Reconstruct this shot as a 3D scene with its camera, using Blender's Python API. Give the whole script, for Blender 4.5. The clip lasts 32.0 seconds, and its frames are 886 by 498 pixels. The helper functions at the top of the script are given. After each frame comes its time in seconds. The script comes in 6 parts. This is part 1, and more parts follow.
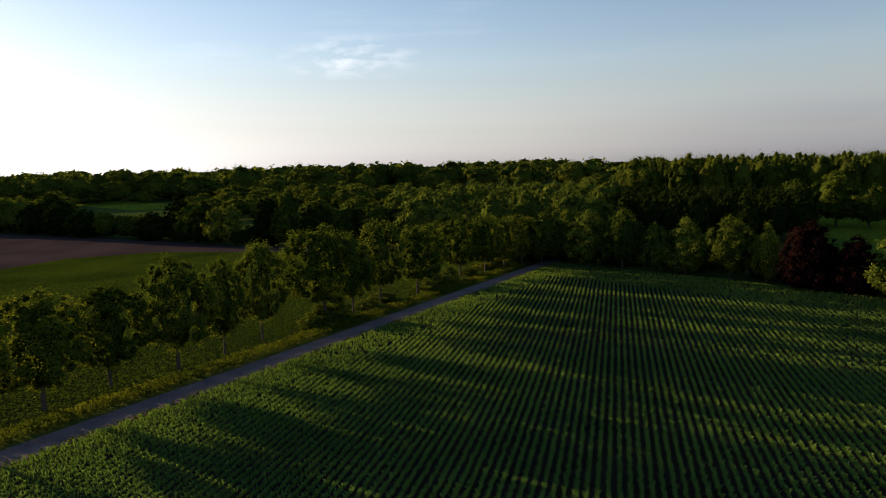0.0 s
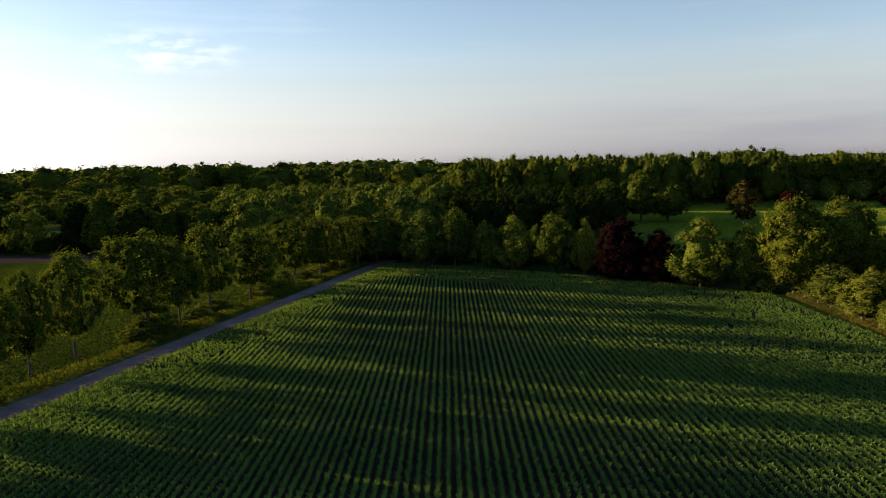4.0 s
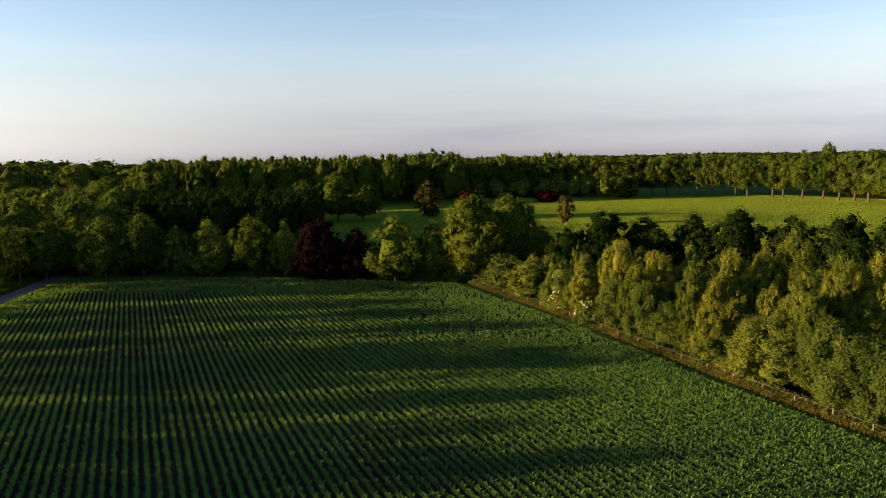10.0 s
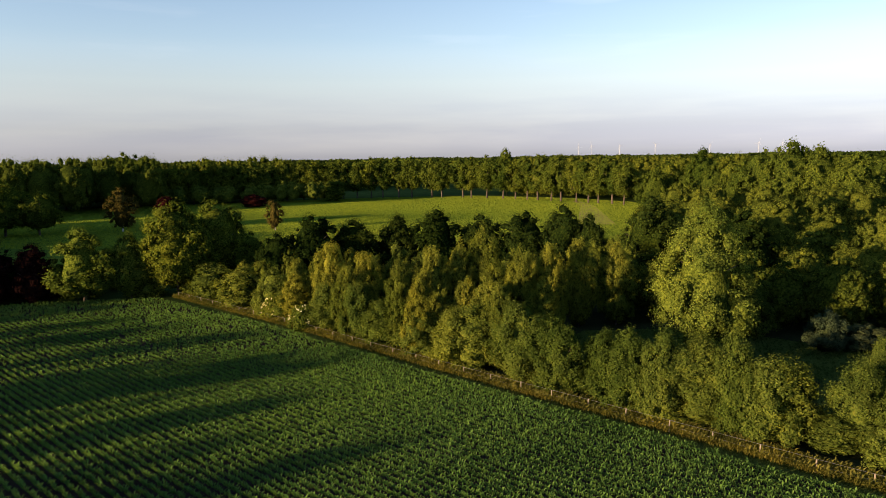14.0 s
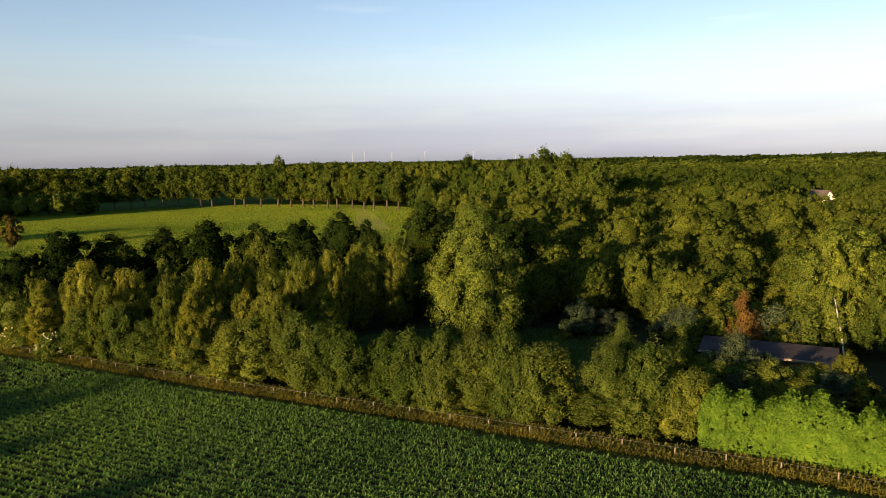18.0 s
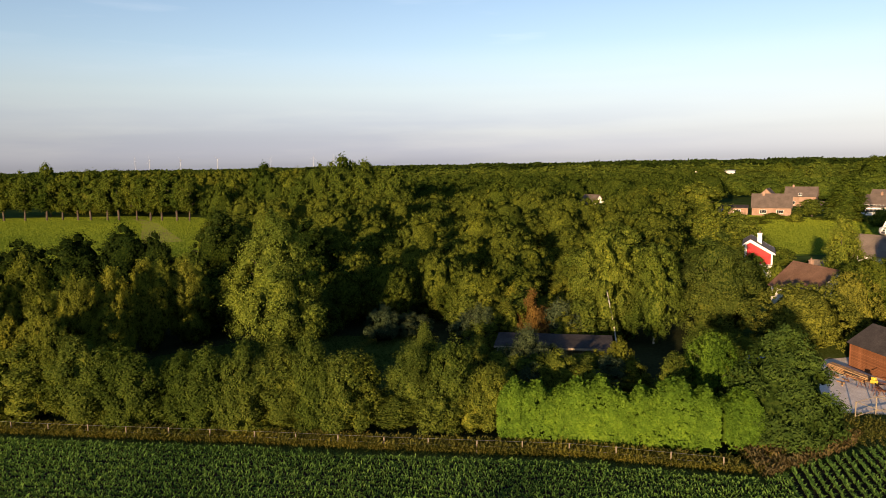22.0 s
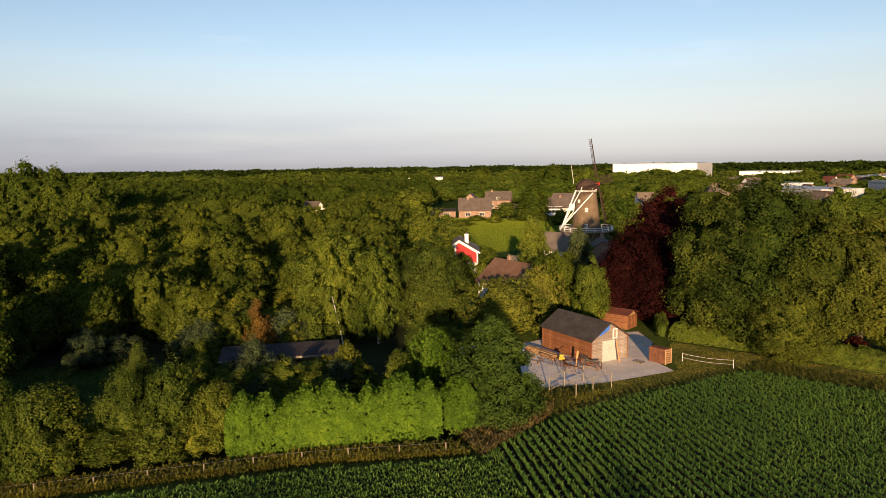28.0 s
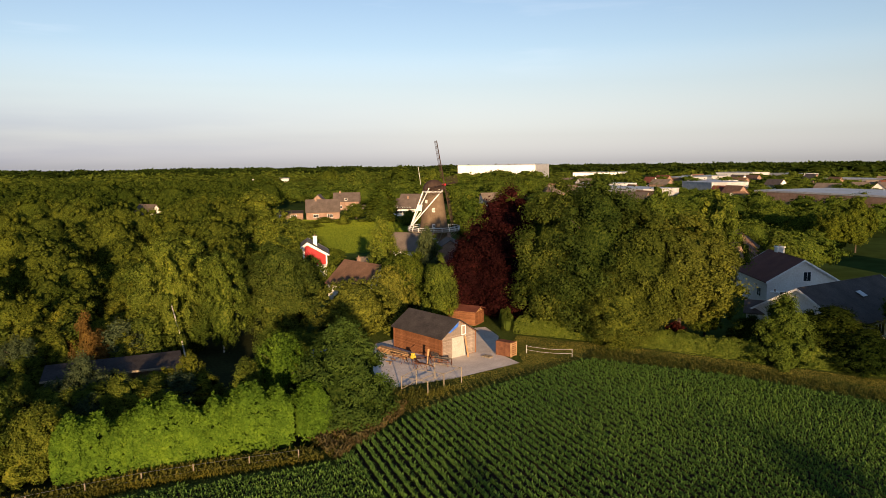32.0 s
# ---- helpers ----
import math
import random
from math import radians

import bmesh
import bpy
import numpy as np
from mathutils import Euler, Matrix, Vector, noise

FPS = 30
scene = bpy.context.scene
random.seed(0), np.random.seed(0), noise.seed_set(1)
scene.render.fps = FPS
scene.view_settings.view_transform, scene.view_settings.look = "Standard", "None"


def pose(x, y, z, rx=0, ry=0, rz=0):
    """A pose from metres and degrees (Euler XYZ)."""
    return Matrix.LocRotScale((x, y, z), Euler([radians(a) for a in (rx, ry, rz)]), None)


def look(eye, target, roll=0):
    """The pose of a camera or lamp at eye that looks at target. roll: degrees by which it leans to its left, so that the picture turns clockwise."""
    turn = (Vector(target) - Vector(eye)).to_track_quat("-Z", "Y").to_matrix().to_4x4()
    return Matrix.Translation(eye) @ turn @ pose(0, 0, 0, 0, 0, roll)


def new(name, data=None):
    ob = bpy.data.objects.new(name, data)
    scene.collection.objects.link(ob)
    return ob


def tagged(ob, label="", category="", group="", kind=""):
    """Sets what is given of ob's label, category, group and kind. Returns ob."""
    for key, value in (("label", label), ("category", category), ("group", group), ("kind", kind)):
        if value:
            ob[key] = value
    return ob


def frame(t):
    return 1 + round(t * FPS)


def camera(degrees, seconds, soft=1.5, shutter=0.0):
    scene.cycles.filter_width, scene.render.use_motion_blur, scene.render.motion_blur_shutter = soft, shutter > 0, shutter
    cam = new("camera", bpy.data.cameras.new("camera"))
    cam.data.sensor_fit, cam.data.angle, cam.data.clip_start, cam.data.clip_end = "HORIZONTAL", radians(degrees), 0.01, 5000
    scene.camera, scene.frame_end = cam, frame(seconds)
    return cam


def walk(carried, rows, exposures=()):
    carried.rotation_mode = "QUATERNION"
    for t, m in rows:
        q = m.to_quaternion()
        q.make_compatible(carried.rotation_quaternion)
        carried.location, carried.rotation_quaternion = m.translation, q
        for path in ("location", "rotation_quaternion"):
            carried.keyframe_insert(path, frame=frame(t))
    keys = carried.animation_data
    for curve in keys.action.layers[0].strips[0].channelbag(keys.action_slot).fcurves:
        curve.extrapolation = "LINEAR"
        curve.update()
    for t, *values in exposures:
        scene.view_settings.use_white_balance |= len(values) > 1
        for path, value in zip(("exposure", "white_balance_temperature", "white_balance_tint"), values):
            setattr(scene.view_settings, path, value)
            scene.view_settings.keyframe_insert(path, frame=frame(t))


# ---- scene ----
EYE_Z = 23.5
# seconds, yaw, pitch, roll of the hovering camera
PATH = [
    (0.0, 0.00, -7.06, 1.35),
    (0.5, -1.53, -7.08, 1.36),
    (1.0, -3.14, -7.09, 1.37),
    (1.5, -4.86, -7.13, 1.39),
    (2.0, -6.66, -7.17, 1.39),
    (2.5, -8.35, -7.21, 1.38),
    (3.0, -10.07, -7.23, 1.37),
    (3.5, -11.86, -7.26, 1.35),
    (5.5, -19.06, -7.50, 1.20),
    (6.0, -20.97, -7.52, 1.19),
    (6.5, -23.01, -7.53, 1.19),
    (7.0, -25.07, -7.56, 1.18),
    (7.5, -27.11, -7.58, 1.18),
    (8.0, -29.15, -7.60, 1.16),
    (8.5, -31.21, -7.62, 1.13),
    (9.0, -33.45, -7.64, 1.10),
    (9.5, -35.86, -7.66, 1.07),
    (10.0, -38.26, -7.69, 1.07),
    (10.5, -40.68, -7.72, 1.09),
    (11.0, -43.46, -7.75, 1.10),
    (11.5, -46.63, -7.77, 1.09),
    (12.0, -49.80, -7.78, 1.07),
    (12.5, -52.95, -7.78, 1.03),
    (13.0, -56.10, -7.77, 0.98),
    (13.5, -59.24, -7.76, 0.96),
    (14.0, -62.03, -7.75, 0.95),
    (14.5, -64.80, -7.74, 0.95),
    (16.5, -73.72, -7.55, 1.07),
    (17.0, -75.95, -7.54, 1.10),
    (17.5, -78.19, -7.53, 1.11),
    (18.0, -80.38, -7.51, 1.13),
    (18.5, -82.48, -7.49, 1.14),
    (19.0, -84.56, -7.45, 1.15),
    (19.5, -86.65, -7.41, 1.14),
    (20.0, -88.75, -7.36, 1.14),
    (20.5, -90.78, -7.31, 1.13),
    (21.0, -92.73, -7.27, 1.13),
    (21.5, -94.73, -7.22, 1.11),
    (22.0, -96.81, -7.20, 1.08),
    (22.5, -98.80, -7.19, 1.05),
    (23.0, -100.75, -7.18, 1.02),
    (23.5, -102.59, -7.18, 0.98),
    (24.0, -104.51, -7.17, 0.95),
    (24.5, -106.49, -7.15, 0.93),
    (25.0, -108.45, -7.15, 0.92),
    (25.5, -110.30, -7.13, 0.90),
    (27.5, -117.70, -7.01, 0.86),
    (28.0, -119.54, -7.02, 0.87),
    (28.5, -121.35, -7.02, 0.87),
    (29.0, -123.17, -7.04, 0.85),
    (29.5, -124.77, -7.05, 0.82),
    (30.0, -126.29, -7.07, 0.80),
    (30.5, -127.69, -7.08, 0.76),
    (31.0, -129.08, -7.09, 0.71),
    (31.5, -130.53, -7.09, 0.69),
    (32.0, -132.01, -7.10, 0.68),
]
cam = camera(65.2, 32.0, 0.8)
walk(cam, [(t, pose(0, 0, EYE_Z, 90 + p, r, y)) for t, y, p, r in PATH],
     exposures=[(0.0, 1.20, 6300, 14), (6.0, 1.66, 6300, 14), (12.0, 1.70, 6300, 14), (19.0, 1.42, 6300, 14), (25.0, 1.17, 6300, 14), (32.0, 1.06, 6300, 14)])

# ---- world and sun ----
SUN_YAW, SUN_EL = 57.0, 8.0
world = bpy.data.worlds.new("evening_sky")
scene.world = world
world.use_nodes = True
wt = world.node_tree
wt.nodes.clear()
sky = wt.nodes.new("ShaderNodeTexSky")
sky.sky_type = "NISHITA"
sky.sun_disc = False
sky.sun_elevation = radians(SUN_EL)
sky.sun_rotation = radians(-SUN_YAW)
sky.air_density, sky.dust_density, sky.ozone_density = 1.0, 0.4, 1.6


def wired(kind, **values):
    n = wt.nodes.new(kind)
    for k, v in values.items():
        sock = n.inputs[int(k[1:])]
        if isinstance(v, bpy.types.NodeSocket):
            wt.links.new(v, sock)
        else:
            sock.default_value = v
    return n


def curve(src, stops):
    r = wt.nodes.new("ShaderNodeValToRGB")
    el = r.color_ramp.elements
    while len(el) < len(stops):
        el.new(0.5)
    for e, (pos, val) in zip(el, stops):
        e.position, e.color = pos, (val, val, val, 1)
    wt.links.new(src, r.inputs[0])
    return r.outputs[0]


sky_dir = wt.nodes.new("ShaderNodeTexCoord").outputs["Generated"]
up_part = wired("ShaderNodeSeparateXYZ", i0=sky_dir).outputs[2]
# summer haze takes the colour out of the low sky
hazy = wt.nodes.new("ShaderNodeHueSaturation")
wt.links.new(curve(up_part, [(0.0, 0.16), (0.07, 0.36), (0.16, 0.82), (0.4, 1.05)]), hazy.inputs["Saturation"])
wt.links.new(curve(up_part, [(0.0, 0.70), (0.05, 0.84), (0.14, 1.0)]), hazy.inputs["Value"])
tinted = wt.nodes.new("ShaderNodeMix")
tinted.data_type, tinted.blend_type = "RGBA", "MULTIPLY"
tinted.inputs[0].default_value = 1.0
wt.links.new(sky.outputs[0], tinted.inputs[6])
tinted.inputs[7].default_value = (0.98, 0.985, 1.07, 1)
wt.links.new(tinted.outputs[2], hazy.inputs["Color"])
# thin stretched cloud streaks and a faint grey-mauve bank low over the land
stretch = wired("ShaderNodeVectorMath", i0=sky_dir, i1=(1.6, 1.6, 15.0))
stretch.operation = "MULTIPLY"
streak = wt.nodes.new("ShaderNodeTexNoise")
streak.inputs["Scale"].default_value, streak.inputs["Detail"].default_value = 2.2, 6
wt.links.new(stretch.outputs[0], streak.inputs["Vector"])
east = wired("ShaderNodeVectorMath", i0=sky_dir, i1=(0.94, 0.34, 0.0))
east.operation = "DOT_PRODUCT"
low_bank = wired("ShaderNodeMath", i0=curve(up_part, [(0.0, 0.8), (0.03, 1.0), (0.06, 0.75), (0.10, 0.0)]), i1=curve(streak.outputs[0], [(0.30, 0.45), (0.60, 1.0)]))
low_bank.operation = "MULTIPLY"
bank = wired("ShaderNodeMath", i0=low_bank.outputs[0], i1=curve(east.outputs["Value"], [(0.45, 0.0), (0.90, 1.0)]))
bank.operation = "MULTIPLY"
wisp = wired("ShaderNodeMath", i0=curve(up_part, [(0.10, 0.0), (0.16, 0.3), (0.5, 0.2)]), i1=curve(streak.outputs[0], [(0.60, 0.0), (0.76, 0.7)]))
wisp.operation = "MULTIPLY"
dim = wt.nodes.new("ShaderNodeMix")
dim.data_type, dim.blend_type = "RGBA", "MULTIPLY"
wt.links.new(bank.outputs[0], dim.inputs[0])
wt.links.new(hazy.outputs[0], dim.inputs[6])
dim.inputs[7].default_value = (0.72, 0.745, 0.86, 1)
lift = wt.nodes.new("ShaderNodeMix")
lift.data_type, lift.blend_type = "RGBA", "MIX"
wt.links.new(wisp.outputs[0], lift.inputs[0])
wt.links.new(dim.outputs[2], lift.inputs[6])
pale = wt.nodes.new("ShaderNodeHueSaturation")
pale.inputs["Saturation"].default_value, pale.inputs["Value"].default_value = 0.35, 1.25
wt.links.new(dim.outputs[2], pale.inputs["Color"])
wt.links.new(pale.outputs[0], lift.inputs[7])
# one small white cloud high in the north
off_cloud = wired("ShaderNodeVectorMath", i0=sky_dir, i1=(-0.1230, 0.9815, 0.1465))
off_cloud.operation = "SUBTRACT"
flat = wired("ShaderNodeVectorMath", i0=off_cloud.outputs[0], i1=(9.5, 9.5, 30.0))
flat.operation = "MULTIPLY"
far_off = wired("ShaderNodeVectorMath", i0=flat.outputs[0])
far_off.operation = "LENGTH"
puff = wt.nodes.new("ShaderNodeTexNoise")
puff.inputs["Scale"].default_value, puff.inputs["Detail"].default_value = 2.6, 7
wt.links.new(flat.outputs[0], puff.inputs["Vector"])
tuft = wired("ShaderNodeMath", i0=curve(far_off.outputs["Value"], [(0.1, 1.0), (1.0, 0.0)]), i1=curve(puff.outputs[0], [(0.45, 0.0), (0.75, 1.0)]))
tuft.operation = "MULTIPLY"
cloudy = wt.nodes.new("ShaderNodeMix")
cloudy.data_type, cloudy.blend_type = "RGBA", "MIX"
wt.links.new(tuft.outputs[0], cloudy.inputs[0])
wt.links.new(lift.outputs[2], cloudy.inputs[6])
white_top = wt.nodes.new("ShaderNodeHueSaturation")
white_top.inputs["Saturation"].default_value, white_top.inputs["Value"].default_value = 0.15, 1.4
wt.links.new(dim.outputs[2], white_top.inputs["Color"])
wt.links.new(white_top.outputs[0], cloudy.inputs[7])
wbg = wt.nodes.new("ShaderNodeBackground")
wbg.inputs["Strength"].default_value = 0.080
wout = wt.nodes.new("ShaderNodeOutputWorld")
wt.links.new(cloudy.outputs[2], wbg.inputs[0])
wt.links.new(wbg.outputs[0], wout.inputs[0])

sun_data = bpy.data.lights.new("sun", "SUN")
sun_data.energy, sun_data.angle, sun_data.color = 5.0, radians(0.6), (1.0, 0.67, 0.35)
sun = new("sun", sun_data)
SUN_DIR = Vector((-math.sin(radians(SUN_YAW)) * math.cos(radians(SUN_EL)), math.cos(radians(SUN_YAW)) * math.cos(radians(SUN_EL)), math.sin(radians(SUN_EL))))
sun.matrix_world = look(SUN_DIR * 300, (0, 0, 0))


# ---- materials ----
def nodes_of(name):
    m = bpy.data.materials.new(name)
    m.use_nodes = True
    nt = m.node_tree
    nt.nodes.clear()
    return m, nt, nt.nodes.new("ShaderNodeOutputMaterial")


def ramp(nt, src, stops):
    r = nt.nodes.new("ShaderNodeValToRGB")
    el = r.color_ramp.elements
    while len(el) < len(stops):
        el.new(0.5)
    for e, (pos, col) in zip(el, stops):
        e.position, e.color = pos, (*col, 1)
    nt.links.new(src, r.inputs[0])
    return r.outputs[0]


def noise_node(nt, scale, detail=4, coord="Object"):
    tc = nt.nodes.new("ShaderNodeNewGeometry" if coord == "World" else "ShaderNodeTexCoord")
    n = nt.nodes.new("ShaderNodeTexNoise")
    n.inputs["Scale"].default_value, n.inputs["Detail"].default_value = scale, detail
    nt.links.new(tc.outputs["Position" if coord == "World" else coord], n.inputs["Vector"])
    return n.outputs[0]


def mixed(nt, kind, fac, a, b):
    m = nt.nodes.new("ShaderNodeMix")
    m.data_type, m.blend_type = "RGBA", kind
    for sock, v in ((m.inputs[0], fac), (m.inputs[6], a), (m.inputs[7], b)):
        if isinstance(v, (int, float)):
            sock.default_value = v
        elif isinstance(v, tuple):
            sock.default_value = (*v, 1)
        else:
            nt.links.new(v, sock)
    return m.outputs[2]


def surface(name, a, b, scale=1.0, rough=0.8, metal=0.0, bump=0.3, fine=None, tint=None, coord="World", bump_scale=None, depth=0.05):
    """Two colours by noise at two scales, with a fine relief."""
    m, nt, out = nodes_of(name)
    p = nt.nodes.new("ShaderNodeBsdfPrincipled")
    col = ramp(nt, noise_node(nt, scale, 5, coord), [(0.3, a), (0.7, b)])
    fine_n = noise_node(nt, fine or scale * 9, 3, coord)
    col = mixed(nt, "OVERLAY", 0.55, col, fine_n)
    if tint:
        oi = nt.nodes.new("ShaderNodeObjectInfo")
        col = mixed(nt, "MULTIPLY", 1.0, col, ramp(nt, oi.outputs["Random"], [(0.0, tint), (1.0, (1.0, 1.0, 1.0))]))
    nt.links.new(col, p.inputs["Base Color"])
    p.inputs["Roughness"].default_value, p.inputs["Metallic"].default_value = rough, metal
    p.inputs["Specular IOR Level"].default_value = 0.0 if rough >= 0.9 else 0.08 if rough > 0.7 else 0.4
    if bump:
        bn = nt.nodes.new("ShaderNodeBump")
        bn.inputs["Strength"].default_value, bn.inputs["Distance"].default_value = bump, depth
        nt.links.new(noise_node(nt, bump_scale or scale * 12, 4, coord), bn.inputs["Height"])
        nt.links.new(bn.outputs[0], p.inputs["Normal"])
    nt.links.new(p.outputs[0], out.inputs[0])
    return m


def leaf(name, dark, mid, light, through_light=0.08, rough=0.7, patch=0.075, clumped=True, dense=False):
    """Foliage: each leaf clump varies, each plant varies, and light comes through. dense: the closed mass inside a
    clump, with the dark of leaf gaps painted in by noise.
    """
    m, nt, out = nodes_of(name)
    geo = nt.nodes.new("ShaderNodeNewGeometry")
    oi = nt.nodes.new("ShaderNodeObjectInfo")
    soft = [tuple(0.55 * a + 0.45 * b for a, b in zip(c, mid)) for c in (dark, light)]
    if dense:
        # halved low stop paints shadowed gaps between the leaves
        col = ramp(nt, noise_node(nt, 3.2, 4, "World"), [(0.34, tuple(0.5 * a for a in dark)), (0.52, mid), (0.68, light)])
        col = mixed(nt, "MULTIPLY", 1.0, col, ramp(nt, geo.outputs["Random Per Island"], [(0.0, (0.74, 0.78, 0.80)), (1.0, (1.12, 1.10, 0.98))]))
    else:
        col = ramp(nt, geo.outputs["Random Per Island"], [(0.0, soft[0]), (0.55, mid), (1.0, soft[1])])
    shade = ramp(nt, oi.outputs["Random"], [(0.0, (0.66, 0.74, 0.70)), (0.5, (0.95, 0.97, 0.95)), (1.0, (1.16, 1.08, 0.88))])
    col = mixed(nt, "MULTIPLY", 1.0, col, shade)
    wide = ramp(nt, noise_node(nt, patch, 2, "World"), [(0.32, (0.58, 0.66, 0.68)), (0.5, (0.95, 0.95, 0.95)), (0.68, (1.15, 1.10, 0.95))])
    col = mixed(nt, "MULTIPLY", 1.0, col, wide)
    if clumped:
        clump = ramp(nt, noise_node(nt, 0.75, 2, "World"), [(0.30, (0.70, 0.74, 0.74)), (0.5, (0.96, 0.97, 0.96)), (0.70, (1.22, 1.18, 1.0))])
        col = mixed(nt, "MULTIPLY", 1.0, col, clump)
    p = nt.nodes.new("ShaderNodeBsdfPrincipled")
    p.inputs["Roughness"].default_value = rough
    p.inputs["Specular IOR Level"].default_value = 0.0
    nt.links.new(col, p.inputs["Base Color"])
    if dense:
        bn = nt.nodes.new("ShaderNodeBump")
        bn.inputs["Strength"].default_value, bn.inputs["Distance"].default_value = 1.0, 0.35
        nt.links.new(noise_node(nt, 4.5, 3, "World"), bn.inputs["Height"])
        nt.links.new(bn.outputs[0], p.inputs["Normal"])
        nt.links.new(p.outputs[0], out.inputs[0])
        return m
    tr = nt.nodes.new("ShaderNodeBsdfTranslucent")
    nt.links.new(mixed(nt, "MULTIPLY", 1.0, col, (1.3, 1.25, 0.6)), tr.inputs[0])
    mx = nt.nodes.new("ShaderNodeMixShader")
    mx.inputs[0].default_value = through_light
    nt.links.new(p.outputs[0], mx.inputs[1])
    nt.links.new(tr.outputs[0], mx.inputs[2])
    nt.links.new(mx.outputs[0], out.inputs[0])
    return m


FOLIAGE = {
    "broad": ("leaf_broad", (0.038, 0.059, 0.0106), (0.0784, 0.1097, 0.0166), (0.1483, 0.1697, 0.0257), 0.42),
    "wood": ("leaf_wood", (0.0582, 0.0811, 0.0137), (0.0884, 0.1157, 0.0185), (0.1328, 0.1526, 0.0246), 0.42),
    "deep": ("leaf_deep", (0.0411, 0.0655, 0.0161), (0.0789, 0.1075, 0.0219), (0.1474, 0.1651, 0.0321), 0.42),
    "olive": ("leaf_olive", (0.0924, 0.1079, 0.0214), (0.1669, 0.1823, 0.033), (0.2632, 0.2632, 0.0528), 0.42),
    "lime": ("leaf_lime", (0.0626, 0.0902, 0.0177), (0.125, 0.1653, 0.0253), (0.2425, 0.2586, 0.0483), 0.42),
    # very low leaf colour that carries the shade of the hedgerow trees
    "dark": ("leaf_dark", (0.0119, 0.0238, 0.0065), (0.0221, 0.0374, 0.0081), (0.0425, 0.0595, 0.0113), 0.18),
    "chestnut": ("leaf_chestnut", (0.073, 0.1051, 0.0188), (0.1432, 0.178, 0.0263), (0.248, 0.2744, 0.0448), 0.30),
    "copper": ("leaf_copper", (0.0161, 0.006, 0.0066), (0.031, 0.009, 0.0095), (0.0644, 0.014, 0.0162), 0.18),
    # darker copy of the copper leaf, with the field-end shade in its colour
    "plum": ("leaf_copper_shade", (0.011, 0.006, 0.006), (0.019, 0.008, 0.008), (0.034, 0.012, 0.013), 0.15),
    "birch": ("leaf_birch", (0.0829, 0.1054, 0.0164), (0.1554, 0.1742, 0.0246), (0.2504, 0.2429, 0.039), 0.42),
    "shrub": ("leaf_shrub", (0.0549, 0.0822, 0.0135), (0.1034, 0.1356, 0.0234), (0.1823, 0.1993, 0.037), 0.42),
    "bright": ("leaf_bright", (0.063, 0.1133, 0.0146), (0.1108, 0.1863, 0.0193), (0.1713, 0.2493, 0.0323), 0.30),
    "pine": ("leaf_pine", (0.032, 0.05, 0.0285), (0.056, 0.078, 0.0399), (0.092, 0.112, 0.0532), 0.15),
    "conifer": ("leaf_conifer", (0.0264, 0.0471, 0.0107), (0.0471, 0.0773, 0.0153), (0.0811, 0.1132, 0.0233), 0.08),
    "brown": ("leaf_brown", (0.0795, 0.0442, 0.0145), (0.1337, 0.0799, 0.0242), (0.1878, 0.1232, 0.0404), 0.30),
    "birchred": ("leaf_catkin", (0.068, 0.056, 0.0152), (0.112, 0.084, 0.0209), (0.16, 0.12, 0.0342), 0.30),
    "corn": ("leaf_maize", (0.0780, 0.1441, 0.0360), (0.1465, 0.2507, 0.0526), (0.2032, 0.2884, 0.0655), 0.35, 0.45, 0.04, False),
    "crop": ("leaf_crop", (0.063, 0.102, 0.0171), (0.081, 0.129, 0.0214), (0.105, 0.156, 0.0285), 0.35, 0.7, 0.05, False),
    "maple": ("leaf_maple", (0.0683, 0.08, 0.0159), (0.1271, 0.1412, 0.0239), (0.206, 0.2095, 0.0397), 0.42),
    "grass": ("leaf_grass", (0.034, 0.06, 0.0123), (0.058, 0.09, 0.0181), (0.102, 0.128, 0.0342), 0.1, 0.7, 0.1),
    "weeds": ("leaf_weeds", (0.0546, 0.0780, 0.0119), (0.0819, 0.1092, 0.0148), (0.1170, 0.1404, 0.0222), 0.4, 0.7, 0.12),
    "sward": ("leaf_sward", (0.1445, 0.1403, 0.034), (0.187, 0.1742, 0.0425), (0.2295, 0.2125, 0.051), 0.3, 0.8, 0.2),
    "meadow": ("leaf_meadow", (0.1702, 0.2254, 0.0227), (0.1932, 0.2484, 0.0245), (0.2208, 0.2714, 0.0289), 0.3, 0.7, 0.012, False),
    "margin": ("leaf_margin", (0.0624, 0.0704, 0.0152), (0.104, 0.1088, 0.0258), (0.156, 0.1504, 0.0441), 0.3, 0.8, 0.15),
    "straw": ("leaf_straw", (0.13, 0.084, 0.038), (0.21, 0.142, 0.0608), (0.275, 0.205, 0.0874), 0.25, 0.8, 0.1),
    "flower": ("flower_cream", (0.45, 0.43, 0.266), (0.58, 0.56, 0.361), (0.7, 0.68, 0.475), 0.3),
}
LEAF = {k: leaf(*v) for k, v in FOLIAGE.items()}
# inner bodies take the leaf colours at 0.62: crown shade painted in
SHADE_MASS = {k: leaf(v[0] + "_mass", *(tuple(0.62 * c for c in q) for q in v[1:4]), dense=True) for k, v in FOLIAGE.items() if k not in ("corn", "crop", "grass", "weeds", "sward", "meadow", "margin", "straw", "flower")}
BARK = surface("bark", (0.045, 0.036, 0.028), (0.10, 0.085, 0.068), 3.0, 0.95, bump=0.6, coord="Object")
BARK_BIRCH = surface("bark_birch", (0.30, 0.27, 0.23), (0.62, 0.60, 0.55), 1.2, 0.8, bump=0.3, coord="Object")
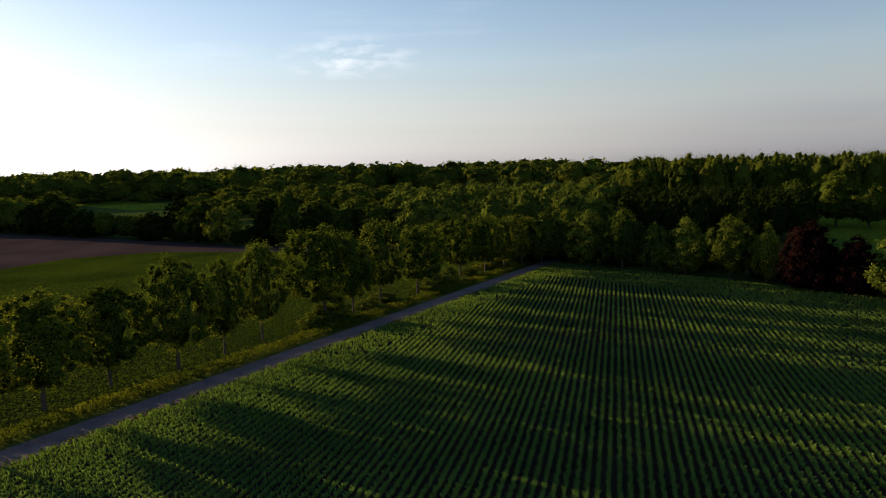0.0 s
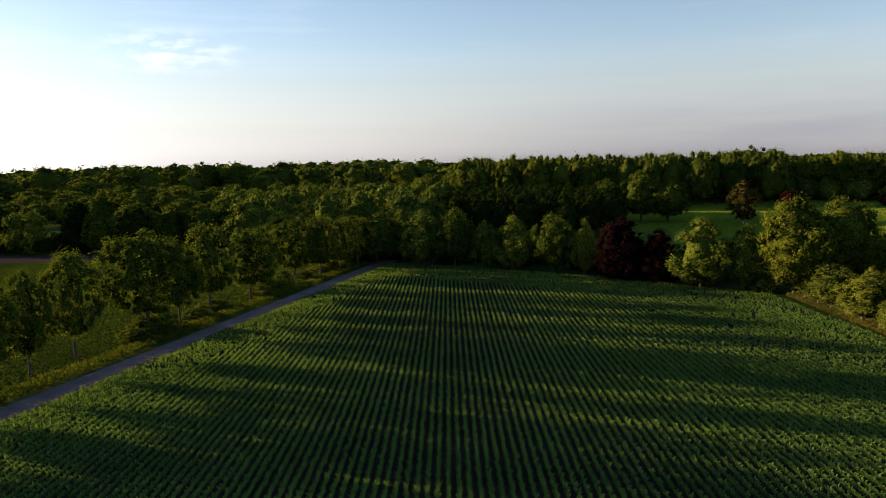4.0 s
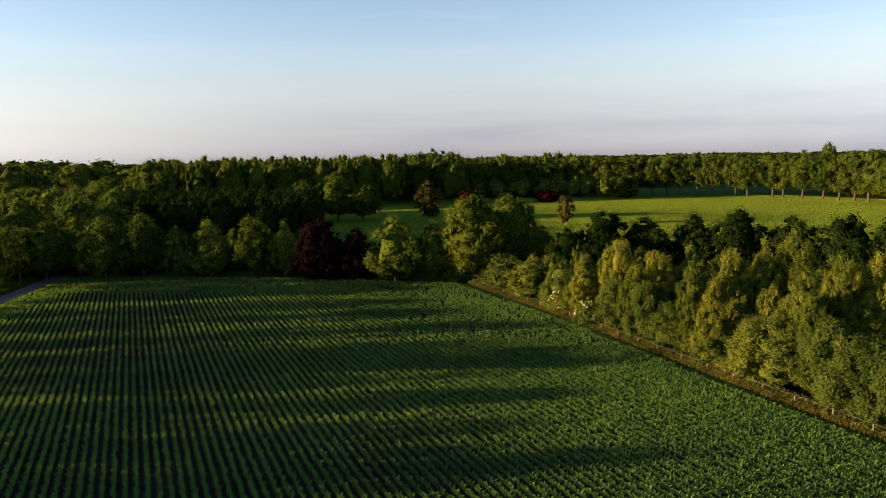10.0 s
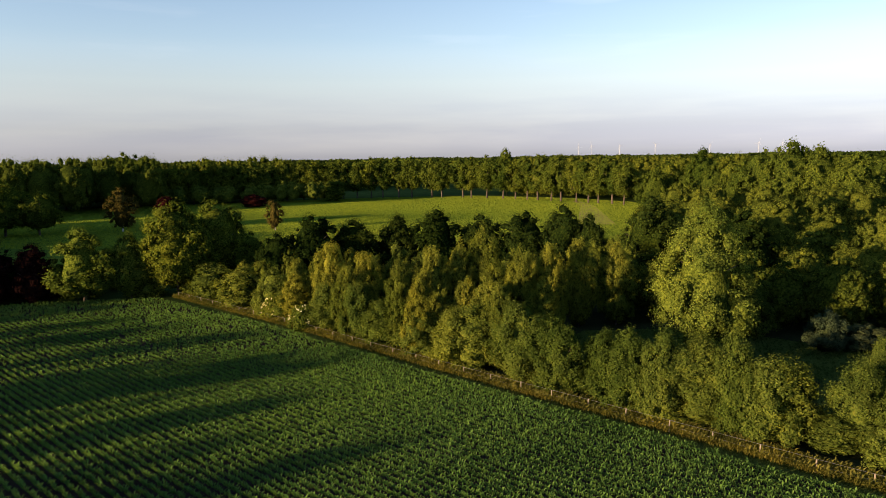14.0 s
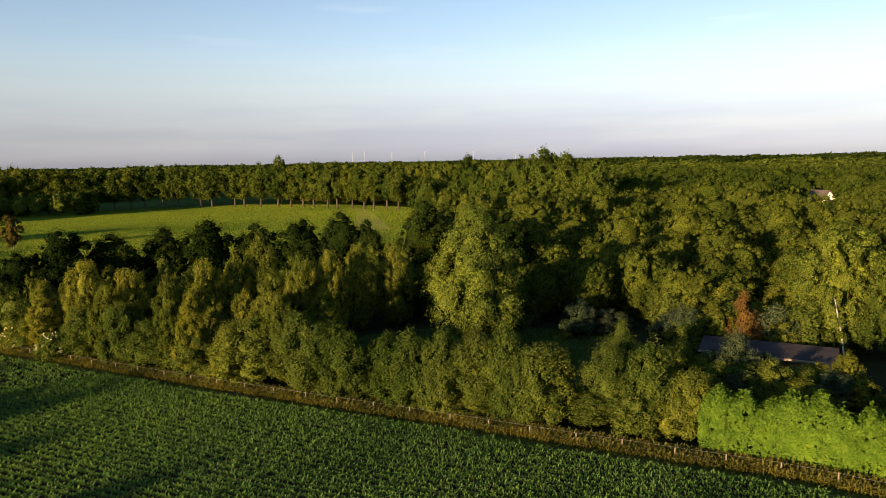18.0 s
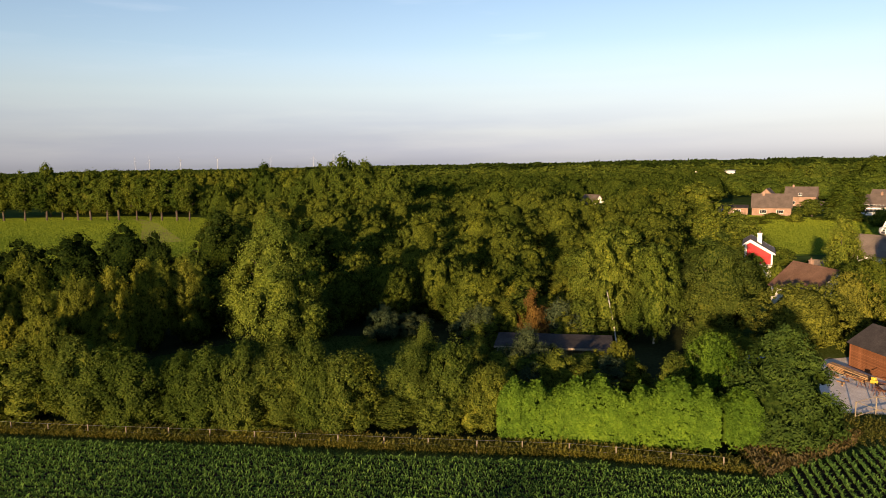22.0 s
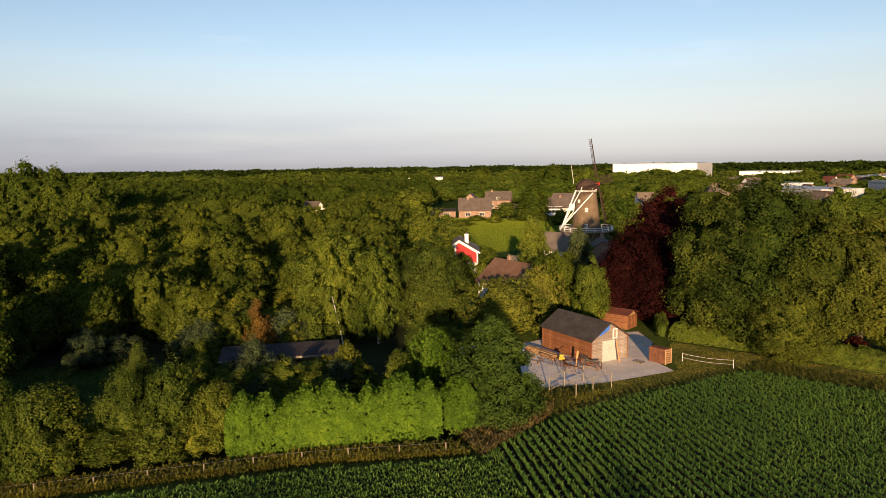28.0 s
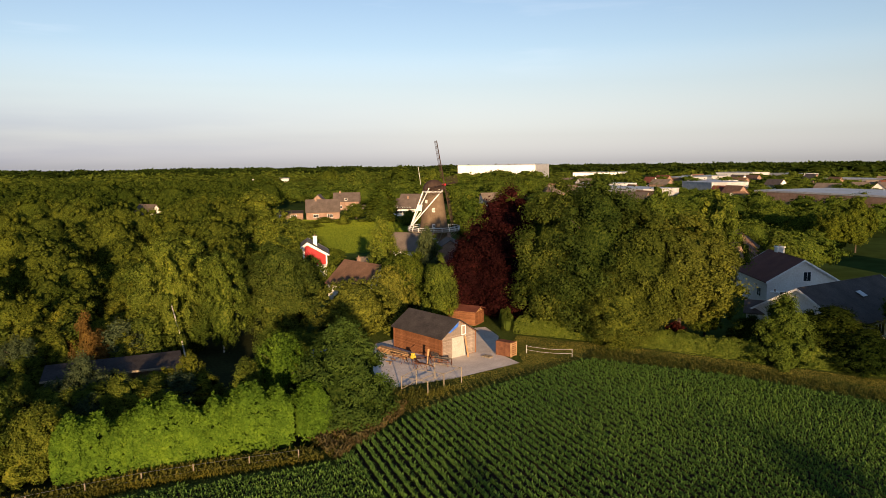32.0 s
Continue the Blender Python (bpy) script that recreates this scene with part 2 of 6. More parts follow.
CROP_LAND = surface("crop_land", (0.026, 0.030, 0.012), (0.044, 0.052, 0.016), 0.12, 0.95, bump=1.0, fine=3, bump_scale=4, depth=0.4)
SOIL = surface("soil", (0.020, 0.015, 0.011), (0.036, 0.027, 0.020), 0.25, 0.95, bump=0.8, fine=6, bump_scale=5)
LANE = surface("lane_gravel", (0.125, 0.098, 0.098), (0.185, 0.150, 0.145), 0.35, 0.9, bump=0.5, fine=8, bump_scale=18)
TURF = surface("turf", (0.052, 0.080, 0.016), (0.092, 0.118, 0.027), 0.08, 0.9, bump=1.0, fine=3, bump_scale=6, depth=0.5)
LAWN = surface("lawn", (0.075, 0.125, 0.018), (0.110, 0.165, 0.024), 0.05, 0.9, bump=1.0, fine=2, bump_scale=6, depth=0.5)
MEADOW = surface("meadow", (0.060, 0.105, 0.016), (0.110, 0.165, 0.022), 0.018, 0.9, bump=1.0, fine=0.7, bump_scale=3, depth=0.5)
FARLAND = surface("farland", (0.024, 0.045, 0.012), (0.055, 0.080, 0.020), 0.006, 0.95, bump=0.3, fine=0.2, bump_scale=1)
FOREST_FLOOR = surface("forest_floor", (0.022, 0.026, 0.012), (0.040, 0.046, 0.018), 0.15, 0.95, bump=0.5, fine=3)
PLOUGHED = surface("ploughed", (0.038, 0.028, 0.028), (0.062, 0.047, 0.045), 0.05, 0.95, bump=0.7, fine=2, bump_scale=3)
PATH_SAND = surface("path_sand", (0.19, 0.16, 0.08), (0.26, 0.22, 0.12), 0.1, 0.95, bump=0.3)
PAVING = surface("paving", (0.53, 0.465, 0.395), (0.65, 0.575, 0.495), 0.6, 0.85, bump=0.25, fine=7)
PLANK = surface("plank_wood", (0.15, 0.062, 0.030), (0.25, 0.110, 0.052), 0.8, 0.75, bump=0.4, tint=(0.72, 0.70, 0.68), coord="Object", fine=14)
PLANK_GREY = surface("plank_grey", (0.22, 0.175, 0.145), (0.34, 0.285, 0.245), 0.8, 0.8, bump=0.4, tint=(0.72, 0.72, 0.72), coord="Object", fine=14)
TIMBER = surface("timber", (0.32, 0.19, 0.09), (0.46, 0.30, 0.16), 1.5, 0.75, bump=0.3, tint=(0.7, 0.66, 0.6), coord="Object")
OLD_WOOD = surface("old_wood", (0.17, 0.14, 0.10), (0.27, 0.23, 0.17), 2.0, 0.85, bump=0.4, coord="Object")
FELT = surface("roof_felt", (0.040, 0.036, 0.036), (0.065, 0.058, 0.056), 0.7, 0.9, bump=0.3)
SLATE = surface("slate", (0.080, 0.064, 0.055), (0.118, 0.095, 0.082), 0.5, 0.75, bump=0.4, fine=6)
TILE_BROWN = surface("tile_brown", (0.13, 0.075, 0.050), (0.19, 0.115, 0.078), 0.6, 0.8, bump=0.4, tint=(0.8, 0.78, 0.75), fine=7)
TILE_RED = surface("tile_red", (0.10, 0.036, 0.026), (0.16, 0.058, 0.040), 0.5, 0.75, bump=0.4, tint=(0.8, 0.78, 0.75), fine=7)
TILE_GREY = surface("tile_grey", (0.13, 0.105, 0.085), (0.20, 0.165, 0.135), 0.4, 0.8, bump=0.3, tint=(0.8, 0.78, 0.75), fine=6)
BRICK = surface("brick", (0.19, 0.125, 0.092), (0.28, 0.19, 0.145), 0.7, 0.9, bump=0.4, fine=8)
BRICK_DARK = surface("brick_mill", (0.105, 0.075, 0.050), (0.155, 0.115, 0.078), 0.5, 0.9, bump=0.5, fine=6)
PLASTER = surface("plaster", (0.68, 0.65, 0.60), (0.78, 0.76, 0.71), 0.5, 0.85, bump=0.15)
WHITE = surface("white_paint", (0.72, 0.71, 0.68), (0.82, 0.81, 0.78), 1.0, 0.6, bump=0.1)
RED_PAINT = surface("red_paint", (0.50, 0.012, 0.018), (0.62, 0.022, 0.026), 0.8, 0.55, bump=0.1)
CLAD = surface("hall_cladding", (0.70, 0.70, 0.66), (0.80, 0.80, 0.76), 0.05, 0.5, bump=0.0)
CLAD_GREY = surface("hall_grey", (0.28, 0.28, 0.29), (0.38, 0.38, 0.39), 0.05, 0.5, bump=0.0)
METAL = surface("steel", (0.30, 0.29, 0.28), (0.42, 0.40, 0.38), 2.0, 0.45, 0.8, bump=0.1, coord="Object")
RUST = surface("rusty_steel", (0.10, 0.045, 0.028), (0.20, 0.090, 0.050), 2.0, 0.8, 0.2, bump=0.3, coord="Object")
YELLOW = surface("yellow_paint", (0.50, 0.34, 0.03), (0.62, 0.44, 0.05), 2.0, 0.5, bump=0.1, coord="Object")
BLUE_SHEET = surface("blue_sheet", (0.02, 0.09, 0.42), (0.05, 0.16, 0.60), 1.2, 0.5, bump=0.4, coord="Object")
DARK_PANEL = surface("dark_sail", (0.035, 0.022, 0.018), (0.060, 0.040, 0.030), 1.0, 0.8, bump=0.2, coord="Object")
CREAM = surface("cream_paint", (0.34, 0.325, 0.295), (0.42, 0.40, 0.365), 1.0, 0.7, bump=0.1, coord="Object")
STONE = surface("rubble", (0.24, 0.20, 0.17), (0.36, 0.31, 0.27), 1.5, 0.95, bump=0.6, coord="Object")


def glass_mat():
    m, nt, out = nodes_of("window_glass")
    p = nt.nodes.new("ShaderNodeBsdfPrincipled")
    p.inputs["Base Color"].default_value = (0.02, 0.024, 0.028, 1)
    p.inputs["Roughness"].default_value = 0.06
    p.inputs["Specular IOR Level"].default_value = 0.6
    nt.links.new(p.outputs[0], out.inputs[0])
    return m


TURBINE = surface("turbine_grey", (0.30, 0.32, 0.36), (0.36, 0.38, 0.42), 0.1, 0.6, bump=0.0)
GLASS = glass_mat()


# ---- mesh helpers ----
def mesh_of(name, verts, quads, material, mass=None, first_mass=0):
    """A mesh of quads or triangles from arrays; the faces from first_mass on are smooth and take the material mass."""
    v = np.ascontiguousarray(verts, dtype=np.float32)
    q = np.ascontiguousarray(quads, dtype=np.int32)
    me = bpy.data.meshes.new(name)
    me.vertices.add(len(v))
    me.vertices.foreach_set("co", v.ravel())
    me.loops.add(q.size)
    me.loops.foreach_set("vertex_index", q.ravel())
    me.polygons.add(len(q))
    me.polygons.foreach_set("loop_start", np.arange(0, q.size, q.shape[1], dtype=np.int32))
    me.materials.append(material)
    if mass:
        me.materials.append(mass)
        late = (np.arange(len(q)) >= first_mass).astype(np.int32)
        me.polygons.foreach_set("material_index", late)
        me.polygons.foreach_set("use_smooth", late.astype(bool))
    me.update(calc_edges=True)
    return me


def joined(name, bm, material):
    me = bpy.data.meshes.new(name)
    bmesh.ops.recalc_face_normals(bm, faces=bm.faces)
    bm.to_mesh(me)
    bm.free()
    me.materials.append(material)
    return me


def part(name, geometry, material, parent, label="", at=None):
    me = joined(name, geometry, material) if isinstance(geometry, bmesh.types.BMesh) else geometry
    ob = new(name, me)
    ob.parent = parent
    if at is not None:
        ob.matrix_basis = at
    if label:
        ob["label"] = label
    return ob


def thing(name, at, label, category, group="", kind=""):
    ob = new(name)
    ob.matrix_basis = at
    return tagged(ob, label, category, group, kind)


def box(bm, x0, x1, y0, y1, z0, z1, bevel=0.0):
    m = Matrix.Translation(((x0 + x1) / 2, (y0 + y1) / 2, (z0 + z1) / 2)) @ Matrix.Diagonal((x1 - x0, y1 - y0, z1 - z0, 1))
    got = bmesh.ops.create_cube(bm, size=1, matrix=m)
    if bevel:
        edges = list({e for v in got["verts"] for e in v.link_edges})
        bmesh.ops.bevel(bm, geom=edges, offset=bevel, segments=1, affect="EDGES")
    return bm


def beam(bm, a, b, ra, rb=None, sides=6):
    """A tapered round bar from a to b."""
    a, b = Vector(a), Vector(b)
    rb = ra if rb is None else rb
    q = (b - a).to_track_quat("Z", "Y").to_matrix().to_4x4()
    m = Matrix.Translation((a + b) / 2) @ q
    bmesh.ops.create_cone(bm, cap_ends=True, segments=sides, radius1=ra, radius2=max(rb, 0.004), depth=(b - a).length, matrix=m)
    return bm


def sheet(name, outline, z, material, label, category, kind="structure", thick=0.0):
    """A flat piece of land from its outline."""
    bm = bmesh.new()
    f = bm.faces.new([bm.verts.new((x, y, z)) for x, y in outline])
    if f.normal.z < 0 or sum(a[0] * b[1] - b[0] * a[1] for a, b in zip(outline, list(outline[1:]) + [outline[0]])) < 0:
        f.normal_flip()
    bmesh.ops.triangulate(bm, faces=bm.faces)
    me = bpy.data.meshes.new(name)
    bm.to_mesh(me)
    bm.free()
    me.materials.append(material)
    return tagged(new(name, me), label, category, "", kind)


def inside(px, py, outline):
    """Which of the points lie in the outline."""
    ok = np.zeros(len(px), bool)
    n = len(outline)
    for i in range(n):
        (x0, y0), (x1, y1) = outline[i], outline[(i + 1) % n]
        if y0 == y1:
            continue
        cross = ((y0 > py) != (y1 > py)) & (px < (x1 - x0) * (py - y0) / (y1 - y0) + x0)
        ok ^= cross
    return ok


def blades(p, n, size, rng, fold=0.15, slim=0.62):
    """Pointed leaf clumps at p, facing n."""
    k = len(p)
    n = n / np.maximum(np.linalg.norm(n, axis=1, keepdims=True), 1e-6)
    r = rng.normal(size=(k, 3))
    u = np.cross(n, r)
    u /= np.maximum(np.linalg.norm(u, axis=1, keepdims=True), 1e-6)
    w = np.cross(n, u)
    s = (size * rng.uniform(0.6, 1.4, k))[:, None]
    a, b = u * s * 0.62, w * s * 0.62 * slim
    drop = -n * s * fold
    v = np.stack([p + a + drop, p - a * 0.55 + b, p - a * 0.55 - b + drop], 1).reshape(-1, 3)
    return v, np.arange(3 * k).reshape(-1, 3)


def gaps(p, rng, wave):
    """A wavy field over the points, to part a crown into clumps with gaps between them."""
    f = np.zeros(len(p))
    for _ in range(7):
        d = rng.normal(size=3)
        d *= 2 * np.pi / (wave * rng.uniform(0.7, 1.5)) / np.linalg.norm(d)
        f += np.sin(p @ d + rng.uniform(0, 6.28))
    return f


PROFILE = {  # crown base, height of the widest part, power below, power above (lower is rounder)
    "broad": (0.16, 0.50, 0.45, 0.50), "canopy": (0.24, 0.56, 0.42, 0.48), "loose": (0.08, 0.40, 0.5, 0.60), "spires": (0.01, 0.36, 0.45, 0.72), "full": (0.02, 0.34, 0.4, 0.55),
    "dome": (0.0, 0.22, 0.3, 0.50), "column": (0.02, 0.35, 0.35, 0.60), "hang": (0.10, 0.45, 0.5, 0.55), "cone": (0.0, 0.12, 0.3, 0.78),
}
CLUMP = {  # size of a leaf clump in metres, its stretch along its axis, how far the axis turns up (or down), unevenness of the crown
    "broad": (0.74, 0.85, 0.5, 0.17), "canopy": (0.74, 0.8, 0.5, 0.22), "loose": (0.72, 0.85, 0.3, 0.22), "spires": (0.40, 1.45, 2.6, 0.22), "full": (0.72, 0.85, 0.35, 0.18),
    "dome": (0.50, 1.15, 0.7, 0.24), "column": (0.50, 1.3, 0.9, 0.12), "hang": (0.52, 1.7, -0.6, 0.24), "cone": (0.42, 1.25, 0.2, 0.10),
}
FILL = {"loose": 1.25, "canopy": 1.15, "hang": 1.2, "spires": 1.2, "dome": 1.2}
ICO = bmesh.new()
bmesh.ops.create_icosphere(ICO, subdivisions=1, radius=1)
ICO_V = np.array([v.co[:] for v in ICO.verts])
ICO_T = np.array([[v.index for v in f.verts] for f in ICO.faces])
ICO.free()


def crown_arrays(shape, leaves, rng, scale, clump=1.0, sprigs=0.20):
    """A crown of the given radius and height, parted into clumps: places and facings of the leaves, and the clumps' own bodies."""
    base, wide, low, high = PROFILE[shape]
    cr, stretch, lift_by, uneven = CLUMP[shape]
    cr *= clump
    r, h = scale[0], scale[2]
    area = 5.0 * r * h * (1 - base) * 0.8
    m = max(8, int(FILL.get(shape, 1.05) * area / (math.pi * cr * cr * max(stretch, 0.8))))
    zz = rng.uniform(base, 1, m * 3)

    def girth(z):
        dn = np.clip((wide - z) / max(wide - base, 1e-3), 0, 1)
        up = np.clip((z - wide) / (1 - wide), 0, 1)
        return np.maximum(np.where(z < wide, (1 - dn ** 2) ** low, (1 - up ** 1.7) ** high), 0.04)

    g = girth(zz)
    zz = zz[rng.uniform(size=len(zz)) < 0.15 + 0.85 * g][:m]
    m = len(zz)
    g = girth(zz)
    a = np.arange(m) * 2.39996 + rng.normal(0, 0.5, m)
    out = np.stack([np.cos(a), np.sin(a), np.zeros(m)], 1)
    shell = np.where(rng.uniform(size=m) < 0.12, rng.uniform(0.7, 0.9, m), rng.uniform(0.90, 1.06, m))
    c = np.stack([out[:, 0] * g * r, out[:, 1] * g * r, zz * h], 1)
    lump = 1 + uneven * 0.5 * gaps(c, rng, 0.55 * r + 0.9) / 2.0
    c[:, :2] *= (shell * np.clip(lump, 0.55, 1.35))[:, None]
    inset = cr * 0.6
    c[:, :2] *= np.maximum(1 - inset / np.maximum(np.hypot(c[:, 0], c[:, 1]), 1e-3), 0.1)[:, None] if r > 2 * cr else 0.75
    slope = (girth(np.minimum(zz + 0.02, 1.0)) - girth(np.maximum(zz - 0.02, 0))) / 0.04 * r / h
    axis = out + np.stack([np.zeros(m), np.zeros(m), np.clip(-slope, -0.6, 2.0)], 1)
    axis /= np.linalg.norm(axis, axis=1, keepdims=True)
    face = axis.copy()
    axis = axis + np.array([0, 0, lift_by]) + rng.normal(0, 0.28, (m, 3))
    axis /= np.linalg.norm(axis, axis=1, keepdims=True)
    rad = cr * rng.uniform(0.6, 1.4, m)
    per = np.maximum((leaves * rad ** 2 / (rad ** 2).sum()).astype(int), 3)
    i = np.repeat(np.arange(m), per)
    k = len(i)
    d = rng.normal(size=(k, 3))
    d /= np.linalg.norm(d, axis=1, keepdims=True)
    ax = axis[i]
    dot = (d * ax).sum(1, keepdims=True)
    d = np.where(dot < -0.15, d - 2 * dot * ax, d)
    sprig = rng.uniform(size=k) < sprigs
    d = np.where(sprig[:, None], d + 0.8 * ax + np.array([0, 0, 0.5 * np.sign(lift_by)]), d)
    d /= np.linalg.norm(d, axis=1, keepdims=True)
    dot = np.abs((d * ax).sum(1, keepdims=True))
    reach = np.where(sprig, rng.uniform(1.15, 1.80, k), rng.uniform(0.74, 1.24, k))
    place = d * (reach * rad[i])[:, None]
    place = place + ax * dot * ((stretch - 1) * rad[i])[:, None]
    p = c[i] + place
    n = 0.8 * d + 0.35 * face[i] + rng.normal(0, 0.42, (k, 3)) + np.array([0, 0, 0.15])
    keep = p[:, 2] > 0.03
    # the bodies of the clumps, uneven and stretched along their axes
    u = ICO_V[None] * rng.uniform(0.66, 1.02, (m, 12, 1)) * (rad * 0.70)[:, None, None]
    along = (u * axis[:, None]).sum(2, keepdims=True)
    u = u + axis[:, None] * along * (stretch - 1)
    vb = (c[:, None] + u).reshape(-1, 3)
    vb[:, 2] = np.maximum(vb[:, 2], 0.02)
    tb = (np.arange(m)[:, None, None] * 12 + ICO_T[None]).reshape(-1, 3)
    return p[keep], n[keep], vb, tb


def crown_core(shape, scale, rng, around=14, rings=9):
    """The dense inside of a crown, its shade painted in by darkened colours: a lumpy closed body well within the
    leaves.
    """
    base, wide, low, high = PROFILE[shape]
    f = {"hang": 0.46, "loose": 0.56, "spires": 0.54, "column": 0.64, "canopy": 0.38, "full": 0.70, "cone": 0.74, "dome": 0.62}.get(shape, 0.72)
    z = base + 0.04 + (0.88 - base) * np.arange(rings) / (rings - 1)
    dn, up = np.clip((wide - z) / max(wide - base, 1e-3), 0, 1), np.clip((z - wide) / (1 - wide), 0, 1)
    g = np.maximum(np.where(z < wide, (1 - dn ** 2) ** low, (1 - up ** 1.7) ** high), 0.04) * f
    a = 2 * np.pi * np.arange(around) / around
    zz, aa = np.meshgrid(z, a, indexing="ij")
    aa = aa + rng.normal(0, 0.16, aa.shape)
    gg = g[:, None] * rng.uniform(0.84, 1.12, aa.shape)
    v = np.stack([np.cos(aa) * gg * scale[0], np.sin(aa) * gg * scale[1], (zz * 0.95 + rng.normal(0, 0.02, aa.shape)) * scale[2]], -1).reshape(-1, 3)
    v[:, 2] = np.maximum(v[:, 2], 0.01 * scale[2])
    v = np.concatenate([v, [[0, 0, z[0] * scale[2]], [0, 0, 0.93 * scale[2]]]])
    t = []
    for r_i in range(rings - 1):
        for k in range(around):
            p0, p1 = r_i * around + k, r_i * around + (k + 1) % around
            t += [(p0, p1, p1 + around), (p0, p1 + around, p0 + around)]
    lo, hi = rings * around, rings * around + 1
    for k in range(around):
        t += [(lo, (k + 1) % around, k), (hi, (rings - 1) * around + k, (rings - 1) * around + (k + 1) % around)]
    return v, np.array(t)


SHAPE = {  # shape, leaf material, ratio of radius to height in the model, leaf size in metres, slimness
    "broad": ("broad", "broad", 0.42, 0.46, 0.7), "lime": ("loose", "lime", 0.36, 0.48, 0.6), "dark": ("full", "dark", 0.36, 0.44, 0.6),
    "copper": ("full", "copper", 0.36, 0.42, 0.7), "birch": ("spires", "birch", 0.26, 0.38, 0.5), "shrub": ("dome", "shrub", 0.36, 0.4, 0.65),
    "sprig": ("loose", "shrub", 0.30, 0.4, 0.5), "sapling": ("loose", "shrub", 0.24, 0.4, 0.5), "chestnut": ("loose", "chestnut", 0.30, 0.48, 0.65), "weeping": ("hang", "lime", 0.34, 0.46, 0.4), "maple": ("broad", "maple", 0.4, 0.46, 0.65),
    "shrubtree": ("dome", "olive", 0.7, 0.55, 0.6), "spire": ("column", "lime", 0.2, 0.44, 0.55), "pine": ("spires", "pine", 0.4, 0.46, 0.3),
    "brown": ("dome", "brown", 0.3, 0.4, 0.6), "conifer": ("cone", "conifer", 0.42, 0.5, 0.35), "hornbeam": ("full", "deep", 0.3, 0.40, 0.55),
    "lane": ("canopy", "broad", 0.42, 0.46, 0.7), "avenue": ("canopy", "broad", 0.28, 0.46, 0.7),
    "plum": ("full", "plum", 0.36, 0.42, 0.7),
    "poplar": ("column", "broad", 0.2, 0.5, 0.7), "birchred": ("hang", "birchred", 0.28, 0.36, 0.5), "redshrub": ("dome", "copper", 0.4, 0.36, 0.6), "laurel": ("dome", "bright", 0.5, 0.4, 0.65), "elder": ("dome", "lime", 0.4, 0.4, 0.65),
}
LABEL = {
    "broad": ("leafy green deciduous tree with a rounded crown", "tree"), "lime": ("light green tree with loose layered branches", "tree"),
    "dark": ("hedgerow tree with leaves coloured dark green as if shaded", "tree"), "copper": ("copper beech with dark red foliage", "tree"),
    "birch": ("young birch with feathery yellow-green foliage", "tree"), "shrub": ("dense green shrub growing at the field edge", "shrub"),
    "sprig": ("young green tree growing up out of the field hedge", "tree"),
    "sapling": ("slender young tree with sparse upright branches", "tree"), "chestnut": ("tall yellow-green tree standing alone on the lawn", "tree"),
    "maple": ("spreading green tree with a rounded canopy over dark shade", "tree"), "weeping": ("tall birch with drooping fine twigs and pale bark", "tree"), "shrubtree": ("broad low spreading olive-green garden tree", "tree"),
    "spire": ("narrow pointed light green garden tree", "tree"), "pine": ("bushy grey-green young pine", "tree"),
    "brown": ("small bush with rusty brown withered leaves", "shrub"), "conifer": ("dense dark green cone-shaped conifer", "tree"),
    "hornbeam": ("large deep green tree with layered branches", "tree"), "lane": ("roadside tree with an open rounded crown on a bare trunk", "tree"), "avenue": ("tall avenue tree with a high green crown and bare trunk", "tree"),
    "plum": ("copper beech in the field-end row, shade put into its dark leaves", "tree"),
    "poplar": ("tall columnar green tree", "tree"),
    "birchred": ("birch with rusty yellow foliage standing in the meadow", "tree"), "redshrub": ("small dark red shrub beside the hedge", "shrub"),
    "laurel": ("bright fresh green rounded bush beside the conifer", "shrub"), "elder": ("light green leafy shrub in the sun", "shrub"),
}
MODELS = {}


def crown_mesh(kind, h, r, leaves, size, seed, clump=1.0, sprigs=0.20):
    shape, mat_name, ratio, _, slim = SHAPE[kind]
    rng = np.random.default_rng(seed)
    unit = np.array([r, r, h])
    p, n, vb, tb = crown_arrays(shape, leaves, rng, unit, clump, sprigs)
    v, q = blades(p, n, size, rng, slim=slim)
    vi, qi = crown_core(shape, unit, rng)
    return mesh_of("crown", np.concatenate([v, vb, vi]), np.concatenate([q, tb + len(v), qi + len(v) + len(vb)]), LEAF[mat_name], SHADE_MASS[mat_name], len(q))


def trunk_mesh(kind, h, r, seed):
    rng = random.Random(seed)
    bm = bmesh.new()
    low = SHAPE[kind][0] in ("dome", "cone")
    thick = max(0.05, h * (0.012 if low or kind in ("birch", "weeping", "birchred") else 0.017))
    lean = Vector((rng.uniform(-0.03, 0.03) * h, rng.uniform(-0.03, 0.03) * h, 0))
    pts = [Vector((0, 0, -0.05)), Vector((0, 0, h * 0.22)) + lean * 0.4, Vector((0, 0, h * 0.5)) + lean, Vector((0, 0, h * 0.86)) + lean * 1.2]
    rad = [thick * 1.25, thick, thick * 0.7, thick * 0.2]
    for a, b, ra, rb in zip(pts, pts[1:], rad, rad[1:]):
        beam(bm, a, b, ra, rb, 7)
    for i in range(3 if low else 6):
        a = i * 2.4 + rng.uniform(-0.4, 0.4)
        z = h * rng.uniform(0.2, 0.6)
        k = r * rng.uniform(0.5, 0.75) * (0.5 if kind in ("weeping", "birchred", "birch") else 1.0)
        s = Vector((0, 0, z)) + lean * (z / h)
        beam(bm, s, s + Vector((math.cos(a) * k, math.sin(a) * k, h * rng.uniform(0.10, 0.22))), thick * 0.45, thick * 0.12, 5)
    return joined("trunk", bm, BARK_BIRCH if kind in ("weeping", "birchred") else BARK)


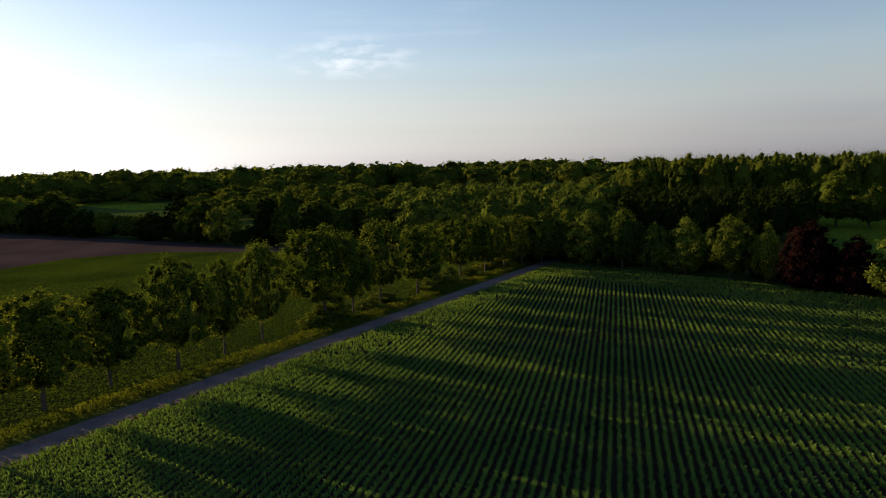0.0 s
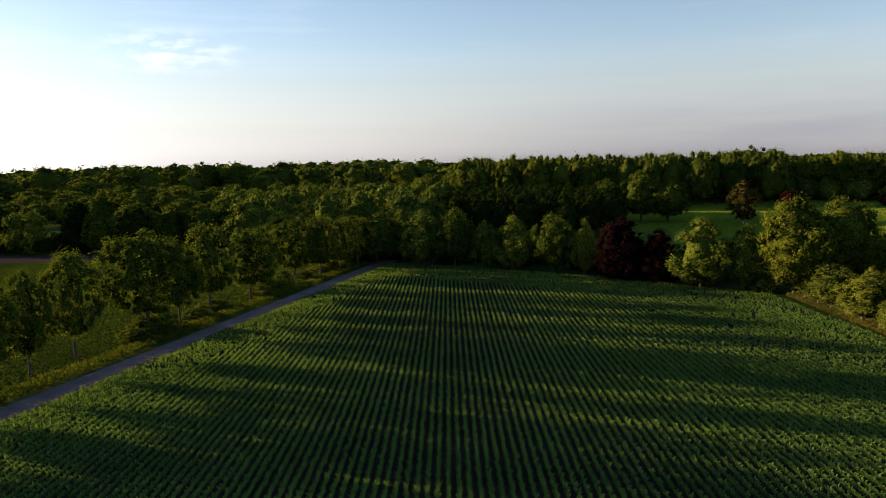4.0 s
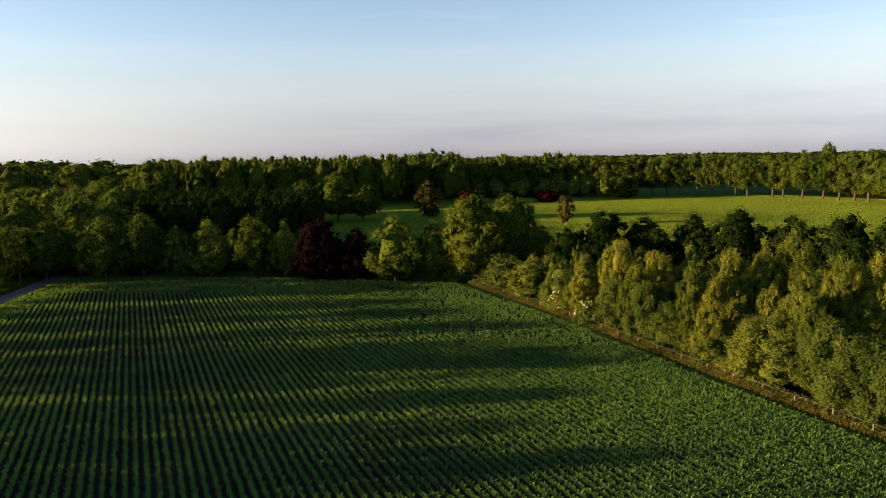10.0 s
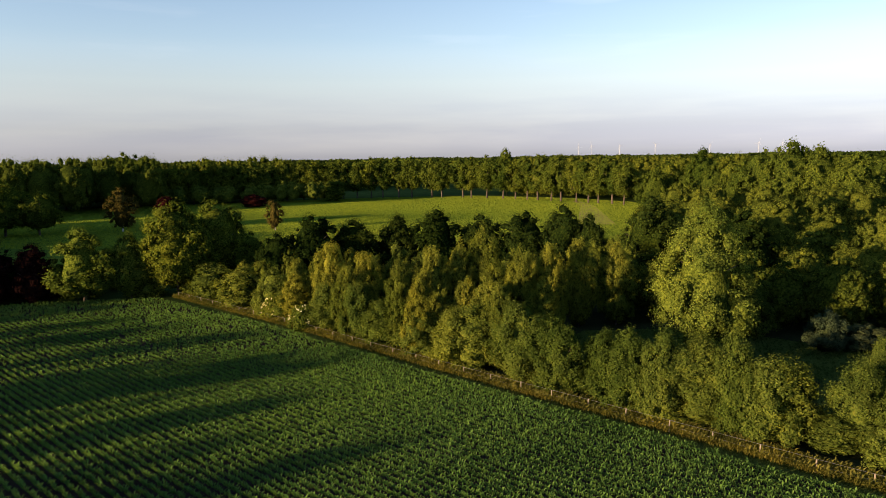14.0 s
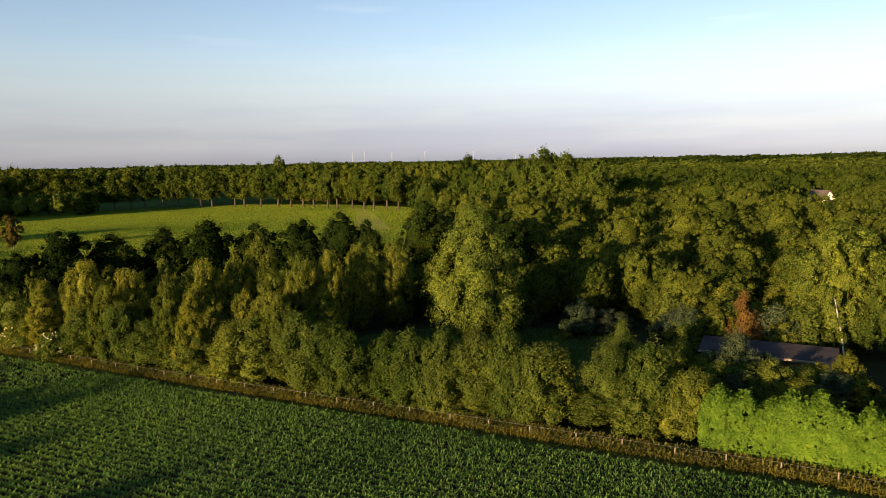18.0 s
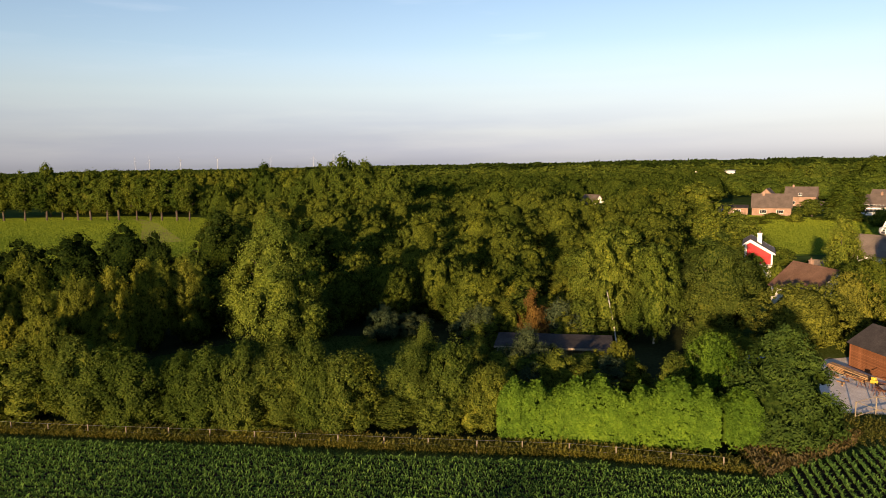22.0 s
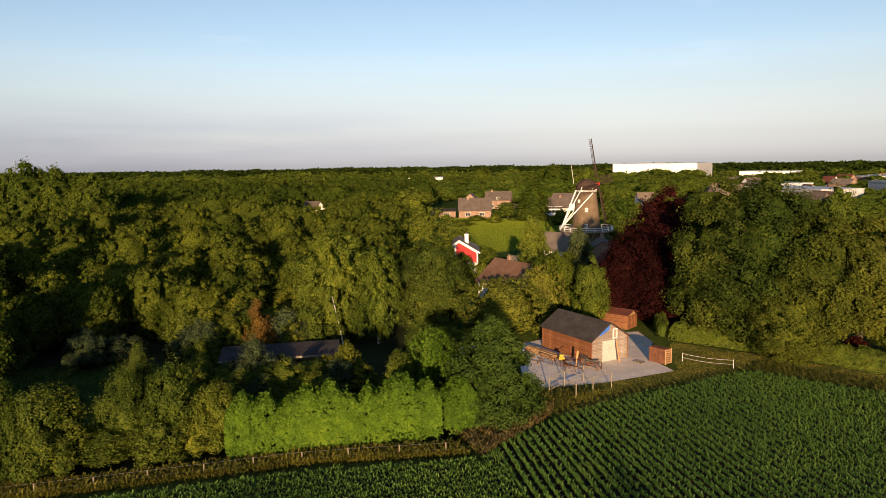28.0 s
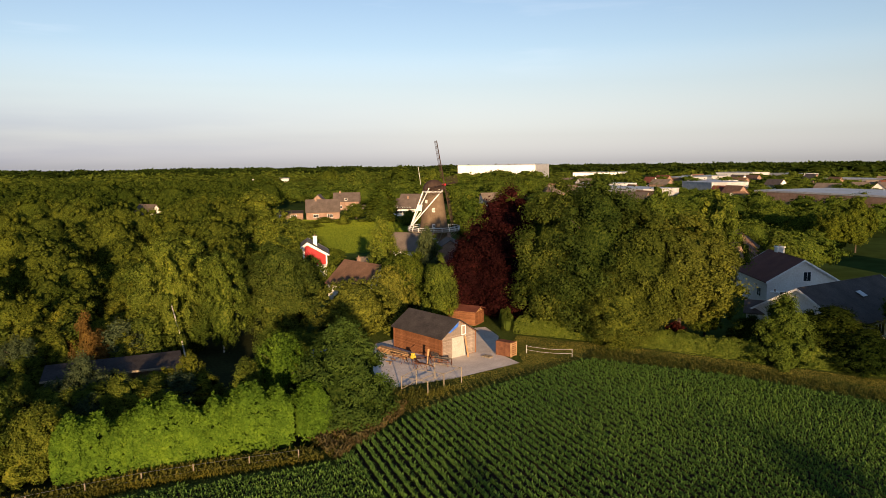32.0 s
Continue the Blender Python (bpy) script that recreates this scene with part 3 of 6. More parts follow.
def model(kind, level, variant):
    key = (kind, level, variant)
    if key not in MODELS:
        h = {"shrub": 6.5, "sapling": 7.5, "sprig": 8.0, "pine": 5.0, "brown": 5.0, "birch": 10.0, "conifer": 8.0}.get(kind, 13.0)
        r = h * SHAPE[kind][2]
        size = SHAPE[kind][3]
        leaves, size = {0: (12500, size * 0.44), 1: (5000, size * 0.60), 2: (2600, size * 0.70)}[level]
        if h < 8:
            leaves = int(leaves * 0.62)
        if kind in ("birch", "weeping", "hornbeam", "maple", "copper") and level == 0:
            leaves = int(leaves * (1.25 if kind != "hornbeam" else 1.7))
        if kind == "chestnut":
            leaves, size = int(leaves * 1.9), size * 0.66
        MODELS[key] = (h, r, crown_mesh(kind, h, r, leaves, size, 17 * variant + len(kind) + ord(kind[0]), (1.0, 1.15, 1.3)[level], (0.18, 0.07, 0.02)[level]), trunk_mesh(kind, h, r, variant + 3))
    return MODELS[key]


TREE_RNG = random.Random(5)


def tree(kind, x, y, h, r, group, coarse=0):
    d = math.hypot(x, y)
    level = max(coarse, 0 if d < 112 else 1 if d < 190 else 2)
    mh, mr, crown, trunk = model(kind, level, TREE_RNG.randrange(3))
    label, category = LABEL[kind]
    r *= {"birch": 0.92, "shrub": 1.1, "dark": 1.3, "sprig": 1.4}.get(kind, 1.0)
    m = pose(x, y, 0, 0, 0, TREE_RNG.uniform(0, 360)) @ Matrix.Diagonal((r / mr, r / mr, h / mh, 1))
    t = thing("shrub" if category == "shrub" else "tree", m, label, category, group)
    part("trunk", trunk, None, t)
    part("crown", crown, None, t)
    return t


# ---- ground and fields ----
def lane_point(along, across):
    """Along the lane from its foot near the viewer, across: distance east of the lane's middle."""
    return (-33.6 + along * 0.5053 + across * 0.863, 61.2 + along * 0.863 - across * 0.5053)


def ground_sheet():
    """One sheet of land out to the horizon, finer near the middle."""
    rings = [0, 60, 130, 220, 340, 520, 800, 1300, 2200, 3400, 4700]
    seg = 48
    verts = [(0, 0, -0.06)]
    quads = []
    for ring in rings[1:]:
        for s in range(seg):
            a = 2 * math.pi * s / seg
            verts.append((ring * math.cos(a), ring * math.sin(a), -0.06))
    bm = bmesh.new()
    vs = [bm.verts.new(v) for v in verts]
    for s in range(seg):
        bm.faces.new((vs[0], vs[1 + s], vs[1 + (s + 1) % seg]))
    for k in range(len(rings) - 2):
        for s in range(seg):
            a, b = 1 + k * seg, 1 + (k + 1) * seg
            bm.faces.new((vs[a + s], vs[b + s], vs[b + (s + 1) % seg], vs[a + (s + 1) % seg]))
    return tagged(new("ground", joined("ground", bm, FARLAND)), "flat green and brown farmland reaching the horizon", "ground", "", "structure")


ground_sheet()

# the hedge line on the east side of the maize, from the far corner to the yard
EDGE = [(80.6, 95.5), (73.0, 65.0), (66.4, 43.0), (61.6, 26.0), (57.6, 10.5), (54.3, -1.3), (50.4, -16.4), (45.5, -28.0)]
FIELD = [lane_point(112, 2.5), (52.5, 131.5), (79.0, 97.5)] + [(x - 1.2, y) for x, y in EDGE[1:]] + \
        [(46.6, -33.0), (48.2, -39.5), (49.0, -48.0), (48.2, -66.0), (33.5, -71.5), (19.8, -73.5), (-40, -80), (-95, -60), lane_point(-60, 2.5)]
sheet("ground_maize", FIELD, 0.0, SOIL, "dark bare soil between rows of young maize", "field")
sheet("ground_margin", [(81.5, 97)] + [(x + 2.6, y + 0.5) for x, y in EDGE[1:]] + [(49, -31), (52, -38), (51.2, -39.2), (46.8, -33.0)] + [(x - 1.2, y) for x, y in EDGE[:0:-1]], 0.012, TURF, "rough grassy margin between maize and hedge", "verge")
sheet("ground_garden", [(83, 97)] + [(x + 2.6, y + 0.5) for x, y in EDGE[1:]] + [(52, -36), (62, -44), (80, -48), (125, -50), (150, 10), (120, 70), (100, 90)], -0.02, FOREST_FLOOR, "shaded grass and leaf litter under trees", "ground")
sheet("lawn_garden", [(70, 20), (66, 2), (67, -14), (80, -16), (92, -6), (96, 12), (88, 26), (76, 28)], 0.0, TURF, "mown grass clearing among the trees", "lawn")
sheet("ground_yard_verge", [(48.2, -39.5), (54, -36), (62, -41), (78, -46), (84, -60), (76, -76), (52, -80), (20, -86), (-45, -92), (-40, -80), (19.8, -73.5), (33.5, -72), (48.2, -66), (49.0, -48)], 0.008, TURF, "worn grass strip between maize, yard and hedge", "verge")

lane_outline = [lane_point(-75, -1.8), lane_point(118, -1.8), lane_point(118, 2.0), lane_point(-75, 2.0)]
sheet("lane", lane_outline, 0.03, LANE, "grey-brown unpaved country lane along the maize field", "road")
sheet("verge_lane", [lane_point(-75, -5.6), lane_point(122, -5.6), lane_point(122, -1.8), lane_point(-75, -1.8)], 0.0, TURF, "overgrown grassy verge with a row of trees", "verge")
sheet("verge_field", [lane_point(-75, 2.0), lane_point(113, 2.0), lane_point(113, 2.6), lane_point(-75, 2.6)], 0.014, TURF, "narrow grass edge between lane and maize", "verge")
sheet("field_crop", [lane_point(-75, -5.6), lane_point(118, -5.6), (-5, 186), (-62, 194), (-82, 198), (-103, 188), (-110, 171), (-175, 145), (-130, 40)], -0.02, CROP_LAND, "field of low green crop in rows", "field")
sheet("field_ploughed", [(-110, 171.5), (-103, 188.5), (-82, 198.5), (-62, 194.5), (-6, 187), (-6, 200), (-64, 209), (-89, 226), (-128, 248), (-172, 271), (-240, 290), (-240, 140), (-175, 146)], -0.01, PLOUGHED, "bare reddish-brown ploughed field", "field")
sheet("lawn_far", [(-285, 520), (-270, 500), (-185, 410), (-165, 420), (-190, 480), (-250, 545)], 0.0, LAWN, "bright mown lawn before a far farmhouse", "lawn")
sheet("meadow", [(88, 140), (100, 110), (112, 84), (122, 60), (130, 20), (235, 45), (300, 60), (330, 72), (352, 110), (362, 170), (335, 215), (296, 255), (212, 325), (150, 330), (110, 250)], 0.0, MEADOW, "sunlit green meadow with faint mown bands", "meadow")
sheet("path_meadow", [(225, 56), (300, 84), (330, 100), (330, 104), (298, 90), (222, 68)], 0.05, PATH_SAND, "pale sandy track across the meadow", "path")
sheet("lawn_mill", [(150, -80), (246, -138), (264, -152), (222, -182), (150, -124)], 0.0, LAWN, "bright green mown lawn beside the windmill", "lawn")
YARD = [(56.6, -42.0), (63.0, -45.5), (72.0, -52.5), (72.5, -60), (68.5, -69.5), (63.5, -67.0), (57.8, -60.8), (53.0, -59.5), (54.0, -50)]
sheet("pavement_yard", YARD, 0.03, PAVING, "pale grey paved yard round the wooden shed", "pavement")


# ---- maize ----
def plants(name, px, py, height, leaves, seg, width, rng, material, label, category, splay=0.55):
    """Many plants of arching leaves in one mesh."""
    k = len(px)
    turn = rng.uniform(0, 2 * np.pi, k)
    hs = height * rng.uniform(0.75, 1.2, k)
    vs, qs, off = [], [], 0
    for i in range(leaves):
        a = turn + i * (np.pi if leaves < 4 else 2.4) + rng.normal(0, 0.35, k)
        z0 = hs * (0.10 + 0.45 * i / leaves)
        ln = hs * rng.uniform(0.7, 1.05, k)
        dx, dy = np.cos(a), np.sin(a)
        base = np.stack([px, py, z0], 1)
        mid = base + np.stack([dx * ln * splay * 0.55, dy * ln * splay * 0.55, ln * 0.50], 1)
        tip = base + np.stack([dx * ln * splay * 1.25, dy * ln * splay * 1.25, ln * (0.38 if seg > 1 else 0.60)], 1)
        side = np.stack([-dy, dx, np.zeros(k)], 1) * width
        if seg > 1:
            v = np.stack([base - side * 0.6, base + side * 0.6, mid + side, mid - side, tip + side * 0.15, tip - side * 0.15], 1)
            q = np.array([[0, 1, 2, 3], [3, 2, 4, 5]])
            n = 6
        else:
            v = np.stack([base - side * 0.5, mid - side, tip, mid + side], 1)
            q = np.array([[0, 1, 2, 3]])
            n = 4
        vs.append(v.reshape(-1, 3))
        qs.append((np.arange(k)[:, None, None] * n + q[None] + off).reshape(-1, 4))
        off += n * k
    return tagged(new(name, mesh_of(name, np.concatenate(vs), np.concatenate(qs), material)), label, category, "", "stuff")


def rows_of(outline, heading, spacing, step, rng, wobble=0.05):
    """Places along straight rows in an outline; heading in degrees east of north."""
    d = np.array([math.sin(radians(heading)), math.cos(radians(heading))])
    n = np.array([d[1], -d[0]])
    o = np.array(outline)
    s, w = o @ d, o @ n
    ws = np.arange(w.min(), w.max(), spacing)
    ss = np.arange(s.min(), s.max(), step)
    g1, g2 = np.meshgrid(ss, ws)
    g1 = g1 + rng.uniform(-0.35, 0.35, g1.shape) * step
    g2 = g2 + rng.normal(0, wobble, g2.shape)
    p = g1.ravel()[:, None] * d + g2.ravel()[:, None] * n
    ok = inside(p[:, 0], p[:, 1], outline)
    return p[ok]


def maize_field():
    rng = np.random.default_rng(11)
    p = rows_of(FIELD, 14.0, 0.75, 0.21, rng)
    away = np.hypot(p[:, 0], p[:, 1])
    # headlands: rows along the far end and along the lane
    across = (p[:, 0] + 33.6) * 0.863 - (p[:, 1] - 61.2) * 0.5053
    far = 1.02 * p[:, 0] + 1.0 * p[:, 1] - 184.0 * 0.955
    head_far = far > -14
    head_lane = (across < 8.5) & ~head_far
    south = (p[:, 1] + 30) < -0.364 * (p[:, 0] - 45)
    main = p[~head_far & ~head_lane & ~south]
    hs = rows_of(FIELD, 110.0, 0.75, 0.21, rng)
    hs = hs[(hs[:, 1] + 30) < -0.364 * (hs[:, 0] - 45)]
    hf = rows_of(FIELD, 131.0, 0.75, 0.25, rng)
    hf = hf[1.02 * hf[:, 0] + hf[:, 1] - 175.7 > -14]
    hl = rows_of(FIELD, 30.35, 0.75, 0.21, rng)
    ac = (hl[:, 0] + 33.6) * 0.863 - (hl[:, 1] - 61.2) * 0.5053
    hl = hl[(ac < 8.5) & ~(1.02 * hl[:, 0] + hl[:, 1] - 175.7 > -14)]
    allp = np.concatenate([main, hf, hl, hs])
    keep = ~((allp[:, 1] < -25) & (allp[:, 0] < -25)) & ~((allp[:, 0] < -36) & (allp[:, 1] < 30))
    allp = allp[keep]
    d = np.hypot(allp[:, 0], allp[:, 1])
    yaw = np.degrees(np.arctan2(-allp[:, 0], allp[:, 1]))
    seen = (yaw < 45) & (yaw > -178) & (d > 34)
    near = seen & (d < 84)
    a = allp[near]
    plants("maize_plants", a[:, 0], a[:, 1], 0.53, 6, 1, 0.055, rng, LEAF["corn"], "young green maize plants standing in straight rows", "crop", 0.45)
    b = allp[~near]
    b = b[rng.uniform(size=len(b)) < 0.7]
    plants("maize_plants", b[:, 0], b[:, 1], 0.53, 4, 1, 0.075, rng, LEAF["corn"], "young green maize plants in rows further off", "crop", 0.40)


maize_field()


def low_crop():
    rng = np.random.default_rng(12)
    out = [lane_point(-20, -6.2), lane_point(114, -6.2), (-8, 184), (-62, 192), (-82, 196), (-102, 186), (-108, 169), (-110, 100)]
    p = rows_of(out, 62.0, 0.75, 0.36, rng)
    plants("low_crop", p[:, 0], p[:, 1], 0.34, 4, 1, 0.085, rng, LEAF["crop"], "low leafy green crop in rows", "crop", 0.9)


low_crop()


def tufts(name, outline, per_m2, height, material, label, seed, width=0.05):
    rng = np.random.default_rng(seed)
    o = np.array(outline)
    area = 0.5 * abs(np.dot(o[:, 0], np.roll(o[:, 1], 1)) - np.dot(o[:, 1], np.roll(o[:, 0], 1)))
    box_area = np.ptp(o[:, 0]) * np.ptp(o[:, 1])
    k = int(box_area * per_m2)
    px, py = rng.uniform(o[:, 0].min(), o[:, 0].max(), k), rng.uniform(o[:, 1].min(), o[:, 1].max(), k)
    ok = inside(px, py, outline)
    plants(name, px[ok], py[ok], height, 4, 1, width, rng, material, label, "grass", 0.5)


tufts("verge_grass", [lane_point(-30, -5.4), lane_point(120, -5.4), lane_point(120, -2.4), lane_point(-30, -2.4)], 12, 0.75, LEAF["weeds"], "tall unmown grass and weeds on the lane verge", 21, 0.055)
tufts("verge_grass", [lane_point(-30, 1.6), lane_point(112, 1.6), lane_point(112, 2.4), lane_point(-30, 2.4)], 9, 0.35, LEAF["grass"], "short grass beside the lane", 22)
tufts("margin_grass", [(x, y) for x, y in EDGE] + [(x + 2.4, y) for x, y in EDGE[::-1]], 34, 0.7, LEAF["margin"], "tall dry grass along the fence", 23, 0.055)
tufts("margin_straw", [(x, y) for x, y in EDGE[:5]] + [(x + 1.6, y) for x, y in EDGE[4::-1]], 4, 0.7, LEAF["margin"], "tall yellowing stalks along the fence", 24, 0.06)
tufts("corner_weeds", [(44.5, -28.5), (50, -29), (54, -37), (51, -41), (48.5, -38)], 14, 0.7, LEAF["straw"], "withered weeds on the field corner", 25, 0.06)
tufts("corner_grass", [(45.5, -28.5), (51, -29), (56.5, -40), (51, -48), (50, -41)], 10, 0.55, LEAF["margin"], "rough green grass on the field corner", 26, 0.06)
tufts("hedge_foot_straw", [(49, -66.5), (33.5, -72.5), (19.8, -74), (-10, -78), (-10, -80.5), (20, -77.5), (35, -75.6), (50, -70.5)], 9, 0.32, LEAF["margin"], "dry yellow weeds between maize and hedge", 27, 0.05)
tufts("garden_grass", [(70, 20), (66, 2), (67, -14), (80, -16), (92, -6), (96, 12), (88, 26), (76, 28)], 3, 0.3, LEAF["grass"], "grass of the garden clearing", 28, 0.06)

MEADOW_OUT = [(108, 200), (120, 120), (132, 60), (140, 30), (235, 45), (300, 60), (328, 74), (348, 110), (356, 170), (330, 212), (292, 250), (208, 320), (150, 325), (112, 250)]


def long_grass(name, outline, per_m2, height, width, label, seed, leaves="meadow"):
    rng = np.random.default_rng(seed)
    o = np.array(outline)
    k = int(np.ptp(o[:, 0]) * np.ptp(o[:, 1]) * per_m2)
    px, py = rng.uniform(o[:, 0].min(), o[:, 0].max(), k), rng.uniform(o[:, 1].min(), o[:, 1].max(), k)
    ok = inside(px, py, outline)
    plants(name, px[ok], py[ok], height, 1, 1, width, rng, LEAF[leaves], label, "grass", 0.3)


long_grass("meadow_grass", MEADOW_OUT, 4.2, 0.42, 0.13, "long sunlit grass of the meadow", 61)
long_grass("lawn_grass", [(152, -83), (246, -140), (262, -152), (222, -180), (152, -123)], 24, 0.16, 0.06, "short bright grass of the mill lawn", 62)
long_grass("lawn_grass", [(-285, 520), (-270, 500), (-185, 410), (-165, 420), (-190, 480), (-250, 545)], 0.4, 0.4, 0.5, "sunlit grass before the farmhouse", 63)
long_grass("verge_grass", [(48.8, -40.0), (54, -38), (57, -42), (53.5, -52), (53, -60), (60, -66), (62, -69), (49.5, -74), (30, -80), (19, -83), (19.5, -76), (34, -72.6), (48.9, -67), (49.7, -48)], 90, 0.12, 0.045, "worn short grass beside yard and maize", 64, "sward")

# ---- trees ----

# lane
tree("lane", -40.0, 66.1, 11.8, 5.4, "trees along the lane")
tree("lane", -36.9, 73.4, 11.0, 4.4, "trees along the lane")
tree("lane", -31.6, 79.0, 13.1, 4.8, "trees along the lane")
tree("lane", -28.3, 85.8, 12.0, 3.3, "trees along the lane")
tree("lane", -25.2, 92.5, 13.0, 3.6, "trees along the lane")
tree("lane", -18.3, 102.0, 14.7, 6.8, "trees along the lane")
tree("lane", -14.8, 108.3, 12.3, 3.9, "trees along the lane")
tree("lane", -11.1, 115.9, 13.8, 4.2, "trees along the lane")
tree("lane", -5.2, 124.0, 11.8, 4.8, "trees along the lane")
tree("lane", -3.7, 133.1, 11.6, 4.7, "trees along the lane")
tree("lane", 3.1, 142.3, 11.8, 5.0, "trees along the lane")
tree("lane", 8.4, 145.5, 12.1, 4.5, "trees along the lane")
tree("lane", 12.9, 150.6, 11.2, 4.1, "trees along the lane")
tree("lane", 17.4, 156.0, 11.5, 4.4, "trees along the lane")

# far end row
tree("broad", 22.3, 158.4, 11.2, 5.3, "trees at the far end of the field")
tree("broad", 15.1, 165.3, 10.5, 5.4, "trees at the far end of the field")
tree("lime", 31.3, 149.8, 12.4, 4.9, "trees at the far end of the field")
tree("broad", 37.5, 145.2, 12.5, 4.6, "trees at the far end of the field")
tree("lime", 42.9, 140.6, 10.5, 2.9, "trees at the far end of the field")
tree("lime", 48.1, 137.3, 11.2, 4.3, "trees at the far end of the field")
tree("broad", 54.8, 132.1, 11.6, 4.9, "trees at the far end of the field")
tree("lime", 59.9, 127.6, 10.8, 2.6, "trees at the far end of the field")
tree("plum", 63.4, 119.2, 11.7, 5.2, "trees at the far end of the field")
tree("plum", 68.3, 114.1, 9.7, 3.5, "trees at the far end of the field")
tree("lime", 72.6, 107.2, 12.1, 5.6, "trees at the far end of the field")
tree("lime", 78.1, 102.6, 11.0, 3.3, "trees at the far end of the field")
tree("broad", 82.7, 96.4, 15.7, 5.9, "trees at the far end of the field")
tree("broad", 92.1, 96.0, 15.5, 5.9, "trees at the far end of the field")
tree("broad", 94.5, 90.7, 9.9, 3.7, "trees at the far end of the field")

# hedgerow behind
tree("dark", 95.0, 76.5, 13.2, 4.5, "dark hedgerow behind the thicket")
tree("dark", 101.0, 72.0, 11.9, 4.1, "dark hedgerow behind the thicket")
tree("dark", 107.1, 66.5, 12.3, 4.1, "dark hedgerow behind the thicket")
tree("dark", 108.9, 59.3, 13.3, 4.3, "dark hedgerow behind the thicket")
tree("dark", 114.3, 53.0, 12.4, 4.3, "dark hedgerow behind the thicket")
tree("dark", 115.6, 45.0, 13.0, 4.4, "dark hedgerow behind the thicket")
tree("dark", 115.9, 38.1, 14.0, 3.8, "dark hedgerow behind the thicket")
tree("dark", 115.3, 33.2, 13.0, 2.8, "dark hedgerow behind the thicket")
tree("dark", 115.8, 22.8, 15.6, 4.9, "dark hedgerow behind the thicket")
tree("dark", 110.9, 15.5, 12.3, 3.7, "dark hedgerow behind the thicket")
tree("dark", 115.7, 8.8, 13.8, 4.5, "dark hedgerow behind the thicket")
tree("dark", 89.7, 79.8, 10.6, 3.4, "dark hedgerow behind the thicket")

# thicket
tree("shrub", 83.7, 89.0, 5.8, 3.4, "birch thicket beside the field")
tree("shrub", 81.3, 79.9, 6.0, 3.5, "birch thicket beside the field")
tree("shrub", 78.5, 71.2, 6.7, 2.6, "birch thicket beside the field")
tree("birch", 77.1, 65.6, 6.7, 2.5, "birch thicket beside the field")
tree("birch", 77.0, 59.0, 11.8, 2.9, "birch thicket beside the field")
tree("birch", 75.6, 52.4, 11.0, 2.3, "birch thicket beside the field")
tree("birch", 73.3, 53.5, 9.4, 2.2, "birch thicket beside the field")
tree("birch", 71.3, 44.4, 10.1, 2.1, "birch thicket beside the field")
tree("birch", 76.9, 42.7, 12.1, 2.3, "birch thicket beside the field")
tree("birch", 69.1, 40.3, 8.6, 2.0, "birch thicket beside the field")
tree("birch", 80.4, 40.5, 11.8, 2.4, "birch thicket beside the field")
tree("birch", 83.6, 38.4, 13.8, 3.3, "birch thicket beside the field")
tree("birch", 73.1, 32.5, 10.6, 2.6, "birch thicket beside the field")
tree("birch", 81.8, 32.5, 11.5, 2.3, "birch thicket beside the field")
tree("birch", 85.0, 29.7, 12.0, 2.4, "birch thicket beside the field")
tree("birch", 90.0, 27.3, 12.3, 2.4, "birch thicket beside the field")
tree("birch", 93.2, 23.0, 11.3, 3.0, "birch thicket beside the field")
tree("birch", 67.9, 29.5, 9.1, 2.1, "birch thicket beside the field")
tree("birch", 73.5, 36.3, 8.6, 2.0, "birch thicket beside the field")
tree("birch", 79.0, 28.5, 8.0, 2.4, "birch thicket beside the field")
tree("shrub", 72.5, 51.2, 7.0, 2.2, "birch thicket beside the field")
tree("shrub", 74.9, 58.7, 4.4, 2.4, "birch thicket beside the field")
tree("shrub", 67.8, 34.8, 6.2, 2.2, "birch thicket beside the field")

# front shrubs
tree("shrub", 77.6, 67.2, 3.8, 2.5, "shrubs along the fence")
tree("shrub", 71.5, 47.1, 5.1, 2.5, "shrubs along the fence")
tree("shrub", 69.3, 40.0, 5.2, 2.3, "shrubs along the fence")
tree("shrub", 68.0, 32.2, 6.7, 3.2, "shrubs along the fence")
tree("sprig", 65.2, 25.6, 8.3, 2.0, "shrubs along the fence")
tree("shrub", 63.8, 20.7, 6.3, 2.2, "shrubs along the fence")
tree("sprig", 64.7, 17.5, 6.5, 1.2, "shrubs along the fence")
tree("shrub", 62.2, 14.1, 6.8, 2.0, "shrubs along the fence")
tree("shrub", 61.1, 10.7, 6.8, 1.9, "shrubs along the fence")
tree("sprig", 62.0, 7.9, 7.4, 1.8, "shrubs along the fence")
tree("shrub", 60.3, 5.0, 8.0, 1.6, "shrubs along the fence")
tree("shrub", 59.5, 2.2, 6.6, 2.1, "shrubs along the fence")
tree("shrub", 74.6, 57.8, 6.1, 2.3, "shrubs along the fence")
tree("shrub", 64.0, 22.1, 6.8, 1.9, "shrubs along the fence")
tree("shrub", 62.5, 15.1, 5.8, 2.1, "shrubs along the fence")
tree("shrub", 61.0, 11.0, 7.2, 1.8, "shrubs along the fence")
tree("sprig", 62.1, 7.2, 7.3, 1.7, "shrubs along the fence")
tree("shrub", 59.9, 4.0, 6.0, 1.8, "shrubs along the fence")
tree("shrub", 60.5, 1.0, 6.3, 2.4, "shrubs along the fence")
tree("sprig", 60.9, -4.0, 6.5, 1.5, "shrubs along the fence")
tree("shrub", 59.5, -7.6, 7.1, 2.0, "shrubs along the fence")
tree("shrub", 58.0, -10.7, 5.4, 1.9, "shrubs along the fence")
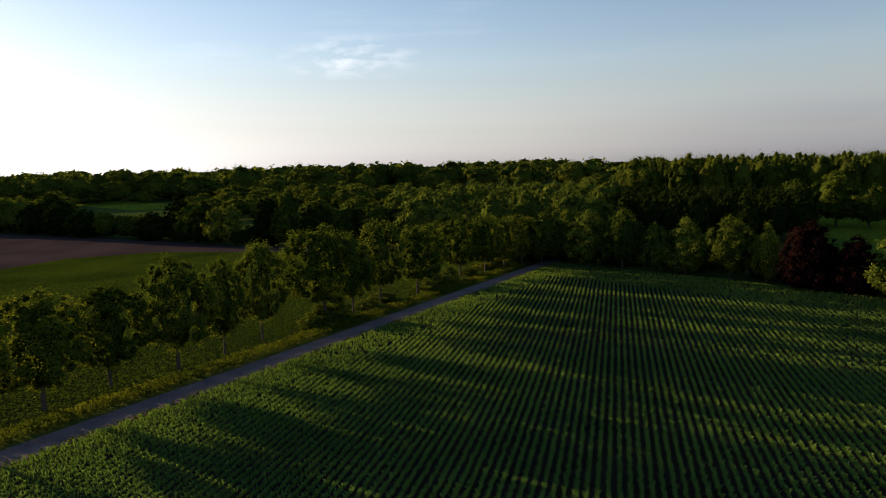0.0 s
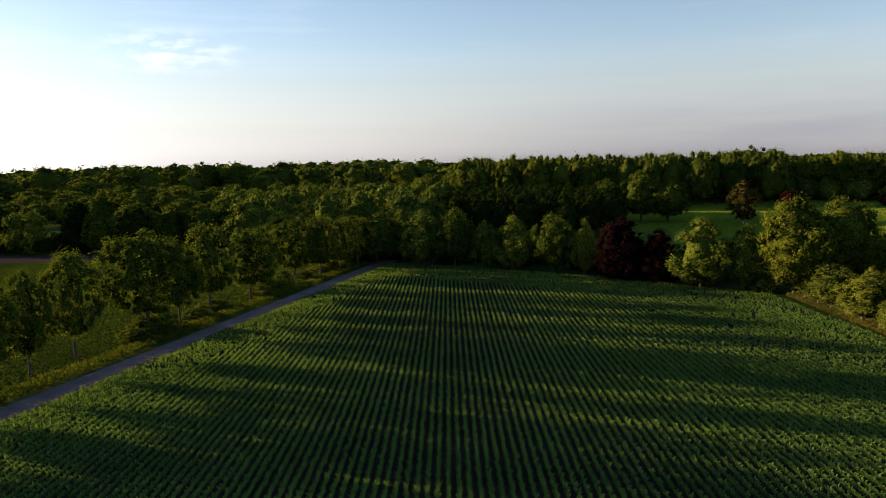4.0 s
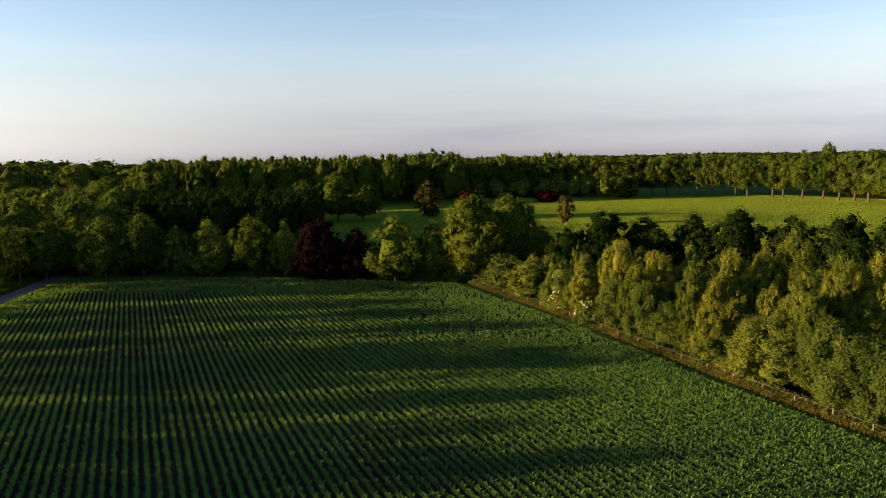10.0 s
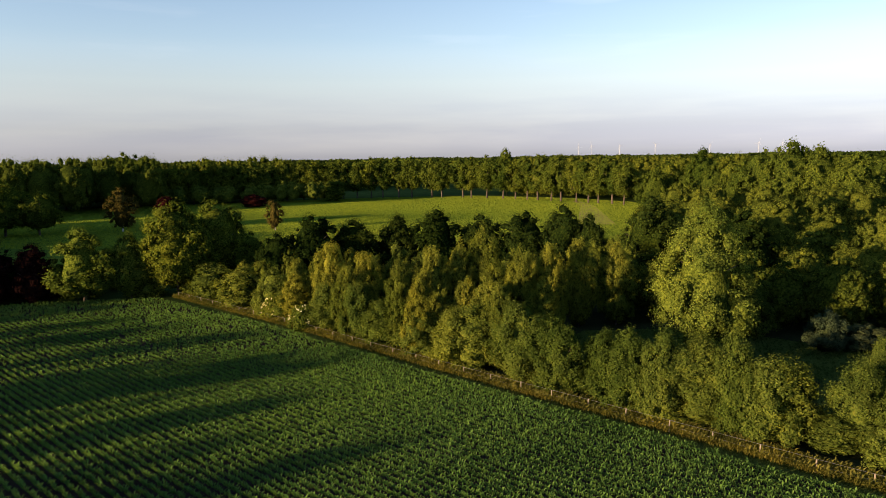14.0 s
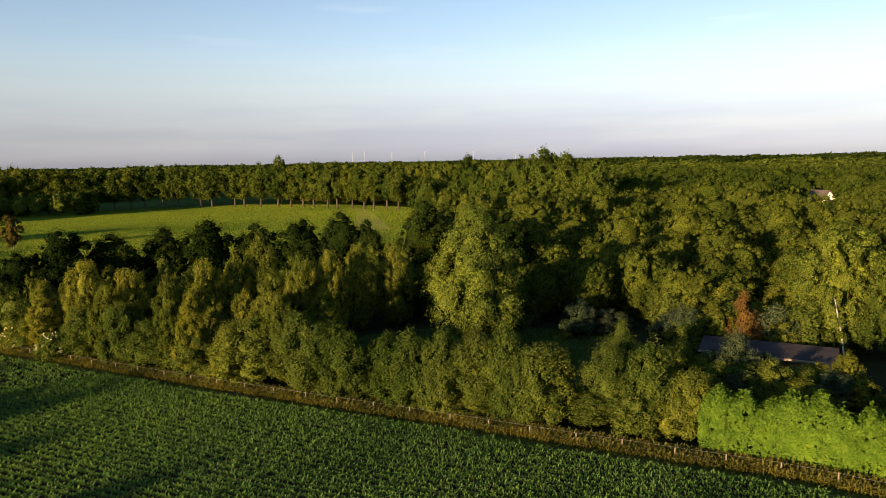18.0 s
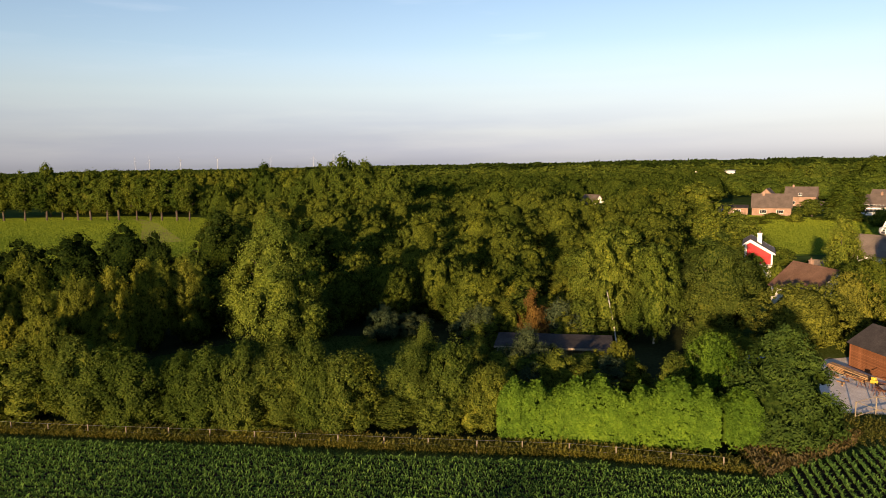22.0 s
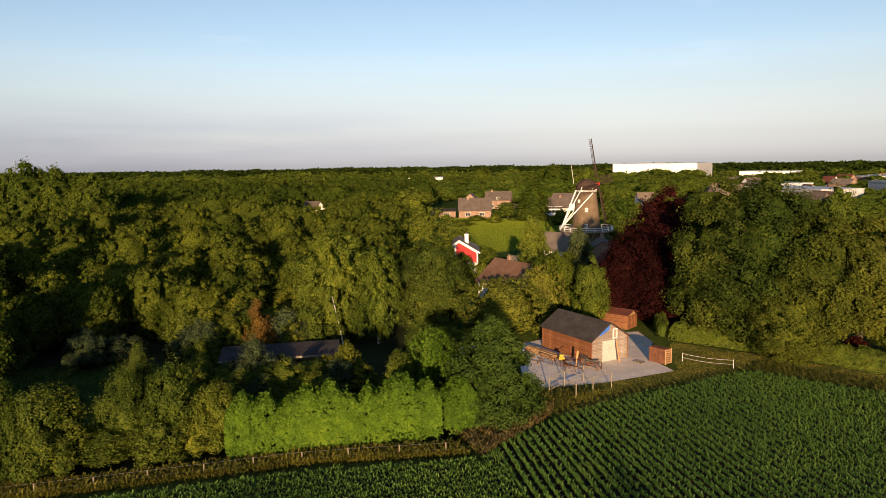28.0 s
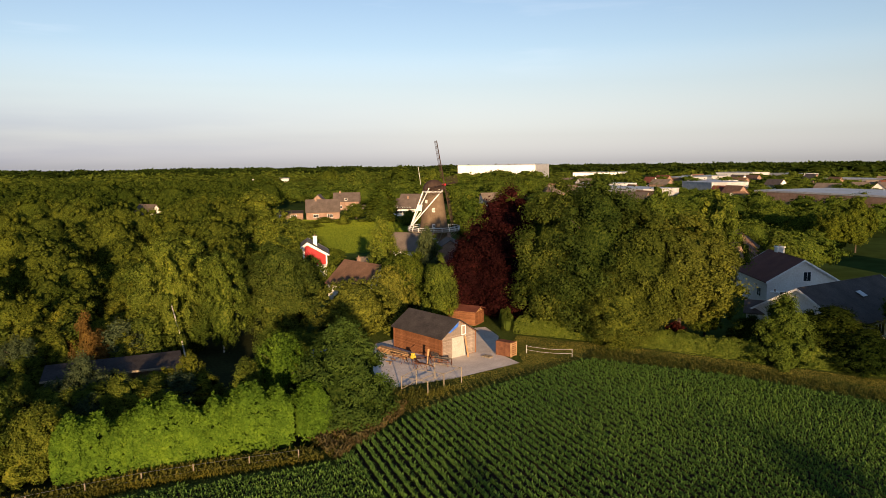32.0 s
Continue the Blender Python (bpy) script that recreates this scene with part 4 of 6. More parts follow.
tree("sprig", 64.8, -5.6, 7.1, 1.1, "shrubs along the fence")



def flowering_shrub(x, y, h, r, seed):
    """A shrub by the fence with flat cream flower heads among its leaves."""
    t = tree("elder", x, y, h, r, "shrubs along the fence")
    t["label"] = "leafy green shrub dotted with cream flower heads"
    base = t.matrix_basis.inverted()
    rng = np.random.default_rng(seed)
    k = 34
    a, z = rng.uniform(0, 6.283, k), rng.uniform(0.35, 1.0, k)
    w = r * np.sqrt(np.clip(1.12 - z * z, 0.05, 1))
    c = np.stack([x + np.cos(a) * w, y + np.sin(a) * w, z * h], 1)
    c = np.repeat(c, 5, 0) + rng.normal(0, 0.07, (5 * k, 3))
    v, q = blades(c, np.tile([[-0.6, 0.3, 0.8]], (5 * k, 1)) + rng.normal(0, 0.3, (5 * k, 3)), 0.15, rng, slim=0.9)
    v = v @ np.array(base.to_3x3()).T + np.array(base.translation)
    tagged(part("flower_heads", mesh_of("flower_heads", v, q, LEAF["flower"]), None, t, "cream-white flower heads"), kind="stuff")


for k, (x, y, h) in enumerate(((72.6, 60.9, 3.4), (65.3, 23.2, 4.2), (76.0, 69.0, 3.2), (62.6, 13.0, 3.6))):
    flowering_shrub(x, y, h, 1.9, 90 + k)

# garden
tree("chestnut", 81.4, 10.2, 17.1, 5.0, "garden trees")
tree("weeping", 82.3, -36.4, 12.4, 3.2, "garden trees")
tree("weeping", 87.9, -33.2, 14.5, 5.7, "garden trees")
tree("hornbeam", 84.4, -45.7, 13.7, 5.1, "garden trees")
tree("shrub", 62.1, -32.3, 6.6, 2.0, "garden trees")
tree("shrub", 58.9, -33.9, 5.3, 1.6, "garden trees")
tree("shrubtree", 79.1, -54.4, 7.4, 6.9, "garden trees")
tree("shrubtree", 82.4, -63.4, 8.0, 4.6, "garden trees")
tree("broad", 83.9, -68.0, 9.8, 4.7, "garden trees")
tree("spire", 102.5, -76.7, 13.4, 2.6, "garden trees")
tree("spire", 113.7, -97.8, 9.1, 2.7, "garden trees")
tree("lime", 74.7, -66.5, 9.7, 2.5, "garden trees")
tree("pine", 92.8, -6.0, 2.9, 2.9, "garden trees")
tree("pine", 90.0, -2.2, 4.8, 2.2, "garden trees")
tree("pine", 83.7, -14.6, 5.4, 2.3, "garden trees")
tree("birch", 93.3, -17.9, 7.8, 2.5, "garden trees")
tree("spire", 103.8, -5.6, 6.7, 1.7, "garden trees")
tree("brown", 82.5, -20.7, 6.8, 1.8, "garden trees")
tree("pine", 70.0, -17.0, 5.4, 2.3, "garden trees")
tree("pine", 71.3, -19.8, 3.5, 1.9, "garden trees")
tree("shrub", 70.1, -11.5, 4.4, 1.8, "garden trees")
tree("shrub", 66.4, -22.1, 3.5, 2.0, "garden trees")
tree("shrub", 67.4, -8.7, 3.9, 1.7, "garden trees")
tree("pine", 68.5, -14.5, 4.4, 1.8, "garden trees")
tree("sapling", 65.8, -5.6, 7.4, 1.1, "garden trees")
tree("shrub", 63.4, -18.5, 4.9, 1.9, "garden trees")
tree("birch", 86.9, -30.1, 5.4, 2.6, "garden trees")
tree("broad", 99.0, -14.0, 6.1, 3.7, "garden trees")
tree("birch", 104.0, 1.4, 7.7, 3.8, "garden trees")
tree("birch", 101.4, -10.9, 5.8, 2.9, "garden trees")
tree("pine", 64.0, 0.2, 5.2, 1.6, "garden trees")
tree("birch", 95.4, -30.0, 8.4, 3.7, "garden trees")
tree("birch", 67.1, -26.0, 4.9, 1.8, "garden trees")
tree("broad", 101.4, -23.0, 7.4, 3.4, "garden trees")
tree("shrub", 94.8, 6.6, 6.3, 2.7, "garden trees")

BIRCH_STEM = [(80.4, -30.9, 0), (81.1, -30.6, 3.3), (81.9, -30.2, 6.3), (82.6, -29.9, 8.6)]


def birch_stem():
    t = tree("weeping", 83.6, -30.6, 13.6, 3.4, "garden trees")
    base = t.matrix_basis.inverted()
    for k, (a, b) in enumerate(zip(BIRCH_STEM, BIRCH_STEM[1:])):
        bm = bmesh.new()
        beam(bm, base @ Vector(a), base @ Vector(b), 0.14 - 0.025 * k, 0.115 - 0.025 * k, 7)
        part("stem", bm, BARK_BIRCH, t, "white birch bark")


birch_stem()

# corner conifer
tree("conifer", 52.2, -34.6, 9.2, 4.6, "garden trees")
tree("laurel", 59.0, -31.8, 7.3, 3.0, "garden trees")
tree("shrub", 57.8, -27.5, 5.5, 1.6, "garden trees")

# big group
tree("copper", 75.5, -82.7, 18.7, 7.7, "large trees behind the low hedge")
tree("copper", 75.8, -76.9, 14.1, 6.6, "large trees behind the low hedge")
tree("copper", 76.7, -73.1, 9.1, 4.8, "large trees behind the low hedge")
tree("copper", 70.4, -76.5, 11.5, 5.5, "large trees behind the low hedge")
tree("hornbeam", 59.8, -75.1, 20.5, 6.5, "large trees behind the low hedge")
tree("hornbeam", 53.6, -76.0, 20.8, 7.0, "large trees behind the low hedge")
tree("maple", 47.5, -76.5, 16.6, 5.6, "large trees behind the low hedge")
tree("maple", 46.1, -83.0, 15.9, 7.7, "large trees behind the low hedge")
tree("hornbeam", 48.6, -73.4, 10.6, 4.2, "large trees behind the low hedge")
tree("weeping", 53.3, -107.5, 18.2, 4.3, "large trees behind the low hedge")
tree("weeping", 62.5, -104.8, 18.5, 4.5, "large trees behind the low hedge")
tree("dark", 28.8, -87.4, 6.1, 4.0, "large trees behind the low hedge")
tree("dark", 24.0, -83.6, 4.6, 2.8, "large trees behind the low hedge")
tree("shrub", 29.9, -84.9, 3.3, 2.3, "large trees behind the low hedge")
tree("dark", 37.0, -84.2, 4.3, 2.1, "large trees behind the low hedge")
tree("broad", 43.6, -85.5, 7.6, 3.0, "large trees behind the low hedge")
tree("conifer", 31.8, -81.0, 8.0, 3.5, "large trees behind the low hedge")
tree("broad", 58.8, -191.2, 13.6, 4.2, "large trees behind the low hedge")
tree("broad", 60.1, -180.2, 11.6, 4.7, "large trees behind the low hedge")
tree("broad", 70.3, -187.2, 9.3, 5.1, "large trees behind the low hedge")
tree("broad", 82.8, -193.0, 7.6, 4.7, "large trees behind the low hedge")
tree("shrub", 56.3, -139.0, 9.5, 4.4, "large trees behind the low hedge")
tree("redshrub", 44.9, -80.3, 2.9, 1.6, "large trees behind the low hedge")
tree("broad", 69.1, -149.9, 7.8, 5.6, "large trees behind the low hedge")

# village
tree("elder", 138.6, -89.6, 3.7, 3.3, "village trees")
tree("elder", 122.6, -86.4, 3.4, 3.4, "village trees")
tree("lime", 136.4, -83.7, 5.7, 3.9, "village trees")
tree("elder", 104.1, -63.6, 2.9, 2.5, "village trees")
tree("elder", 105.7, -72.1, 4.4, 1.8, "village trees")
tree("elder", 109.5, -70.1, 5.1, 1.8, "village trees")
tree("lime", 114.9, -68.9, 6.2, 2.7, "village trees")
tree("lime", 117.3, -66.8, 5.9, 3.3, "village trees")
tree("elder", 240.1, -151.6, 2.3, 4.6, "village trees")
tree("elder", 237.5, -159.4, 0.8, 3.0, "village trees")
tree("elder", 231.9, -163.9, 1.1, 2.5, "village trees")
tree("elder", 222.1, -173.7, 1.5, 3.0, "village trees")
tree("elder", 229.3, -167.6, 1.0, 2.3, "village trees")
tree("lime", 223.1, -133.5, 2.6, 5.2, "village trees")
tree("elder", 215.5, -178.7, 1.9, 3.4, "village trees")
tree("lime", 246.3, -171.3, 6.7, 6.1, "village trees")
tree("lime", 225.3, -166.2, 4.9, 4.5, "village trees")
tree("elder", 203.0, -165.6, 5.9, 4.3, "village trees")
tree("lime", 162.5, -162.8, 9.1, 5.6, "village trees")
tree("lime", 203.2, -220.7, 13.2, 7.3, "village trees")
tree("lime", 147.7, -142.1, 14.1, 5.8, "village trees")
tree("poplar", 227.1, -170.5, 10.2, 6.3, "village trees")
tree("lime", 151.9, -86.9, 10.5, 6.3, "village trees")
tree("lime", 146.2, -76.4, 12.1, 6.5, "village trees")
tree("spire", 103.7, -78.4, 12.7, 2.6, "village trees")
tree("pine", 106.3, -91.1, 9.5, 2.6, "village trees")
tree("lime", 213.8, -109.0, 15.5, 8.5, "village trees")

tree("lime", 197.1, -189.6, 11.1, 7.7, "village trees")
tree("lime", 424.7, -432.8, 13.5, 8.3, "village trees")
tree("broad", 420.6, -453.8, 14.0, 8.6, "village trees")
tree("broad", 440.1, -351.3, 21.3, 13.7, "village trees")
tree("poplar", 227.2, -171.0, 15.4, 5.6, "village trees")
tree("lime", 390.3, -273.3, 19.6, 8.9, "village trees")
tree("broad", 478.8, -306.8, 20.0, 9.6, "village trees")
tree("lime", 359.0, -314.2, 19.6, 7.2, "village trees")
tree("broad", 319.7, -365.5, 12.6, 8.3, "village trees")
tree("elder", 226.5, -151.3, 3.4, 3.0, "village trees")
tree("elder", 220.5, -182.8, 3.5, 2.8, "village trees")

# meadow trees
tree("broad", 117.9, 234.0, 14.9, 6.3, "trees on the meadow")
tree("broad", 127.2, 224.5, 17.3, 8.3, "trees on the meadow")
tree("broad", 133.6, 217.2, 13.7, 7.2, "trees on the meadow")
tree("birchred", 151.8, 201.2, 14.0, 5.3, "trees on the meadow")
tree("birchred", 172.3, 153.8, 10.0, 3.1, "trees on the meadow")
tree("copper", 251.1, 236.6, 6.2, 6.8, "trees on the meadow")
tree("copper", 212.9, 252.2, 7.3, 5.3, "trees on the meadow")
tree("poplar", 293.5, 222.0, 11.3, 5.6, "trees on the meadow")

for i in range(11):  # the lane's row goes on behind the viewer's left
    q = lane_point(-8 - i * 8.6, -7.6)
    tree("lane", q[0], q[1], 15.0 + 1.6 * math.sin(i * 2.1), 5.0, "trees along the lane")



def fill(outline, kinds, gap, h0, h1, group, seed, wide=0.55):
    """Undergrowth between the larger trees."""
    rng = random.Random(seed)
    xs, ys = [q[0] for q in outline], [q[1] for q in outline]
    y = min(ys)
    while y < max(ys):
        x = min(xs) + rng.uniform(0, gap)
        while x < max(xs):
            px, py = x + rng.uniform(-0.35, 0.35) * gap, y + rng.uniform(-0.35, 0.35) * gap
            if inside(np.array([px]), np.array([py]), outline)[0]:
                h = rng.uniform(h0, h1)
                tree(rng.choice(kinds), px, py, h, gap * wide * rng.uniform(0.9, 1.25), group, 1)
            x += gap
        y += gap


fill([lane_point(40, -9.2), lane_point(116, -9.2), lane_point(116, -6.2), lane_point(40, -6.2)], ("shrub", "elder"), 3.4, 1.4, 3.0, "bushes under the lane trees", 44, 0.55)
THICKET = [(84, 88), (78, 66), (71, 44), (68.5, 33), (80, 34), (98, 31), (108, 38), (104, 60), (94, 78)]
fill(THICKET, ("birch", "birch", "birch", "shrub"), 3.9, 5.0, 9.0, "birch thicket beside the field", 31, 0.50)
fill([(83.5, 95), (77.2, 66), (70.7, 44), (65.9, 26), (61.9, 10), (58.7, -1), (56, -10), (60, -11), (62.4, -1), (65.6, 12), (69, 26), (74, 44), (80.5, 66), (87, 92)], ("shrub", "shrub", "elder", "sapling"), 2.7, 2.0, 4.6, "shrubs along the fence", 32, 0.62)
fill([(28, 162), (52, 141), (78, 108), (84, 112), (56, 148), (34, 170)], ("shrub", "dark"), 4.5, 4.0, 7.5, "trees at the far end of the field", 36, 0.6)
fill([(16, 160), (36, 160), (44, 176), (4, 180), (-2, 166)], ("broad", "lime"), 7.0, 9.0, 12.0, "trees at the far end of the field", 37, 0.6)

fill([(63, -10), (60, -26), (66, -30), (69, -27), (71.5, -15), (70, -10)], ("pine", "shrub", "sapling", "birch"), 3.4, 2.6, 4.6, "garden trees", 38, 0.6)
fill([(81, -13), (79, -27), (84, -36), (95, -30), (94, -12)], ("pine", "shrub", "birch"), 3.8, 3.6, 6.5, "garden trees", 39, 0.6)
fill([(60, -33), (58, -38), (66, -42), (84, -48), (80, -40), (72, -34)], ("shrub", "elder"), 4.0, 1.6, 3.2, "garden trees", 40, 0.5)

# the avenue along the back of the meadow
AVENUE = [(206, 326), (250, 288), (293, 253), (316, 230), (332, 205), (340, 170), (336, 136), (322, 100), (306, 66)]
for (x0, y0), (x1, y1) in zip(AVENUE, AVENUE[1:]):
    n = round(math.hypot(x1 - x0, y1 - y0) / 8.0)
    for k in range(n):
        f = (k + TREE_RNG.uniform(-0.2, 0.2)) / n
        tree("avenue", x0 + (x1 - x0) * f, y0 + (y1 - y0) * f, TREE_RNG.uniform(19.5, 22.5), TREE_RNG.uniform(5.6, 7.2), "avenue behind the meadow")


# tall landmark trees standing out of the woods
tree("shrub", 80.5, 101.5, 7.5, 3.2, "trees at the far end of the field")
tree("shrub", 87.0, 97.5, 7.0, 3.2, "trees at the far end of the field")
for yaw, d, h, r in ((-82.5, 262, 23.4, 7.5), (-86.6, 236, 23.8, 8), (-88.6, 232, 25.2, 8.5), (-90.4, 230, 23.5, 8), (-92.6, 226, 21.5, 7.5), (-84.5, 244, 21, 7), (-67.2, 395, 25.5, 7), (-80.0, 280, 20, 7),
                     (-36.3, 455, 26.5, 9), (-37.2, 458, 27.5, 10), (-38.1, 455, 26.0, 9), (3.0, 600, 25, 13), (5.2, 604, 26, 14), (7.4, 600, 25, 12), (-15.5, 330, 24.5, 9), (-19.6, 352, 25.0, 9)):
    tree("broad", -math.sin(radians(yaw)) * d, math.cos(radians(yaw)) * d, h, r, "tall trees of the woods", 1 if d < 300 else 2)

# tall garden trees west of the southern houses, out of view, added to shade them
for x, y in ((20.5, -97.5), (22, -106)):
    tree("broad", x, y, 8.8, 4.0, "large trees behind the low hedge", 1)
for x, y in ((19.2, -88.5), (13.5, -91), (16.5, -97), (7, -95), (10.5, -102)):
    tree("broad", x, y, 15.5, 4.6, "large trees behind the low hedge", 1)


# ---- far woods ----
GLADE = -118.4
def far_crown(level, seed):
    rng = np.random.default_rng(seed)
    unit = np.array([6.0, 6.0, 13.0])
    p, nn, vb, tb = crown_arrays("broad", (1700, 800, 60)[level], rng, unit, (1.5, 2.0, 3.6)[level], 0.04)
    v, t = crown_core("broad", unit, rng, (12, 10, 7)[level], (7, 6, 4)[level])
    return p / unit, nn, np.concatenate([vb, v]) / unit, np.concatenate([tb, t + len(vb)])


FAR = {lv: [far_crown(lv, s + 50) for s in range(5)] for lv in (0, 1, 2)}


def woods(name, places, material, label, seed):
    """Trees of a wood at (x, y, height, radius), as one mesh; glades are left before the white house and round the mill lawn."""
    def clear(q):
        yaw, d = math.degrees(math.atan2(-q[0], q[1])), math.hypot(q[0], q[1])
        return not (abs(yaw + 108.9) < 1.6 and 205 < d < 312) and not (-131 < yaw < GLADE and 120 < d < 330)
    places = [q for q in places if clear(q)]
    rng = np.random.default_rng(seed)
    leaves, bodies = [], []
    for x, y, h, r in places:
        d = math.hypot(x, y)
        lv = 0 if d < 300 else 1 if d < 600 else 2
        p, nn, body, faces = FAR[lv][rng.integers(5)]
        a = rng.uniform(0, 6.28)
        rot = np.array([[math.cos(a), -math.sin(a), 0], [math.sin(a), math.cos(a), 0], [0, 0, 1]])
        sc, at = np.array([r, r, h]), np.array([x, y, 0])
        leaves.append(blades((p @ rot.T) * sc + at, nn @ rot.T, r * (0.052, 0.064, 0.15)[lv], rng, slim=0.75))
        bodies.append(((body @ rot.T) * sc + at, faces))
    vs, ts, off = [], [], 0
    for v, q in leaves + bodies:
        vs.append(v)
        ts.append(q + off)
        off += len(v)
    me = mesh_of(name, np.concatenate(vs), np.concatenate(ts), LEAF[material], SHADE_MASS[material], sum(len(q) for v, q in leaves))
    return tagged(new(name, me), label, "woodland", "", "stuff")


def spread(yaw0, yaw1, d0, d1, gap, h0, h1, seed, fill=1.0, grow=0.0):
    """Random places in a sector of bearings and distances from the origin."""
    rng = np.random.default_rng(seed)
    got = []
    d = d0
    while d < d1:
        g = gap * (1 + grow * (d - d0) / max(d1 - d0, 1))
        step = math.degrees(g / d)
        a = yaw0 + rng.uniform(0, step)
        while a < yaw1:
            if rng.uniform() < fill:
                dd, aa = d + rng.uniform(-0.4, 0.4) * g, radians(a + rng.uniform(-0.3, 0.3) * step)
                h = rng.uniform(h0, h1)
                got.append((-math.sin(aa) * dd, math.cos(aa) * dd, h, g * rng.uniform(0.44, 0.64)))
            a += step
        d += g * 0.9
    return got


# north: hedges, farms and woods behind the low crop
HEDGE_ROW = [(-205, 288), (-172, 271), (-128, 248), (-89, 226), (-64, 209), (-30, 200), (6, 196)]
for (x0, y0), (x1, y1) in zip(HEDGE_ROW, HEDGE_ROW[1:]):
    n = round(math.hypot(x1 - x0, y1 - y0) / 8.5)
    for k in range(n):
        f = (k + TREE_RNG.uniform(-0.25, 0.25)) / n
        hx, hy = x0 + (x1 - x0) * f, y0 + (y1 - y0) * f + TREE_RNG.uniform(0, 5)
        low = 0.64 if 22.0 < math.degrees(math.atan2(-hx, hy)) < 28.5 else 1.0
        tree(("dark", "broad", "dark", "lime")[TREE_RNG.randrange(4)], hx, hy, low * TREE_RNG.uniform(11.5, 15.5), TREE_RNG.uniform(4.0, 5.6), "hedge trees behind the ploughed field", 1)


def open_view(q):
    """Keeps the lawn before the far farmhouse clear."""
    yaw, d = math.degrees(math.atan2(-q[0], q[1])), math.hypot(q[0], q[1])
    return not (20.0 < yaw < 28.5 and 236 < d < 530)


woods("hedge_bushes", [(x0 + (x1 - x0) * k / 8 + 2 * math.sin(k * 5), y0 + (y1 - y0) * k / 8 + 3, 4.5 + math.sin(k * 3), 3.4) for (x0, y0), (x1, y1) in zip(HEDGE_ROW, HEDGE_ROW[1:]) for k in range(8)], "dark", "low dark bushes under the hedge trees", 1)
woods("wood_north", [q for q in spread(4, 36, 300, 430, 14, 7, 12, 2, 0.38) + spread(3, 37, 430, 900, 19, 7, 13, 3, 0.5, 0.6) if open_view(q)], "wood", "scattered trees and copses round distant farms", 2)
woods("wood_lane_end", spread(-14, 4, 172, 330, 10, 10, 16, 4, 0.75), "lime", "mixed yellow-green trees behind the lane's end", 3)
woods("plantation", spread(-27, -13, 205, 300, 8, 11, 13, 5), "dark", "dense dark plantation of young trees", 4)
woods("wood_ridge", spread(-40, -15, 345, 470, 13, 20, 24, 6), "wood", "tall dark deciduous wood behind the meadow", 5)
woods("wood_ridge", spread(-50, -38, 395, 480, 13, 19, 23, 7), "wood", "tall deciduous wood closing the meadow", 6)
woods("young_plantation", spread(-54, -36, 372, 392, 8, 9, 11, 8), "lime", "low light green plantation before the wood", 7)
woods("wood_east", spread(-90, -68, 350, 480, 14, 15, 21, 9, 0.9), "wood", "large wood of deciduous trees", 8)
woods("wood_east", spread(-94, -78.5, 240, 330, 12, 14, 19, 10, 0.9), "wood", "large wood of deciduous trees", 9)
BEHIND = spread(-117, -79, 126, 240, 10, 7.5, 15, 11, 0.96)
woods("wood_east", BEHIND + spread(-112, -73, 100, 128, 6.5, 7, 10.5, 33, 0.9), "wood", "dense mixed wood behind the garden", 10)
woods("wood_east", spread(-118, -92, 240, 480, 13, 11, 16, 12, 0.85), "wood", "wide wood with a rolling canopy", 11)
woods("wood_village", spread(-140, -117, 390, 700, 15, 8, 12, 13, 0.5, 0.4) + spread(-167, -140, 330, 700, 15, 5, 8.5, 20, 0.35, 0.4) + spread(-167, -141, 165, 330, 13, 6, 9.5, 18, 0.45), "lime", "trees between the roofs of the village", 12)
woods("wood_horizon", spread(-139, -60, 500, 1150, 26, 8, 14, 14, 0.62, 0.9) + spread(-170, -139, 500, 1150, 26, 5, 9, 19, 0.4, 0.9) + spread(-60, -12, 500, 1150, 26, 10, 17, 15, 0.66, 0.9) + spread(-12, 40, 560, 1150, 26, 15, 24.5, 21, 0.62, 0.9), "wood", "woods and copses stretching into the distance", 13)
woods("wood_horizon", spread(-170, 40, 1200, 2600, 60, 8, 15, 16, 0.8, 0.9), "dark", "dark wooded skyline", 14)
woods("wood_behind", spread(40, 180, 320, 420, 24, 9, 13, 17, 0.5), "wood", "trees closing the fields behind", 15)


